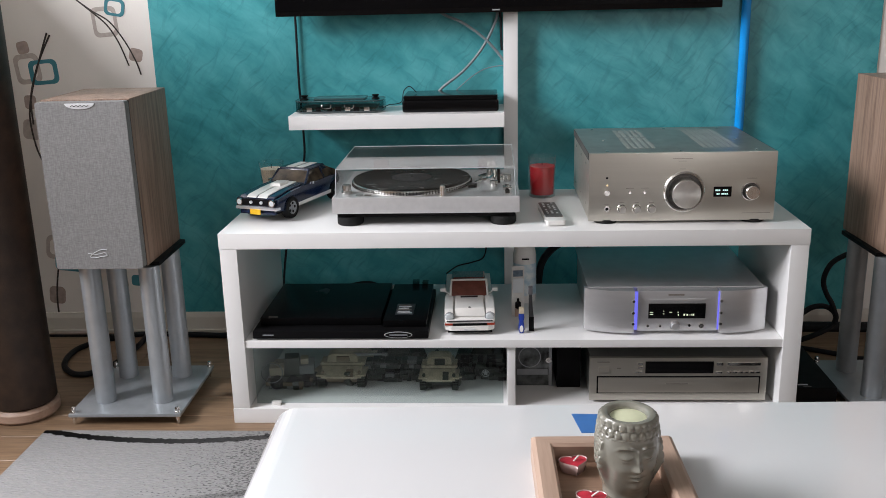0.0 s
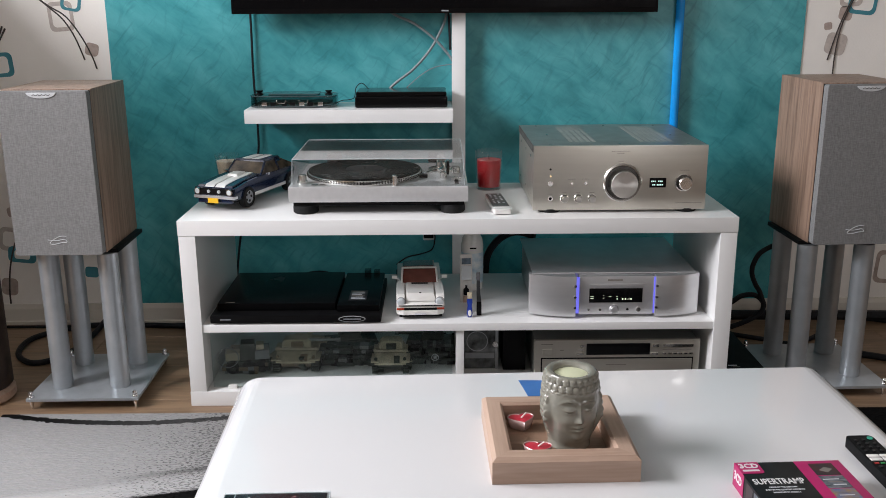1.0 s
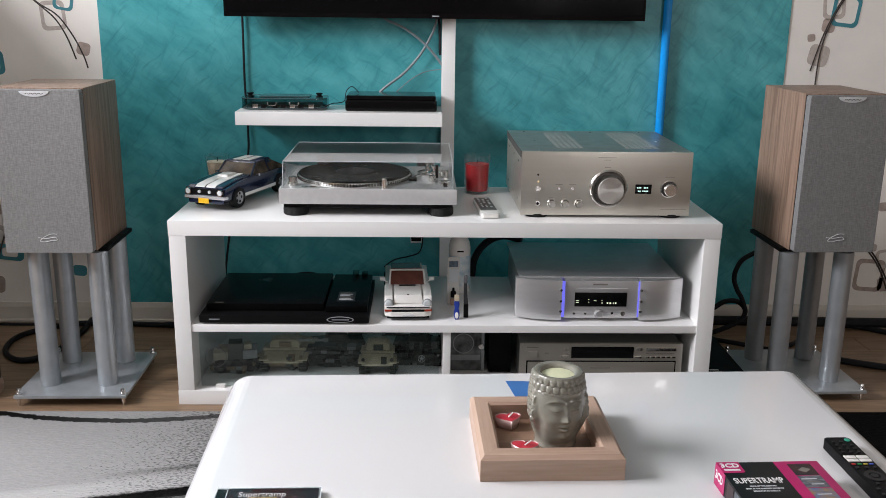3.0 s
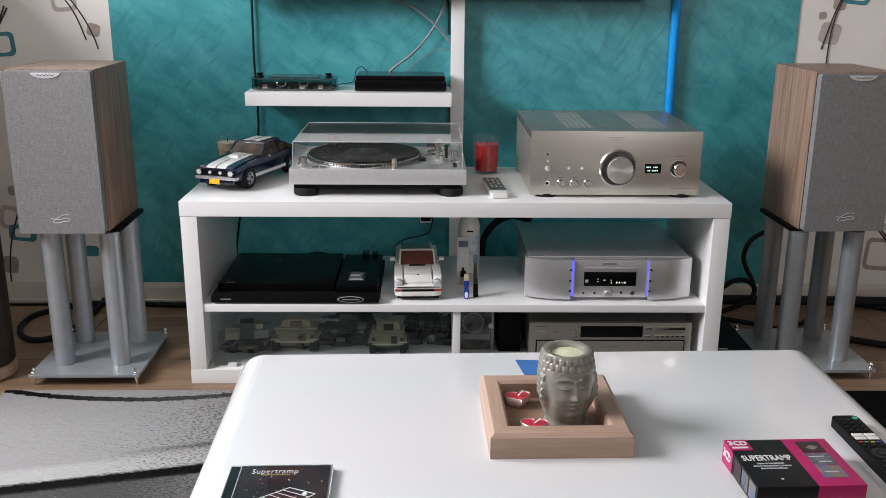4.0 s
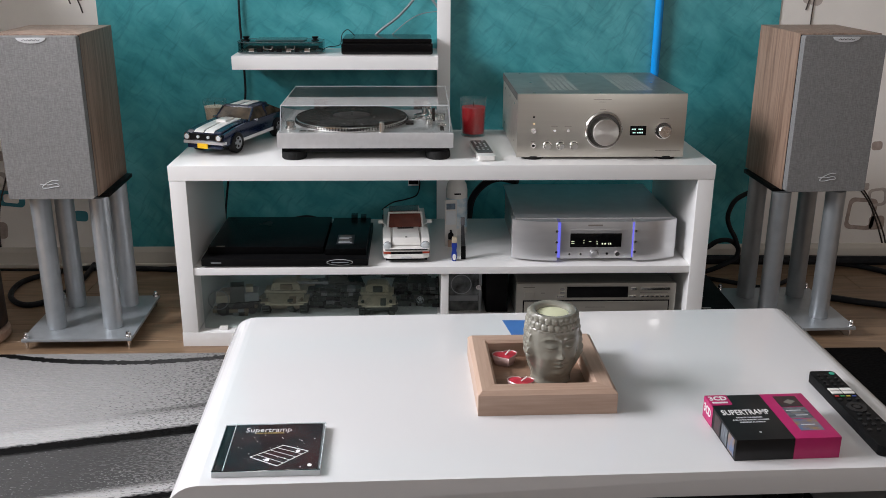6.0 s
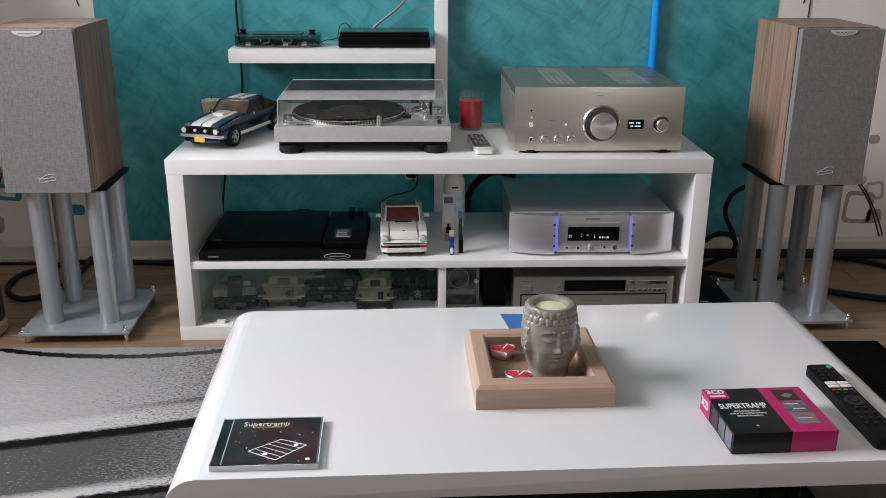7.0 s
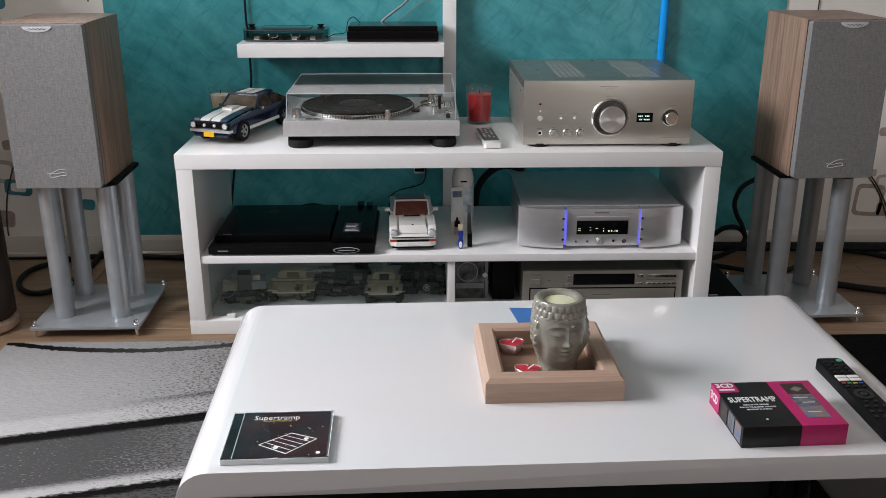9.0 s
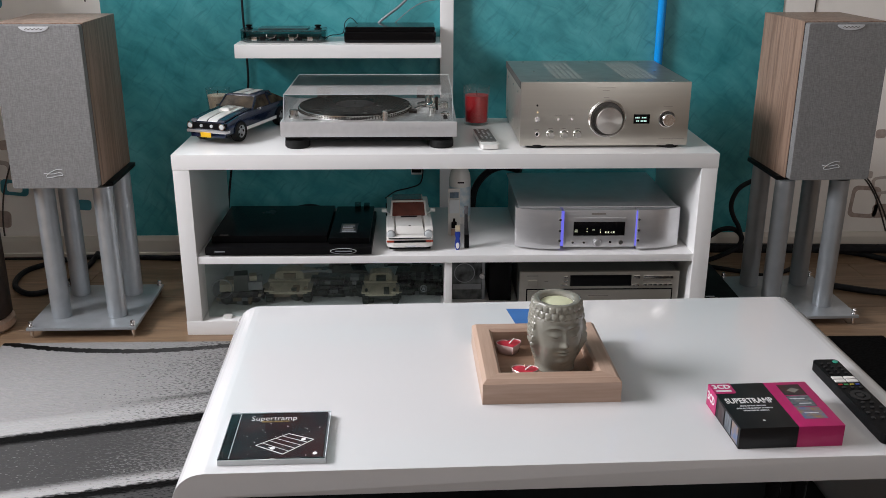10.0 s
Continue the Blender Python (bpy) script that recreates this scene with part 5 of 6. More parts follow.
part("bristle_head", block(-0.006, 0.006, -0.006, 0.006, 0.050, 0.064, 0.001), TAN, br)
part("white_oval", slab([(0.0045 * math.cos(math.pi * k / 10), 0.012 + 0.0085 * math.sin(math.pi * k / 10)) for k in range(20)], -0.0065, -0.0045, "y", 0.0005), WHITEB, br, "white oval inlay")
bp = thing("brush", "black carbon fibre record brush standing upright", "brush", (0.0455, 2.3692, SH), 0)
bp.scale = (1.025, 1.025, 1.025)
part("handle", slab([(-0.0062, 0.0), (0.0062, 0.0), (0.0058, 0.036), (-0.0062, 0.036)], -0.006, 0.006, "y", 0.0015), BLACK, bp)
part("grip", slab([(-0.0062, 0.0362), (0.0056, 0.0362), (0.0030, 0.060), (0.0016, 0.092), (-0.0066, 0.092), (-0.0068, 0.060)], -0.005, 0.005, "y", 0.0015), stuff("dark_grey_plastic", (0.045, 0.046, 0.05), 0.3, vary=0.2, scale=80), bp, "dark grey tapering grip")
part("tip", block(-0.0075, 0.0025, -0.004, 0.004, 0.0921, 0.112, 0.0015), stuff("grey_felt", (0.12, 0.12, 0.13), 0.8, vary=0.1), bp)

# ---------------------------------------------------------------- brick-built tanks behind glass on the bottom panel
def brick_tank(at, turn, hull, track, turret, scale=1.0, label="", gun=0.07):
    t = thing("model_tank", label, "model tank", at, turn, "model tanks")
    t.scale = (1.024, 1.024, 1.024)
    k = scale
    part("hull", slab([(-0.075 * k, 0.020 * k), (-0.085 * k, 0.032 * k), (-0.060 * k, 0.044 * k), (0.080 * k, 0.044 * k), (0.086 * k, 0.026 * k), (0.070 * k, 0.016 * k), (-0.06 * k, 0.016 * k)], -0.034 * k, 0.034 * k, "y", 0.002), hull, t)
    for s in (-1, 1):
        part("track", slab([(-0.082 * k, 0.018 * k), (-0.076 * k, 0.030 * k), (0.076 * k, 0.030 * k), (0.084 * k, 0.018 * k), (0.066 * k, 0.0), (-0.066 * k, 0.0)], min(s * 0.034 * k, s * 0.052 * k), max(s * 0.034 * k, s * 0.052 * k), "y", 0.003), track, t)
        for j in range(5):
            part("road_wheel", can(0.010 * k, -0.002, 0.002, ((-0.052 + j * 0.026) * k, s * 0.053 * k, 0.012 * k), "y", 16), track, t)
        part("mudguard", block(-0.082 * k, 0.080 * k, min(s * 0.035 * k, s * 0.054 * k), max(s * 0.035 * k, s * 0.054 * k), 0.0325 * k, 0.036 * k, 0.001), hull, t)
    tu = part("turret", taper_box(0.036 * k, 0.028 * k, -0.03 * k, 0.03 * k, -0.024 * k, 0.024 * k, 0.0442 * k, 0.066 * k, 0.002), turret, t)
    part("gun_barrel", can(0.0042 * k, 0.0, gun * k, (0.034 * k, 0, 0.056 * k), "x", 14), turret, t)
    part("muzzle", can(0.0065 * k, (gun - 0.012) * k, gun * k, (0.034 * k, 0, 0.056 * k), "x", 14), GREYB, t)
    part("hatch", can(0.010 * k, 0.0662 * k, 0.071 * k, (-0.008 * k, 0.008 * k, 0), seg=16), turret, tu)
    for x in (-0.070, -0.058, 0.052, 0.064):
        for y in (-0.024, -0.008, 0.008, 0.024):
            part("stud", can(0.0025 * k, 0.0441 * k, 0.046 * k, (x * k, y * k, 0), seg=8), hull, t)
    for x, y in ((-0.072, -0.045), (-0.03, -0.045), (0.03, -0.045), (0.07, -0.045)):
        part("tool_box", block((x - 0.012) * k, (x + 0.012) * k, (y - 0.006) * k, (y + 0.006) * k, 0.0362 * k, 0.0425 * k, 0.001), track if x < 0 else hull, t)
    return t

brick_tank((-0.4461, 2.5163, LO), 70, TAN, GREEN, TAN, 1.0, "tan brick-built tank behind the glass pane", 0.085)
brick_tank((-0.3133, 2.5826, LO), 12, GREEN, BLACK, GREEN, 0.9, "dark green brick-built tank behind the glass pane", 0.09)
brick_tank((-0.1899, 2.4833, LO), 100, TAN, GREEN, GREEN, 0.85, "tan and green brick-built tank behind the glass pane", 0.05)
brick_tank((-0.0775, 2.5827, LO), 174, GREEN, BLACK, GREEN, 0.85, "dark green brick-built tank with a pale star", 0.09)
star = bpy.data.objects["model_tank.003"]
part("star_roundel", lathe([(0.0085, 0), (0.010, 0), (0.010, 0.0012), (0.0085, 0.0012), (0.0085, 0)], 24, (-0.02, 0.1215, 0.026), "y"), WHITEC, star, "pale ring with a star")
part("star", slab([(-0.02 + (0.0075 if k % 2 == 0 else 0.003) * math.sin(math.pi * k / 5), 0.026 + (0.0075 if k % 2 == 0 else 0.003) * math.cos(math.pi * k / 5)) for k in range(10)], 0.1125, 0.1220, "y"), WHITEC, star)
def brick_front(tank, turn, width, rows, z0, reach, tones, seed):
    """Staggered rows of small bricks on the end of a model that faces the room."""
    rnd = random.Random(seed)
    back = Matrix.Rotation(radians(-turn), 4, "Z")
    for r in range(rows):
        w = width * (1.0 - 0.035 * max(0, r - 1) + (0.10 if r == 1 else 0))
        x = -w / 2
        while x < w / 2 - 0.004:
            step = rnd.choice((0.008, 0.012, 0.016, 0.024))
            x1 = min(x + step, w / 2)
            d = rnd.uniform(0, 0.012) + max(0, r - 1) * 0.008
            if rnd.random() > 0.10:
                part("brick", block(x + 0.0002, x1 - 0.0002, -reach + d, -reach + d + 0.03, z0 + r * 0.0096, z0 + r * 0.0096 + 0.0094, 0.0004, 1), rnd.choice(tones), tank, m=back)
            if rnd.random() > 0.55:
                part("stud", can(0.0024, z0 + (r + 1) * 0.0096 - 0.0003, z0 + (r + 1) * 0.0096 + 0.0014, ((x + x1) / 2, -reach + d + 0.006, 0), seg=8), rnd.choice(tones), tank, m=back)
            x = x1

LEVEL = Matrix.Rotation(radians(-70), 4, "Z")

def tank_front(tank, turn, w, reach, tone, second):
    """The bow of a model tank that faces the room: tracks, sloped plates, mudguards and the turret's cheek."""
    back = Matrix.Rotation(radians(-turn), 4, "Z")
    y = -reach
    for k in (-1, 1):
        a, b = sorted((k * w * 0.34, k * w * 0.52))
        part("track_bow", slab([(y + 0.004, 0.008), (y, 0.020), (y + 0.006, 0.032), (y + 0.050, 0.034), (y + 0.050, 0.0), (y + 0.014, 0.0)], a, b, "x", 0.002), BLACK, tank, m=back)
        for q in range(4):
            part("track_link", block(a + 0.001, b - 0.001, y - 0.0015 + 0.001 * q, y + 0.004 + 0.001 * q, 0.005 + 0.007 * q, 0.0095 + 0.007 * q, 0.0005, 1), GREEN, tank, m=back)
        a, b = sorted((k * w * 0.32, k * w * 0.54))
        part("mudguard_bow", block(a, b, y - 0.004, y + 0.055, 0.0355, 0.0395, 0.0008), tone, tank, m=back)
        part("lamp", can(0.0045, 0.0, 0.005, (k * w * 0.40, y + 0.006, 0.044), "y", 14, 0.0006), second, tank, m=back)
    part("lower_plate", slab([(y + 0.016, 0.012), (y + 0.004, 0.026), (y + 0.030, 0.026), (y + 0.030, 0.012)], -w * 0.335, w * 0.335, "x", 0.0008), second, tank, m=back)
    part("glacis_plate", slab([(y + 0.002, 0.0265), (y, 0.033), (y + 0.026, 0.052), (y + 0.040, 0.052), (y + 0.040, 0.0265)], -w * 0.44, w * 0.44, "x", 0.0008), tone, tank, m=back)
    for q in range(5):
        x = (-0.36 + 0.18 * q) * w
        part("plate", slab([(y - 0.0012, 0.0330), (y + 0.0180, 0.0470), (y + 0.0195, 0.0460), (y + 0.001, 0.0325)], x - w * 0.080, x + w * 0.080, "x"), second if q == 3 else tone, tank, m=back)
    part("hull_roof", block(-w * 0.48, w * 0.48, y + 0.030, y + 0.075, 0.0522, 0.0585, 0.001), tone, tank, m=back)
    part("turret_cheek", slab([(-w * 0.34, 0.0587), (-w * 0.31, 0.076), (-w * 0.22, 0.081), (w * 0.24, 0.081), (w * 0.32, 0.075), (w * 0.34, 0.0587)], y + 0.034, y + 0.074, "y", 0.0015), tone, tank, m=back)
    part("mantlet", block(-w * 0.12, w * 0.16, y + 0.026, y + 0.034, 0.0610, 0.0765, 0.002), second, tank, m=back)
    for q in range(6):
        part("stud", can(0.0024, 0.0584, 0.0602, ((-0.43 + 0.172 * q) * w, y + 0.0325, 0), seg=8), tone, tank, m=back)

DTAN = stuff("dark_tan_brick", (0.27, 0.20, 0.125), 0.35, vary=0.1)
DGREEN = stuff("dark_green_brick", (0.035, 0.055, 0.045), 0.35, vary=0.1)
models = [bpy.data.objects[q] for q in ("model_tank", "model_tank.001", "model_tank.002", "model_tank.003")]
tank_front(models[0], 70, 0.118, 0.096, TAN, DTAN)
brick_front(models[1], 12, 0.165, 5, 0.0, 0.120, (GREEN, DGREEN, DGREEN, GREYB, BLACK), 5)
tank_front(models[2], 100, 0.094, 0.082, TAN, GREEN)
brick_front(models[3], 174, 0.130, 5, 0.0, 0.112, (DGREEN, DGREEN, GREEN, BLACK), 9)
part("gun_barrel", lathe([(0, 0), (0.0045, 0), (0.0032, 0.095), (0, 0.095)], 14, (0.012, -0.050, 0.076), "x"), GREYB, models[0], "long grey gun barrel", m=LEVEL)
part("muzzle", can(0.0055, 0.090, 0.104, (0.012, -0.050, 0.076), "x", 14, 0.0008), GREYB, models[0], m=LEVEL)
tr = thing("model_truck", "grey and tan brick-built half-track behind the glass", "model truck", (-0.5787, 2.4501, LO), 10)
tr.scale = (1.023, 1.023, 1.023)
part("chassis", block(-0.055, 0.055, -0.03, 0.05, 0.018, 0.034, 0.002), GREEN, tr)
part("bonnet", block(-0.058, -0.01, -0.022, 0.022, 0.034, 0.056, 0.002), TAN, tr)
part("cab", taper_box(0.022, 0.018, -0.026, 0.026, -0.02, 0.02, 0.034, 0.078, 0.002), GREEN, tr)
part("crate", block(0.018, 0.056, -0.028, 0.028, 0.036, 0.060, 0.002), GREYB, tr)
part("crate", block(0.022, 0.042, -0.020, 0.010, 0.0602, 0.074, 0.002), TAN, tr)
part("hoop", lathe([(0.0255, -0.0012), (0.0272, -0.0012), (0.0272, 0.0012), (0.0255, 0.0012), (0.0255, -0.0012)], 40, (-0.050, -0.043, 0.052), "y"), GREYB, tr, "thin grey hoop")
brick_front(tr, 10, 0.116, 6, 0.0, 0.040, (GREEN, DGREEN, BLACK, DTAN, GREYB), 14)
for x in (-0.04, 0.0, 0.035):
    for s in (-1, 1):
        part("wheel", can(0.018, -0.006, 0.006, (x, 0.01 + s * 0.035, 0.018), "y", 20, 0.002), RUBBER, tr)
pane = thing("glass_pane", "tinted glass front in the lower bay of the bench", "glass panel", (-0.3344, 2.3315, LO))
pane.scale = (1.015, 1.015, 1.015)
gl = part("pane", block(-0.309, 0.305, 0, 0.004, 0.0, 0.155, 0.0006), PANE, pane)
gl.visible_shadow = False
part("white_stop", block(-0.268, -0.246, -0.014, -0.002, 0.0, 0.009, 0.001), WHITEB, pane, "small white plastic stop")

gm = thing("game_disc_case", "grey clear plastic model box with a round print", "model box", (0.0566, 2.4394, LO), 0)
gm.scale = (1.022, 1.022, 1.022)
part("box", block(-0.046, 0.044, 0, 0.11, 0.0, 0.128, 0.002), stuff("grey_clear_plastic", (0.16, 0.175, 0.175), 0.15, vary=0.45, scale=30), gm)
part("ring_print", lathe([(0.026, 0), (0.0285, 0), (0.0285, 0.001), (0.026, 0.001), (0.026, 0)], 32, (-0.012, -0.0002, 0.078), "y"), GREYB, gm)
part("edge_trim", block(0.036, 0.044, -0.002, 0.0, 0.0, 0.128, 0.0008), GREYB, gm)
part("lower_trim", block(-0.044, 0.034, -0.002, 0.0, 0.030, 0.046, 0.0008), GREYB, gm)
part("latch", can(0.008, 0, 0.004, (0.036, -0.002, 0.07), "y", 20, 0.001), KNOB, gm)
solo("black_box", block(0.1135, 0.175, 2.4285, 2.64, LO, 0.167, 0.002), BLACK, "black plastic box beside the disc changer", "box")

# power socket with plugs behind the bench
so = thing("wall_socket", "white wall socket with a black plug on the teal wall", "wall socket", (-0.0883, WALL_Y - 0.003, 0.2967))
part("plate", block(-0.018, 0.018, -0.010, 0.0, -0.025, 0.045, 0.003), FOIL, so)
part("plug", block(-0.016, 0.016, -0.045, -0.0102, -0.010, 0.024, 0.004), BLACK, so, "black plug")
wall_cable("cable", "black power cable hanging from the wall socket", [(-0.075, 2.895, 0.313), (-0.068, 2.878, 0.296), (-0.078, 2.889, 0.255), (-0.114, 2.900, 0.237), (-0.155, 2.867, 0.236), (-0.186, 2.824, 0.226)], 0.0022, CABLE)
wall_cable("cable", "black cable lying behind the record player", [(-0.350, 2.671, 0.228), (-0.376, 2.687, 0.239), (-0.402, 2.693, 0.243), (-0.433, 2.698, 0.239), (-0.464, 2.704, 0.229)], 0.0035, CABLE)
wall_cable("cable", "thick black cable arching behind the disc player", [(0.227, 2.736, 0.335), (0.175, 2.764, 0.341), (0.129, 2.775, 0.320), (0.094, 2.780, 0.274), (0.084, 2.785, 0.213), (0.081, 2.791, 0.101), (0.091, 2.802, 0.012)], 0.011, CABLE)

# ---------------------------------------------------------------- cables and box on the floor
def floor_cable(label, pts, r):
    solo("cable", sweep([(x, y, z + r) for x, y, z in pts], r, 10), CABLE, label, "cable")

floor_cable("thick black speaker cable coiled on the floor", [(-1.144, 2.951, 0.0), (-1.136, 2.864, 0.0), (-1.135, 2.786, 0.0), (-1.150, 2.665, 0.0), (-1.188, 2.597, 0.0), (-1.236, 2.585, 0.0), (-1.289, 2.635, 0.0), (-1.314, 2.706, 0.0), (-1.312, 2.779, 0.0), (-1.278, 2.830, 0.0), (-1.234, 2.866, 0.0), (-1.172, 2.897, 0.0), (-1.082, 2.900, 0.0), (-0.970, 2.893, 0.0), (-0.848, 2.880, 0.0)], 0.0085)
floor_cable("thin black cable along the skirting board", [(-1.628, 2.906, 0.000), (-1.422, 2.900, 0.000), (-1.195, 2.900, 0.000), (-0.989, 2.900, 0.000), (-0.844, 2.884, 0.012), (-0.741, 2.878, 0.006), (-0.659, 2.878, 0.000)], 0.004)
floor_cable("thick black power cable looped beside the bench", [(0.818, 2.800, 0.068), (0.835, 2.800, 0.087), (0.852, 2.800, 0.098), (0.877, 2.800, 0.115), (0.910, 2.800, 0.119), (0.935, 2.800, 0.107), (0.948, 2.800, 0.086), (0.940, 2.800, 0.059), (0.909, 2.800, 0.038), (0.864, 2.800, 0.018), (0.824, 2.800, 0.006)], 0.008)
floor_cable("black cable rising to the loudspeaker", [(0.940, 2.780, 0.097), (0.925, 2.780, 0.135), (0.910, 2.780, 0.159), (0.897, 2.780, 0.191), (0.898, 2.780, 0.222), (0.915, 2.780, 0.257), (0.951, 2.780, 0.280), (0.985, 2.780, 0.293), (1.008, 2.780, 0.325)], 0.0075)
floor_cable("thick black cable along the wall", [(0.697, 2.878, 0.018), (0.840, 2.884, 0.016), (1.045, 2.884, 0.014), (1.250, 2.884, 0.012), (1.557, 2.889, 0.006), (1.965, 2.889, 0.000)], 0.016)
floor_cable("black cable bent across the floor", [(1.250, 2.941, 0.0), (1.334, 2.905, 0.0), (1.388, 2.876, 0.0), (1.441, 2.826, 0.0), (1.500, 2.751, 0.0), (1.600, 2.669, 0.0)], 0.009)
floor_cable("dark blue cable beside the stand", [(1.117, 2.616, 0.0), (1.176, 2.591, 0.0), (1.232, 2.563, 0.0), (1.300, 2.535, 0.0), (1.403, 2.498, 0.0), (1.539, 2.444, 0.0)], 0.01)
floor_cable("black cable under the stand", [(0.839, 2.780, 0.000), (0.921, 2.736, 0.000), (0.992, 2.693, 0.000), (1.064, 2.725, 0.000), (1.105, 2.758, 0.000)], 0.007)
pb = thing("power_conditioner", "low black metal box on the floor beside the bench", "power box", (0.7478, 2.3882, 0))
pb.scale = (1.02, 1.1, 1.02)
part("housing", block(-0.062, 0.062, 0, 0.26, 0.004, 0.055, 0.002), BLACK, pb)
part("front_mark", block(-0.028, -0.004, 0.014, 0.020, 0.0551, 0.0554), WHITEC, pb, "pale print")
part("front_mark", block(-0.018, 0.002, 0.006, 0.009, 0.0551, 0.0554), INK, pb)
for sx in (-0.045, 0.045):
    for sy in (0.02, 0.24):
        part("foot", can(0.008, 0.0, 0.0042, (sx, sy, 0), seg=12), RUBBER, pb)

# ---------------------------------------------------------------- things on the coffee table
TR = TZ + 0.0003
tray = thing("wooden_tray", "square pale beech tray with thick rounded frame", "tray", (0.1118, 1.3550, TR), 1.2)
tray.scale = (1.018, 1.045, 0.935)
# floor board in a darker beech tone than the frame bars
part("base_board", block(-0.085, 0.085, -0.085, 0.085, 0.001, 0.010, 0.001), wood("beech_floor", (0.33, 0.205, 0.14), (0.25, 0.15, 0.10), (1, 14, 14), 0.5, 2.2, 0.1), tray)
def bar(len2, w0, w1, h):
    """One frame side with mitred ends and a sloped inner edge."""
    bm = bmesh.new()
    v = [bm.verts.new(q) for q in ((-len2, -w0, 0), (len2, -w0, 0), (len2 - w1, -w0 + w1, 0), (-len2 + w1, -w0 + w1, 0), (-len2, -w0, h - 0.006), (len2, -w0, h - 0.006), (-len2 + 0.006, -w0 + 0.006, h), (len2 - 0.006, -w0 + 0.006, h), (len2 - w1 + 0.004, -w0 + w1 - 0.004, h), (-len2 + w1 - 0.004, -w0 + w1 - 0.004, h), (len2 - w1, -w0 + w1, h - 0.004), (-len2 + w1, -w0 + w1, h - 0.004))]
    for f in ((3, 2, 1, 0), (0, 1, 5, 4), (4, 5, 7, 6), (6, 7, 8, 9), (9, 8, 10, 11), (11, 10, 2, 3), (1, 2, 10, 8, 7, 5), (0, 4, 6, 9, 11, 3)):
        bm.faces.new([v[i] for i in f])
    bmesh.ops.recalc_face_normals(bm, faces=bm.faces)
    return bm
for k in range(4):
    part("frame_bar", bar(0.1020, 0.1020, 0.030, 0.041), BEECH, tray, m=Matrix.Rotation(radians(90 * k), 4, "Z"))

def head_pot():
    """A pot shaped as a calm head with a band of round curls."""
    bm = bmesh.new()
    prof = [(0.0, 0.0), (0.0325, 0.0), (0.0338, 0.002), (0.0335, 0.007), (0.0345, 0.013), (0.0388, 0.024), (0.0424, 0.036), (0.0444, 0.050), (0.0448, 0.064), (0.0446, 0.078), (0.0434, 0.092), (0.0415, 0.104), (0.0398, 0.1130), (0.0380, 0.1160), (0.0350, 0.1165), (0.0300, 0.1155), (0.0262, 0.1120), (0.0250, 0.104), (0.0, 0.103)]
    fine = []
    for (r0, h0), (r1, h1) in zip(prof, prof[1:]):
        n = max(1, int(math.hypot(r1 - r0, h1 - h0) / 0.0013)) if 0.004 < h0 < 0.113 and h1 > h0 else 2
        fine += [(r0 + (r1 - r0) * k / n, h0 + (h1 - h0) * k / n, h1 > h0 or r1 > r0) for k in range(n)]
    fine.append((0.0, 0.103, False))
    seg, rings = 144, []
    g = lambda a, b, sa, sb: math.exp(-(a / sa) ** 2 - (b / sb) ** 2)
    for r, h, outer in fine:
        if r < 1e-5:
            rings.append([bm.verts.new((0, 0, h))])
            continue
        ring = []
        for i in range(seg):
            a = 2 * math.pi * i / seg - math.pi
            rr, u = r, a * 0.044
            if outer and 0.003 < h < 0.1150:
                top, h = h, h - 0.0100
                # nose, brow, lids, lips, chin
                rr += 0.0080 * g(u, h - 0.0450, 0.0046, 0.0048) + 0.0052 * g(u, h - 0.0560, 0.0034, 0.0115)
                for s in (-1, 1):
                    rr += 0.0024 * g(u - s * 0.0038, h - 0.0425, 0.0028, 0.0028)
                    rr += 0.0030 * g(u - s * 0.0160, h - 0.0735 + 22 * (u - s * 0.0160) ** 2, 0.012, 0.0022)
                    rr -= 0.0030 * g(u - s * 0.0155, h - 0.0670, 0.0085, 0.0040)
                    rr += 0.0040 * g(u - s * 0.0160, h - 0.0600, 0.0080, 0.0048)
                    rr -= 0.0016 * g(u - s * 0.0160, h - 0.0568 - 14 * (u - s * 0.0160) ** 2, 0.0080, 0.0011)
                    rr += 0.0080 * g(u - s * 0.0530, h - 0.0440, 0.0050, 0.022) - 0.0028 * g(u - s * 0.0530, h - 0.0480, 0.0022, 0.013)
                    rr -= 0.0022 * g(u - s * 0.0420, h - 0.0300, 0.0060, 0.016)
                    rr += 0.0014 * g(u - s * 0.0220, h - 0.0400, 0.0100, 0.0090)
                rr += 0.0034 * g(u, h - 0.0335, 0.0080, 0.0020) + 0.0036 * g(u, h - 0.0275, 0.0062, 0.0024) - 0.0014 * g(u, h - 0.0305, 0.0092, 0.0009)
                rr += 0.0038 * g(u, h - 0.0160, 0.0090, 0.0058) - 0.0030 * g(u, h + 0.0015, 0.0260, 0.0055)
                # rows of curls; at the back they reach further down
                h = top
                low = 0.0945 if abs(a) < 1.15 else 0.045
                if h > low - 0.004:
                    row = (h - 0.0945) / 0.0104
                    j = math.floor(row)
                    ph = (a / (2 * math.pi) * 24 + 0.5 * (j % 2)) % 1 - 0.5
                    d = (ph / 0.5) ** 2 + ((row - j - 0.5) / 0.5) ** 2
                    rr += 0.0027 * math.sqrt(max(0.0, 1 - d * 0.85)) * min(1.0, (h - low + 0.004) / 0.004) * (1.0 if h < 0.1141 else 0.0)
            ring.append(bm.verts.new((rr * math.sin(a), -rr * math.cos(a) * 1.02, h)))
        rings.append(ring)
    for a, b in zip(rings, rings[1:]):
        for i in range(seg):
            j = (i + 1) % seg
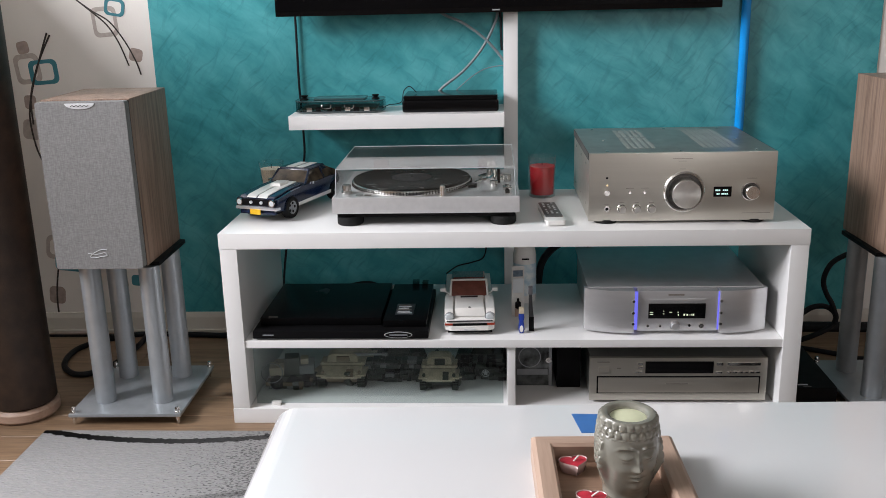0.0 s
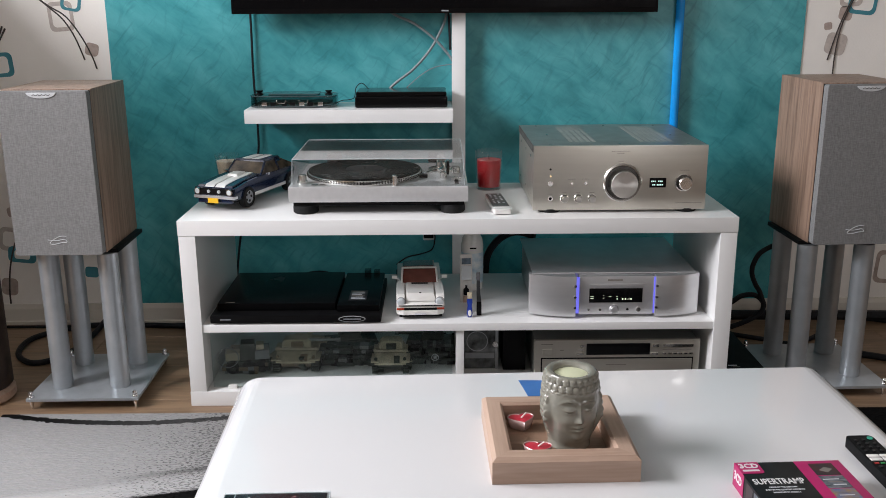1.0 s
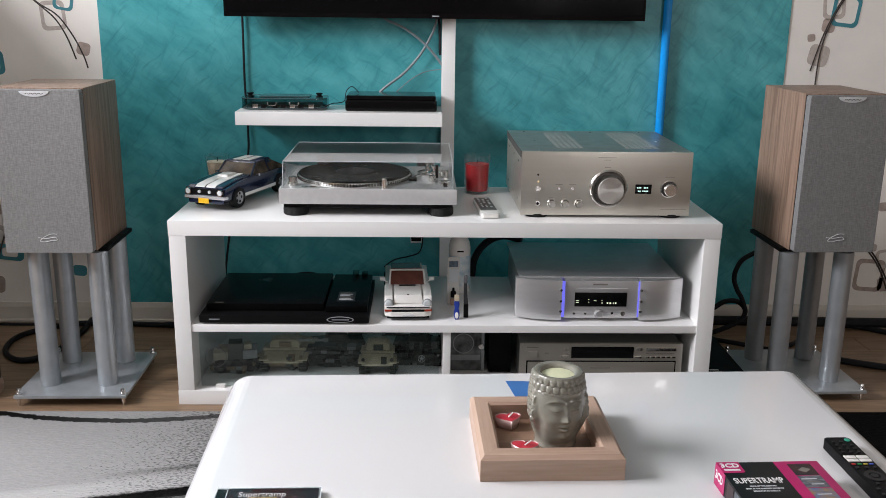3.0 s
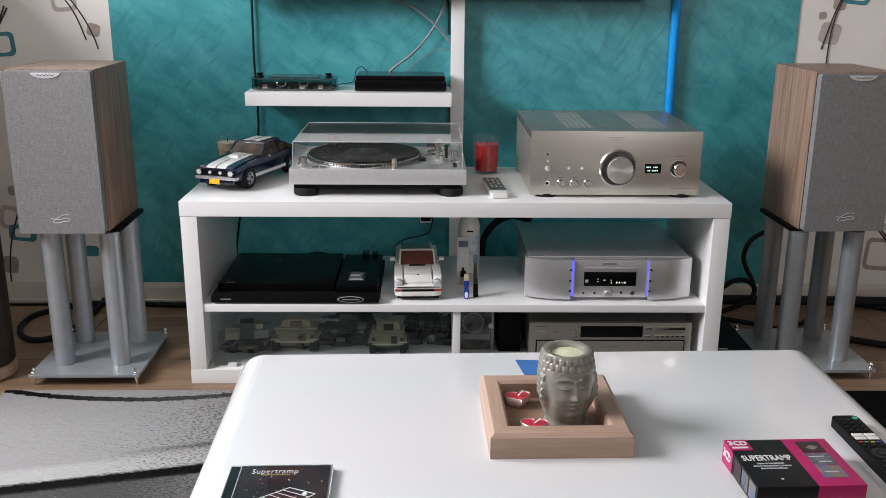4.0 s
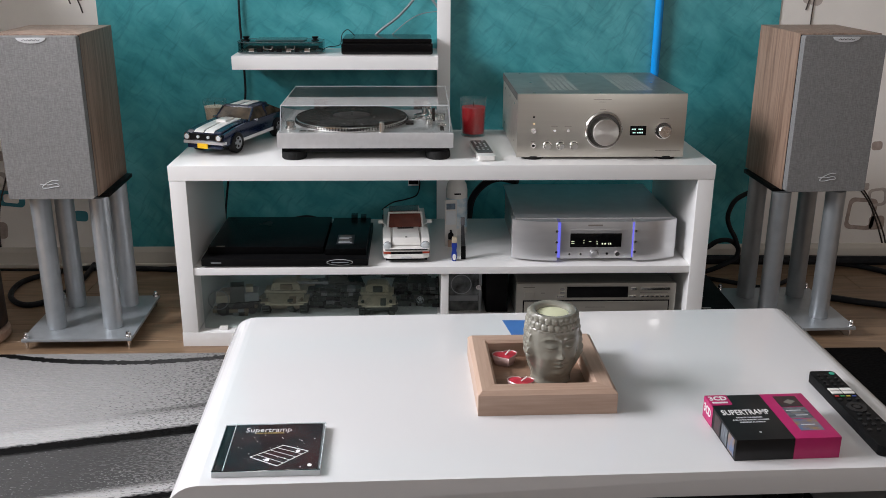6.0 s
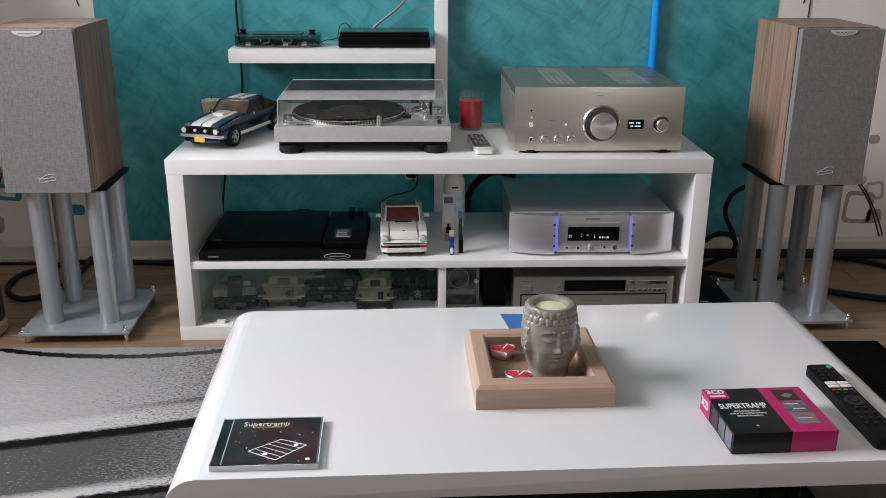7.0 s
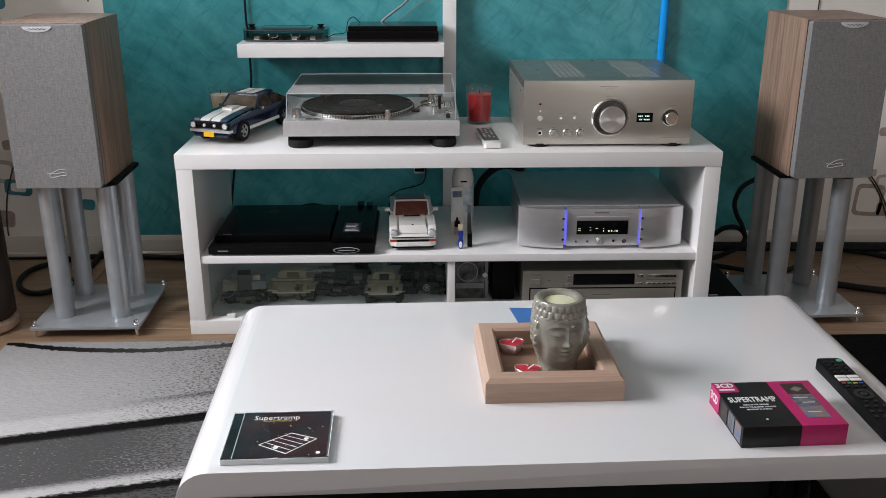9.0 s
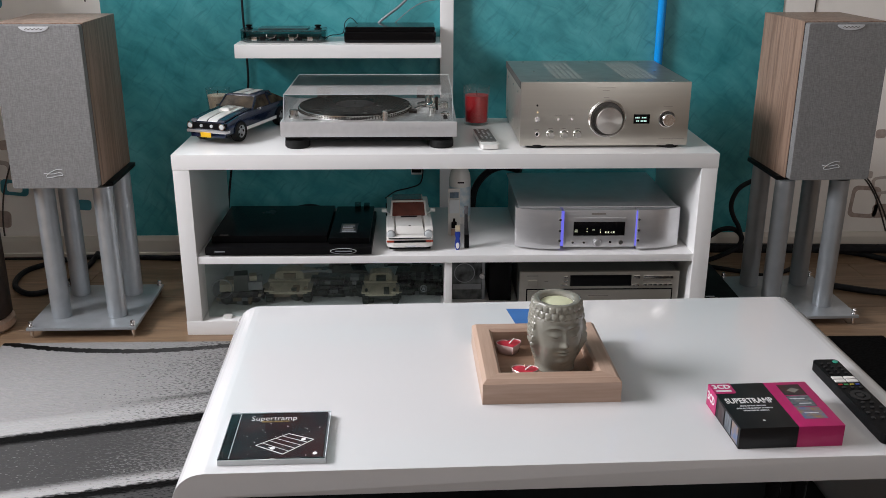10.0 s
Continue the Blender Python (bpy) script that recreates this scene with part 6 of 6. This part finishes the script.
            if len(a) == 1:
                bm.faces.new((a[0], b[i], b[j]))
            elif len(b) == 1:
                bm.faces.new((a[i], b[0], a[j]))
            else:
                bm.faces.new((a[i], b[i], b[j], a[j]))
    bmesh.ops.recalc_face_normals(bm, faces=bm.faces)
    return bm

BASE = TR + 0.0105
solo("head_shaped_pot", head_pot(), CERAMIC, "glazed taupe ceramic pot shaped as a statue head with curls", "candle pot", pose(0.1311, 1.3515, BASE, 0, 0, 11) @ Matrix.Diagonal((0.94, 0.95, 1.01, 1)))
solo("candle", lathe([(0, 0.1035), (0.0246, 0.1035), (0.0252, 0.1100), (0.0235, 0.1106), (0, 0.1098)], 40), stuff("pale_green_wax", (0.66, 0.68, 0.47), 0.5, vary=0.05, scale=50), "pale green wax filling the head-shaped pot", "candle", pose(0.1311, 1.3515, BASE))

def heart(size):
    out = []
    for k in range(40):
        a = 2 * math.pi * k / 40
        out.append((size * 16 * math.sin(a) ** 3 / 17, size * (13 * math.cos(a) - 3.4 * math.cos(2 * a) - 1.6 * math.cos(3 * a) - 0.5 * math.cos(4 * a)) / 17))
    return out

HWAX = stuff("pink_red_wax", (0.55, 0.035, 0.06), 0.35, vary=0.15, scale=60)
CUP = stuff("thin_clear_cup", (0.50, 0.34, 0.32), 0.15, vary=0.1, coat=0.5)
def heart_light(at, turn):
    h = thing("heart_tealight", "pink heart-shaped tealight in a clear cup", "tealight", at, turn, "tealights in the tray")
    cup = bmesh.new()
    rim = [[cup.verts.new((x * k, y * k, z)) for x, y in heart(0.0225)] for k, z in ((0.86, 0.0), (1.0, 0.0165), (0.955, 0.0165), (0.93, 0.0125))]
    for a, b in zip(rim, rim[1:]):
        for i in range(40):
            cup.faces.new((a[i], a[(i + 1) % 40], b[(i + 1) % 40], b[i]))
    cup.faces.new(rim[0][::-1])
    part("cup", cup, CUP, h, "clear plastic cup")
    part("wax", slab(heart(0.0207), 0.0125, 0.0152, "z", 0.0008), HWAX, h)
    part("wick", sweep([(0, 0, 0.015), (0.003, 0.001, 0.0175), (0.009, 0.004, 0.021)], 0.0012, 6), WHITEB, h, "white wick")
heart_light((0.0644, 1.4035, BASE), 12)
heart_light((0.0801, 1.3085, BASE), -6)

solo("blue_card", slab([(0.0786, 1.6072), (0.1363, 1.6051), (0.1341, 1.5400), (0.0890, 1.5399)], TR, TR + 0.0006, "z"), stuff("blue_card", (0.05, 0.17, 0.46), 0.5, vary=0.08), "small blue card lying behind the tray", "card")

# compact disc in its case
cd = thing("cd_case", "clear compact disc case with a black starry cover", "cd case", (-0.2801, 1.1531, TR), 1.4)
STAR = stuff("black_cover_print", (0.006, 0.006, 0.008), 0.4, vary=0.4, scale=25, other=(0.025, 0.007, 0.007), spec=0.15)
CASE = glass("clear_polystyrene", (0.96, 0.97, 0.98), 0.02, 1.18)
part("spine_tray", block(-0.0705, -0.0575, -0.061, 0.061, 0.001, 0.0062, 0.0005), BLACK, cd, "dark tray at the spine")
bk = part("booklet", block(-0.0560, 0.0665, -0.0595, 0.0595, 0.0060, 0.0078), STAR, cd, "black printed booklet")
part("back_tray", block(-0.057, 0.0695, -0.061, 0.061, 0.0010, 0.0055, 0.0005), stuff("grey_tray", (0.28, 0.28, 0.29), 0.3, vary=0.1), cd)
lid2 = part("case_lid", block(-0.0710, 0.0710, -0.0625, 0.0625, 0.0083, 0.0100, 0.0005), CASE, cd, "clear case lid")
lid2.visible_shadow = False
for y0, y1 in ((-0.0625, -0.0612), (0.0612, 0.0625)):
    part("case_rim", block(-0.071, 0.071, y0, y1, 0.0, 0.0082, 0.0003), CLEARP, cd)
part("case_rim", block(0.0698, 0.071, -0.0610, 0.0610, 0.0, 0.0082, 0.0003), CLEARP, cd)
part("case_spine", block(-0.071, -0.0707, -0.0610, 0.0610, 0.0, 0.0082), CLEARP, cd)
part("hinge_line", block(-0.0572, -0.0566, -0.0612, 0.0612, 0.0063, 0.0081), CLEARP, cd)
WHITEI = stuff("white_print", (0.72, 0.72, 0.72), 0.4, vary=0.03)
GOLD = stuff("gold_print", (0.45, 0.32, 0.07), 0.4, vary=0.05)
lettering("Supertramp", 0.0175, WHITEI, bk, Matrix.Translation((-0.0085, 0.0440, 0.0079)), squeeze=0.78, bold=-0.0002)
lettering("CRIME OF THE CENTURY", 0.0042, GOLD, bk, Matrix.Translation((-0.006, 0.0352, 0.0079)), squeeze=0.82, bold=0.00003)
# a tilted window grille drawn among the stars
win = [(-0.0252, -0.0274), (0.0161, 0.0013), (0.0516, -0.0151), (0.0134, -0.0509)]
for (x0, y0), (x1, y1) in zip(win, win[1:] + win[:1]):
    part("picture_line", sweep([(x0, y0, 0.0079), (x1, y1, 0.0079)], 0.0006, 4, 1), WHITEI, bk)
for k in range(1, 5):
    s = k / 5
    (ax, ay), (bx0, by0), (cx0, cy0), (dx, dy) = win
    part("picture_line", sweep([(ax + (bx0 - ax) * s, ay + (by0 - ay) * s, 0.0079), (dx + (cx0 - dx) * s, dy + (cy0 - dy) * s, 0.0079)], 0.0004, 4, 1), WHITEI, bk)
part("picture_spot", can(0.0035, 0.0078, 0.0082, (-0.0019, -0.0351, 0), seg=10), WHITEI, bk)
part("picture_spot", can(0.0032, 0.0078, 0.0082, (0.0376, -0.0141, 0), seg=10), WHITEI, bk)
rs = random.Random(4)
for k in range(26):
    part("star_dot", can(rs.choice((0.0004, 0.0005, 0.0009)), 0.0078, 0.0081, (rs.uniform(-0.05, 0.062), rs.uniform(-0.055, 0.03), 0), seg=6), WHITEI, bk)
part("round_seal", can(0.003, 0.0078, 0.0082, (0.056, -0.050, 0), seg=14), WHITEI, bk)

# boxed set of three discs
bx = thing("cd_box_set", "black and magenta card box set of three discs", "cd box set", (0.4205, 1.1819, TR), 2.3)
bx.scale = (0.996, 1.007, 1.187)
MAG = stuff("magenta_card", (0.42, 0.010, 0.115), 0.4, vary=0.05, scale=30)
BCARD = stuff("black_card", (0.007, 0.007, 0.008), 0.4, vary=0.1, scale=30, spec=0.3)
part("black_half", block(-0.0735, 0.0085, -0.0635, 0.0635, 0.0, 0.0268, 0.0008), BCARD, bx)
part("magenta_half", block(0.0087, 0.0735, -0.0635, 0.0635, 0.0, 0.0268, 0.0008), MAG, bx, "magenta half of the box")
part("corner_tab", slab([(-0.0736, 0.0636), (-0.0736, 0.0330), (-0.0460, 0.0330), (-0.0430, 0.0345), (-0.0420, 0.0370), (-0.0420, 0.0636)], 0.0269, 0.0272, "z"), MAG, bx, "magenta corner tab")
part("spine_tab", block(-0.0741, -0.0736, 0.026, 0.0636, 0.0, 0.0271), MAG, bx)
lettering("3CD", 0.0160, WHITEI, bx, Matrix.Translation((-0.0580, 0.0525, 0.0274)), squeeze=0.86)
part("print_line", block(-0.070, -0.047, 0.0385, 0.0430, 0.0272, 0.0274), WHITEI, bx)
lettering("SUPERTRAMP", 0.0200, WHITEI, bx, Matrix.Translation((-0.0325, 0.0105, 0.0271)), squeeze=0.585, bold=0.0002)
for words, y in (("CRIME OF THE CENTURY", -0.004), ("EVEN IN THE QUIETEST MOMENTS", -0.0105), ("BREAKFAST IN AMERICA", -0.017)):
    lettering(words, 0.0042, WHITEC, bx, Matrix.Translation((-0.0325, y, 0.0271)), squeeze=0.80, bold=0.00003)
part("print_spot", can(0.002, 0.0269, 0.0271, (-0.0325, -0.044, 0), seg=8), WHITEC, bx)
lettering("3CD", 0.0150, WHITEI, bx, Matrix.Translation((-0.0743, 0.046, 0.0145)) @ Euler((radians(90), 0, radians(-90))).to_matrix().to_4x4(), squeeze=0.95)
pics = (stuff("cover_picture_black", (0.012, 0.011, 0.013), 0.35, vary=0.4, scale=60, other=(0.05, 0.012, 0.012)),
        stuff("cover_picture_slate", (0.03, 0.04, 0.055), 0.35, scale=90, stretch=(1, 3, 1), other=(0.16, 0.18, 0.20)),
        stuff("cover_picture_harbour", (0.06, 0.13, 0.28), 0.35, scale=70, other=(0.26, 0.16, 0.07)))
for k, mt in enumerate(pics):
    y1 = 0.055 - k * 0.0335
    pc = part("cover_picture", block(0.0255, 0.0590, y1 - 0.0315, y1, 0.0269, 0.0271), mt, bx, ("dark square picture", "slate square picture", "blue and orange square picture")[k])
    if k == 0:
        part("picture_line", slab([(0.034, y1 - 0.018), (0.044, y1 - 0.010), (0.053, y1 - 0.016), (0.043, y1 - 0.025)], 0.0271, 0.0273, "z"), INK, bx)
    else:
        for j in range(3):
            part("picture_line", block(0.028 + 0.004 * j, 0.050 + 0.002 * j, y1 - 0.010 - 0.007 * j, y1 - 0.008 - 0.007 * j, 0.0271, 0.0272), WHITEC if (j + k) % 2 else INK, bx)
for k, mt in enumerate(pics):
    part("spine_picture", block(-0.0740, -0.0736, -0.058 + 0.026 * (2 - k), -0.036 + 0.026 * (2 - k), 0.003, 0.0245), mt, bx)

# long black remote control
rm = thing("remote_control", "long black television remote control with many keys", "remote control", (0.5691, 1.2367, TR), 1.4)
rm.scale = (0.986, 1.05, 1)
part("body", slab(rounded(0.042, 0.222, 0.008), 0.001, 0.0165, "z", 0.003), BLACK, rm)
part("power_key", can(0.0045, 0.0166, 0.0182, (0.013, 0.100, 0), seg=18, edge=0.0005), stuff("green_key", (0.03, 0.32, 0.22), 0.4, vary=0.05), rm, "round green power key")
KEY = stuff("black_key", (0.016, 0.016, 0.017), 0.4, vary=0.1, spec=0.2)
for j in range(4):
    for i in range(3):
        if not (j == 0 and i == 2):
            part("key", can(0.0026, 0.0166, 0.0186, (-0.012 + i * 0.012, 0.094 - j * 0.0105, 0), seg=12, edge=0.0005), KEY, rm)
for j in range(2):
    for i in range(2):
        part("white_key", block(-0.018 + i * 0.019, -0.001 + i * 0.019, 0.044 - j * 0.0095, 0.0515 - j * 0.0095, 0.0166, 0.0184, 0.0008), WHITEB, rm, "white shortcut key")
for i, c in enumerate(((0.45, 0.03, 0.03), (0.03, 0.3, 0.08), (0.5, 0.4, 0.05), (0.05, 0.1, 0.45))):
    part("colour_key", block(-0.017 + i * 0.009, -0.011 + i * 0.009, 0.0265, 0.0295, 0.0166, 0.0178, 0.0004), stuff("colour_key", c, 0.4, vary=0.05), rm, "small coloured key")
part("ring_key", lathe([(0.008, 0.0166), (0.0145, 0.0166), (0.0145, 0.0178), (0.008, 0.0178), (0.008, 0.0166)], 28, (0, -0.005, 0)), KEY, rm)
part("centre_key", can(0.006, 0.0166, 0.0184, (0, -0.005, 0), seg=20, edge=0.0005), KEY, rm)
for j, n in enumerate((3, 2, 3, 3, 3)):
    for i in range(n):
        part("key", can(0.003, 0.0166, 0.0186, ((i - (n - 1) / 2) * 0.0135, (0.018, -0.026, -0.040, -0.054, -0.068)[j], 0), seg=12, edge=0.0005), KEY, rm)

# under the table
for x in (0.4183, 0.4553):
    kn = thing("small_bottle", "small glossy black bottle on the lower shelf", "bottle", (x, 1.1425, 0.1103), group="bottles under the table")
    part("body", lathe([(0, 0), (0.012, 0), (0.0125, 0.148), (0.009, 0.160), (0, 0.160)], 20), PIANO, kn)
    part("cap", lathe([(0.0095, 0.1602), (0.0105, 0.166), (0.0100, 0.182), (0.006, 0.187), (0, 0.188)], 20), PIANO, kn)

# ---------------------------------------------------------------- prints on the wallpaper
def motif(cx, cz, s, mirror=1, extra=True):
    """A group of rounded squares with two long stems, printed on the paper."""
    y1, y0 = WALL_Y - 0.0006, WALL_Y + 0.001
    def sq(x, z, w, h, r, mat, turn, ring=0.0, lift=0.0):
        pts = []
        for a, b in rounded(w * s, h * s, r * s, 4):
            c, d = math.cos(radians(turn)), math.sin(radians(turn))
            pts.append((cx + mirror * (x * s + a * c - b * d), cz + z * s + a * d + b * c))
        if not ring:
            part("print", slab(pts, y1 - lift, y0, "y"), mat, wall_north)
            return
        mx, mz = cx + mirror * x * s, cz + z * s
        k = 1 - 2 * ring / min(w, h)
        bm = bmesh.new()
        loops = [[bm.verts.new((mx + (px - mx) * q, yy, mz + (pz - mz) * q)) for px, pz in pts] for q, yy in ((1, y0), (1, y1 - lift), (k, y1 - lift), (k, y0))]
        n = len(pts)
        for a, b in zip(loops, loops[1:]):
            for i in range(n):
                bm.faces.new((a[i], a[(i + 1) % n], b[(i + 1) % n], b[i]))
        bmesh.ops.recalc_face_normals(bm, faces=bm.faces)
        part("print", bm, mat, wall_north)
    def stem(pts, r):
        part("print_stem", sweep([(cx + mirror * x * s, WALL_Y - 0.0008, cz + z * s) for x, z in pts], r * s, 5, 5), STEM, wall_north)
    return sq, stem

# above the loudspeaker at the left of the teal
sq, stem = motif(-1.1750, 0.9675, 0.883)
sq(-0.006, 0.0, 0.085, 0.098, 0.018, TAUPE2, 4, 0.012)
sq(0.032, 0.046, 0.068, 0.056, 0.016, TEALP, -10, 0.009, 0.0004)
sq(0.087, -0.110, 0.045, 0.043, 0.012, TAUPE, -14)
stem([(-0.116, 0.091), (-0.085, 0.066), (-0.045, 0.032), (0.0, -0.01), (0.034, -0.069), (0.06, -0.145)], 0.0026)
stem([(-0.10, 0.078), (-0.045, 0.036), (0.01, 0.0), (0.055, -0.065), (0.085, -0.13), (0.098, -0.175)], 0.0026)
# tall group half hidden by the brown drum
sq, stem = motif(-1.4088, 0.8256, 1.039)
sq(-0.022, 0.010, 0.075, 0.085, 0.018, TAUPE2, 6, 0.012)
sq(0.024, 0.0, 0.085, 0.07, 0.016, TEALP, 4, 0.011, 0.0004)
sq(-0.028, -0.085, 0.035, 0.04, 0.010, TAUPE, 0)
sq(-0.035, -0.165, 0.052, 0.058, 0.014, TAUPE2, -8)
sq(-0.028, 0.07, 0.035, 0.035, 0.010, TAUPE, 10)
stem([(0.048, 0.11), (0.02, 0.045), (-0.01, -0.03), (-0.035, -0.12), (-0.03, -0.21), (-0.015, -0.26)], 0.0026)
stem([(0.056, 0.104), (0.03, 0.06), (0.0, 0.0), (-0.025, -0.075), (-0.028, -0.15)], 0.0026)
# low group at the left
sq, stem = motif(-1.4221, 0.2614, 1.039)
sq(0.0, 0.020, 0.060, 0.075, 0.018, TAUPE2, -8, 0.011)
sq(0.034, -0.030, 0.085, 0.050, 0.014, TEALP, -6, 0.011, 0.0004)
sq(-0.016, -0.132, 0.050, 0.055, 0.014, TAUPE, -6)
sq(0.020, 0.105, 0.030, 0.030, 0.009, TAUPE, 8)
stem([(0.045, 0.075), (0.018, 0.01), (-0.005, -0.06), (-0.018, -0.14), (-0.02, -0.21)], 0.0026)
sq, stem = motif(-1.1701, 0.1711, 1.039)
sq(0.0, 0.0, 0.042, 0.034, 0.010, TEALP, -4)
sq(-0.045, -0.010, 0.025, 0.025, 0.007, TAUPE, 0)
# above the loudspeaker at the right of the teal
sq, stem = motif(1.1809, 1.0143, 0.883)
sq(0.002, 0.012, 0.078, 0.092, 0.018, TAUPE2, 4, 0.012)
sq(0.046, -0.006, 0.098, 0.108, 0.020, TEALP, -6, 0.012, 0.0004)
sq(-0.020, 0.072, 0.036, 0.034, 0.010, TAUPE, -20)
sq(0.034, 0.112, 0.024, 0.024, 0.007, TAUPE2, 10)
sq(-0.010, -0.056, 0.046, 0.046, 0.012, TAUPE, -8)
sq(-0.066, -0.098, 0.027, 0.025, 0.007, TAUPE, 8)
sq(-0.034, -0.158, 0.072, 0.072, 0.018, TAUPE2, -12)
stem([(0.10, 0.150), (0.062, 0.085), (0.022, 0.022), (-0.015, -0.06), (-0.04, -0.14), (-0.058, -0.212)], 0.0026)
stem([(0.092, 0.145), (0.055, 0.07), (0.012, -0.01), (-0.018, -0.09), (-0.032, -0.17), (-0.035, -0.27)], 0.0026)
# low group at the right
sq, stem = motif(1.4025, 0.1683, 1.039)
sq(0.0, 0.0, 0.095, 0.105, 0.018, TAUPE, -4, 0.012)
sq(0.045, 0.055, 0.060, 0.060, 0.015, TAUPE2, 8, 0.009, 0.0004)
sq(0.055, -0.030, 0.050, 0.046, 0.012, TAUPE, 4)
sq(0.0, 0.090, 0.026, 0.024, 0.007, TAUPE2, 0)
sq(0.018, 0.222, 0.034, 0.028, 0.009, TAUPE, 4)
stem([(-0.065, 0.11), (-0.02, 0.085), (0.025, 0.03), (0.06, -0.04), (0.085, -0.10)], 0.0026)
stem([(-0.06, 0.12), (0.0, 0.075), (0.05, 0.0), (0.085, -0.07), (0.10, -0.12)], 0.0026)

# ---------------------------------------------------------------- floor planks
PLANK = wood("oak_plank", (0.27, 0.178, 0.11), (0.175, 0.11, 0.064), (1, 11, 11), 0.42, 2.4)
shared = {}
for j in range(9):
    y0 = 1.868 + j * 0.118
    x0 = -2.18 + (j * 0.37) % 0.9 - 0.9
    while x0 < 2.48:
        a, b = max(x0, -1.61), min(x0 + 1.2, 2.49)
        if b - a > 0.05:
            key = round(b - a, 3)
            if key not in shared:
                shared[key] = mesh_of("plank", block(-(b - a) / 2 + 0.0006, (b - a) / 2 - 0.0006, -0.0584, 0.0584, -0.006, -0.0002, 0.0007, 1), PLANK)
            ob = new("plank", shared[key])
            ob.parent = floor
            ob.location = ((a + b) / 2, y0 + 0.059, 0)
        x0 += 1.2
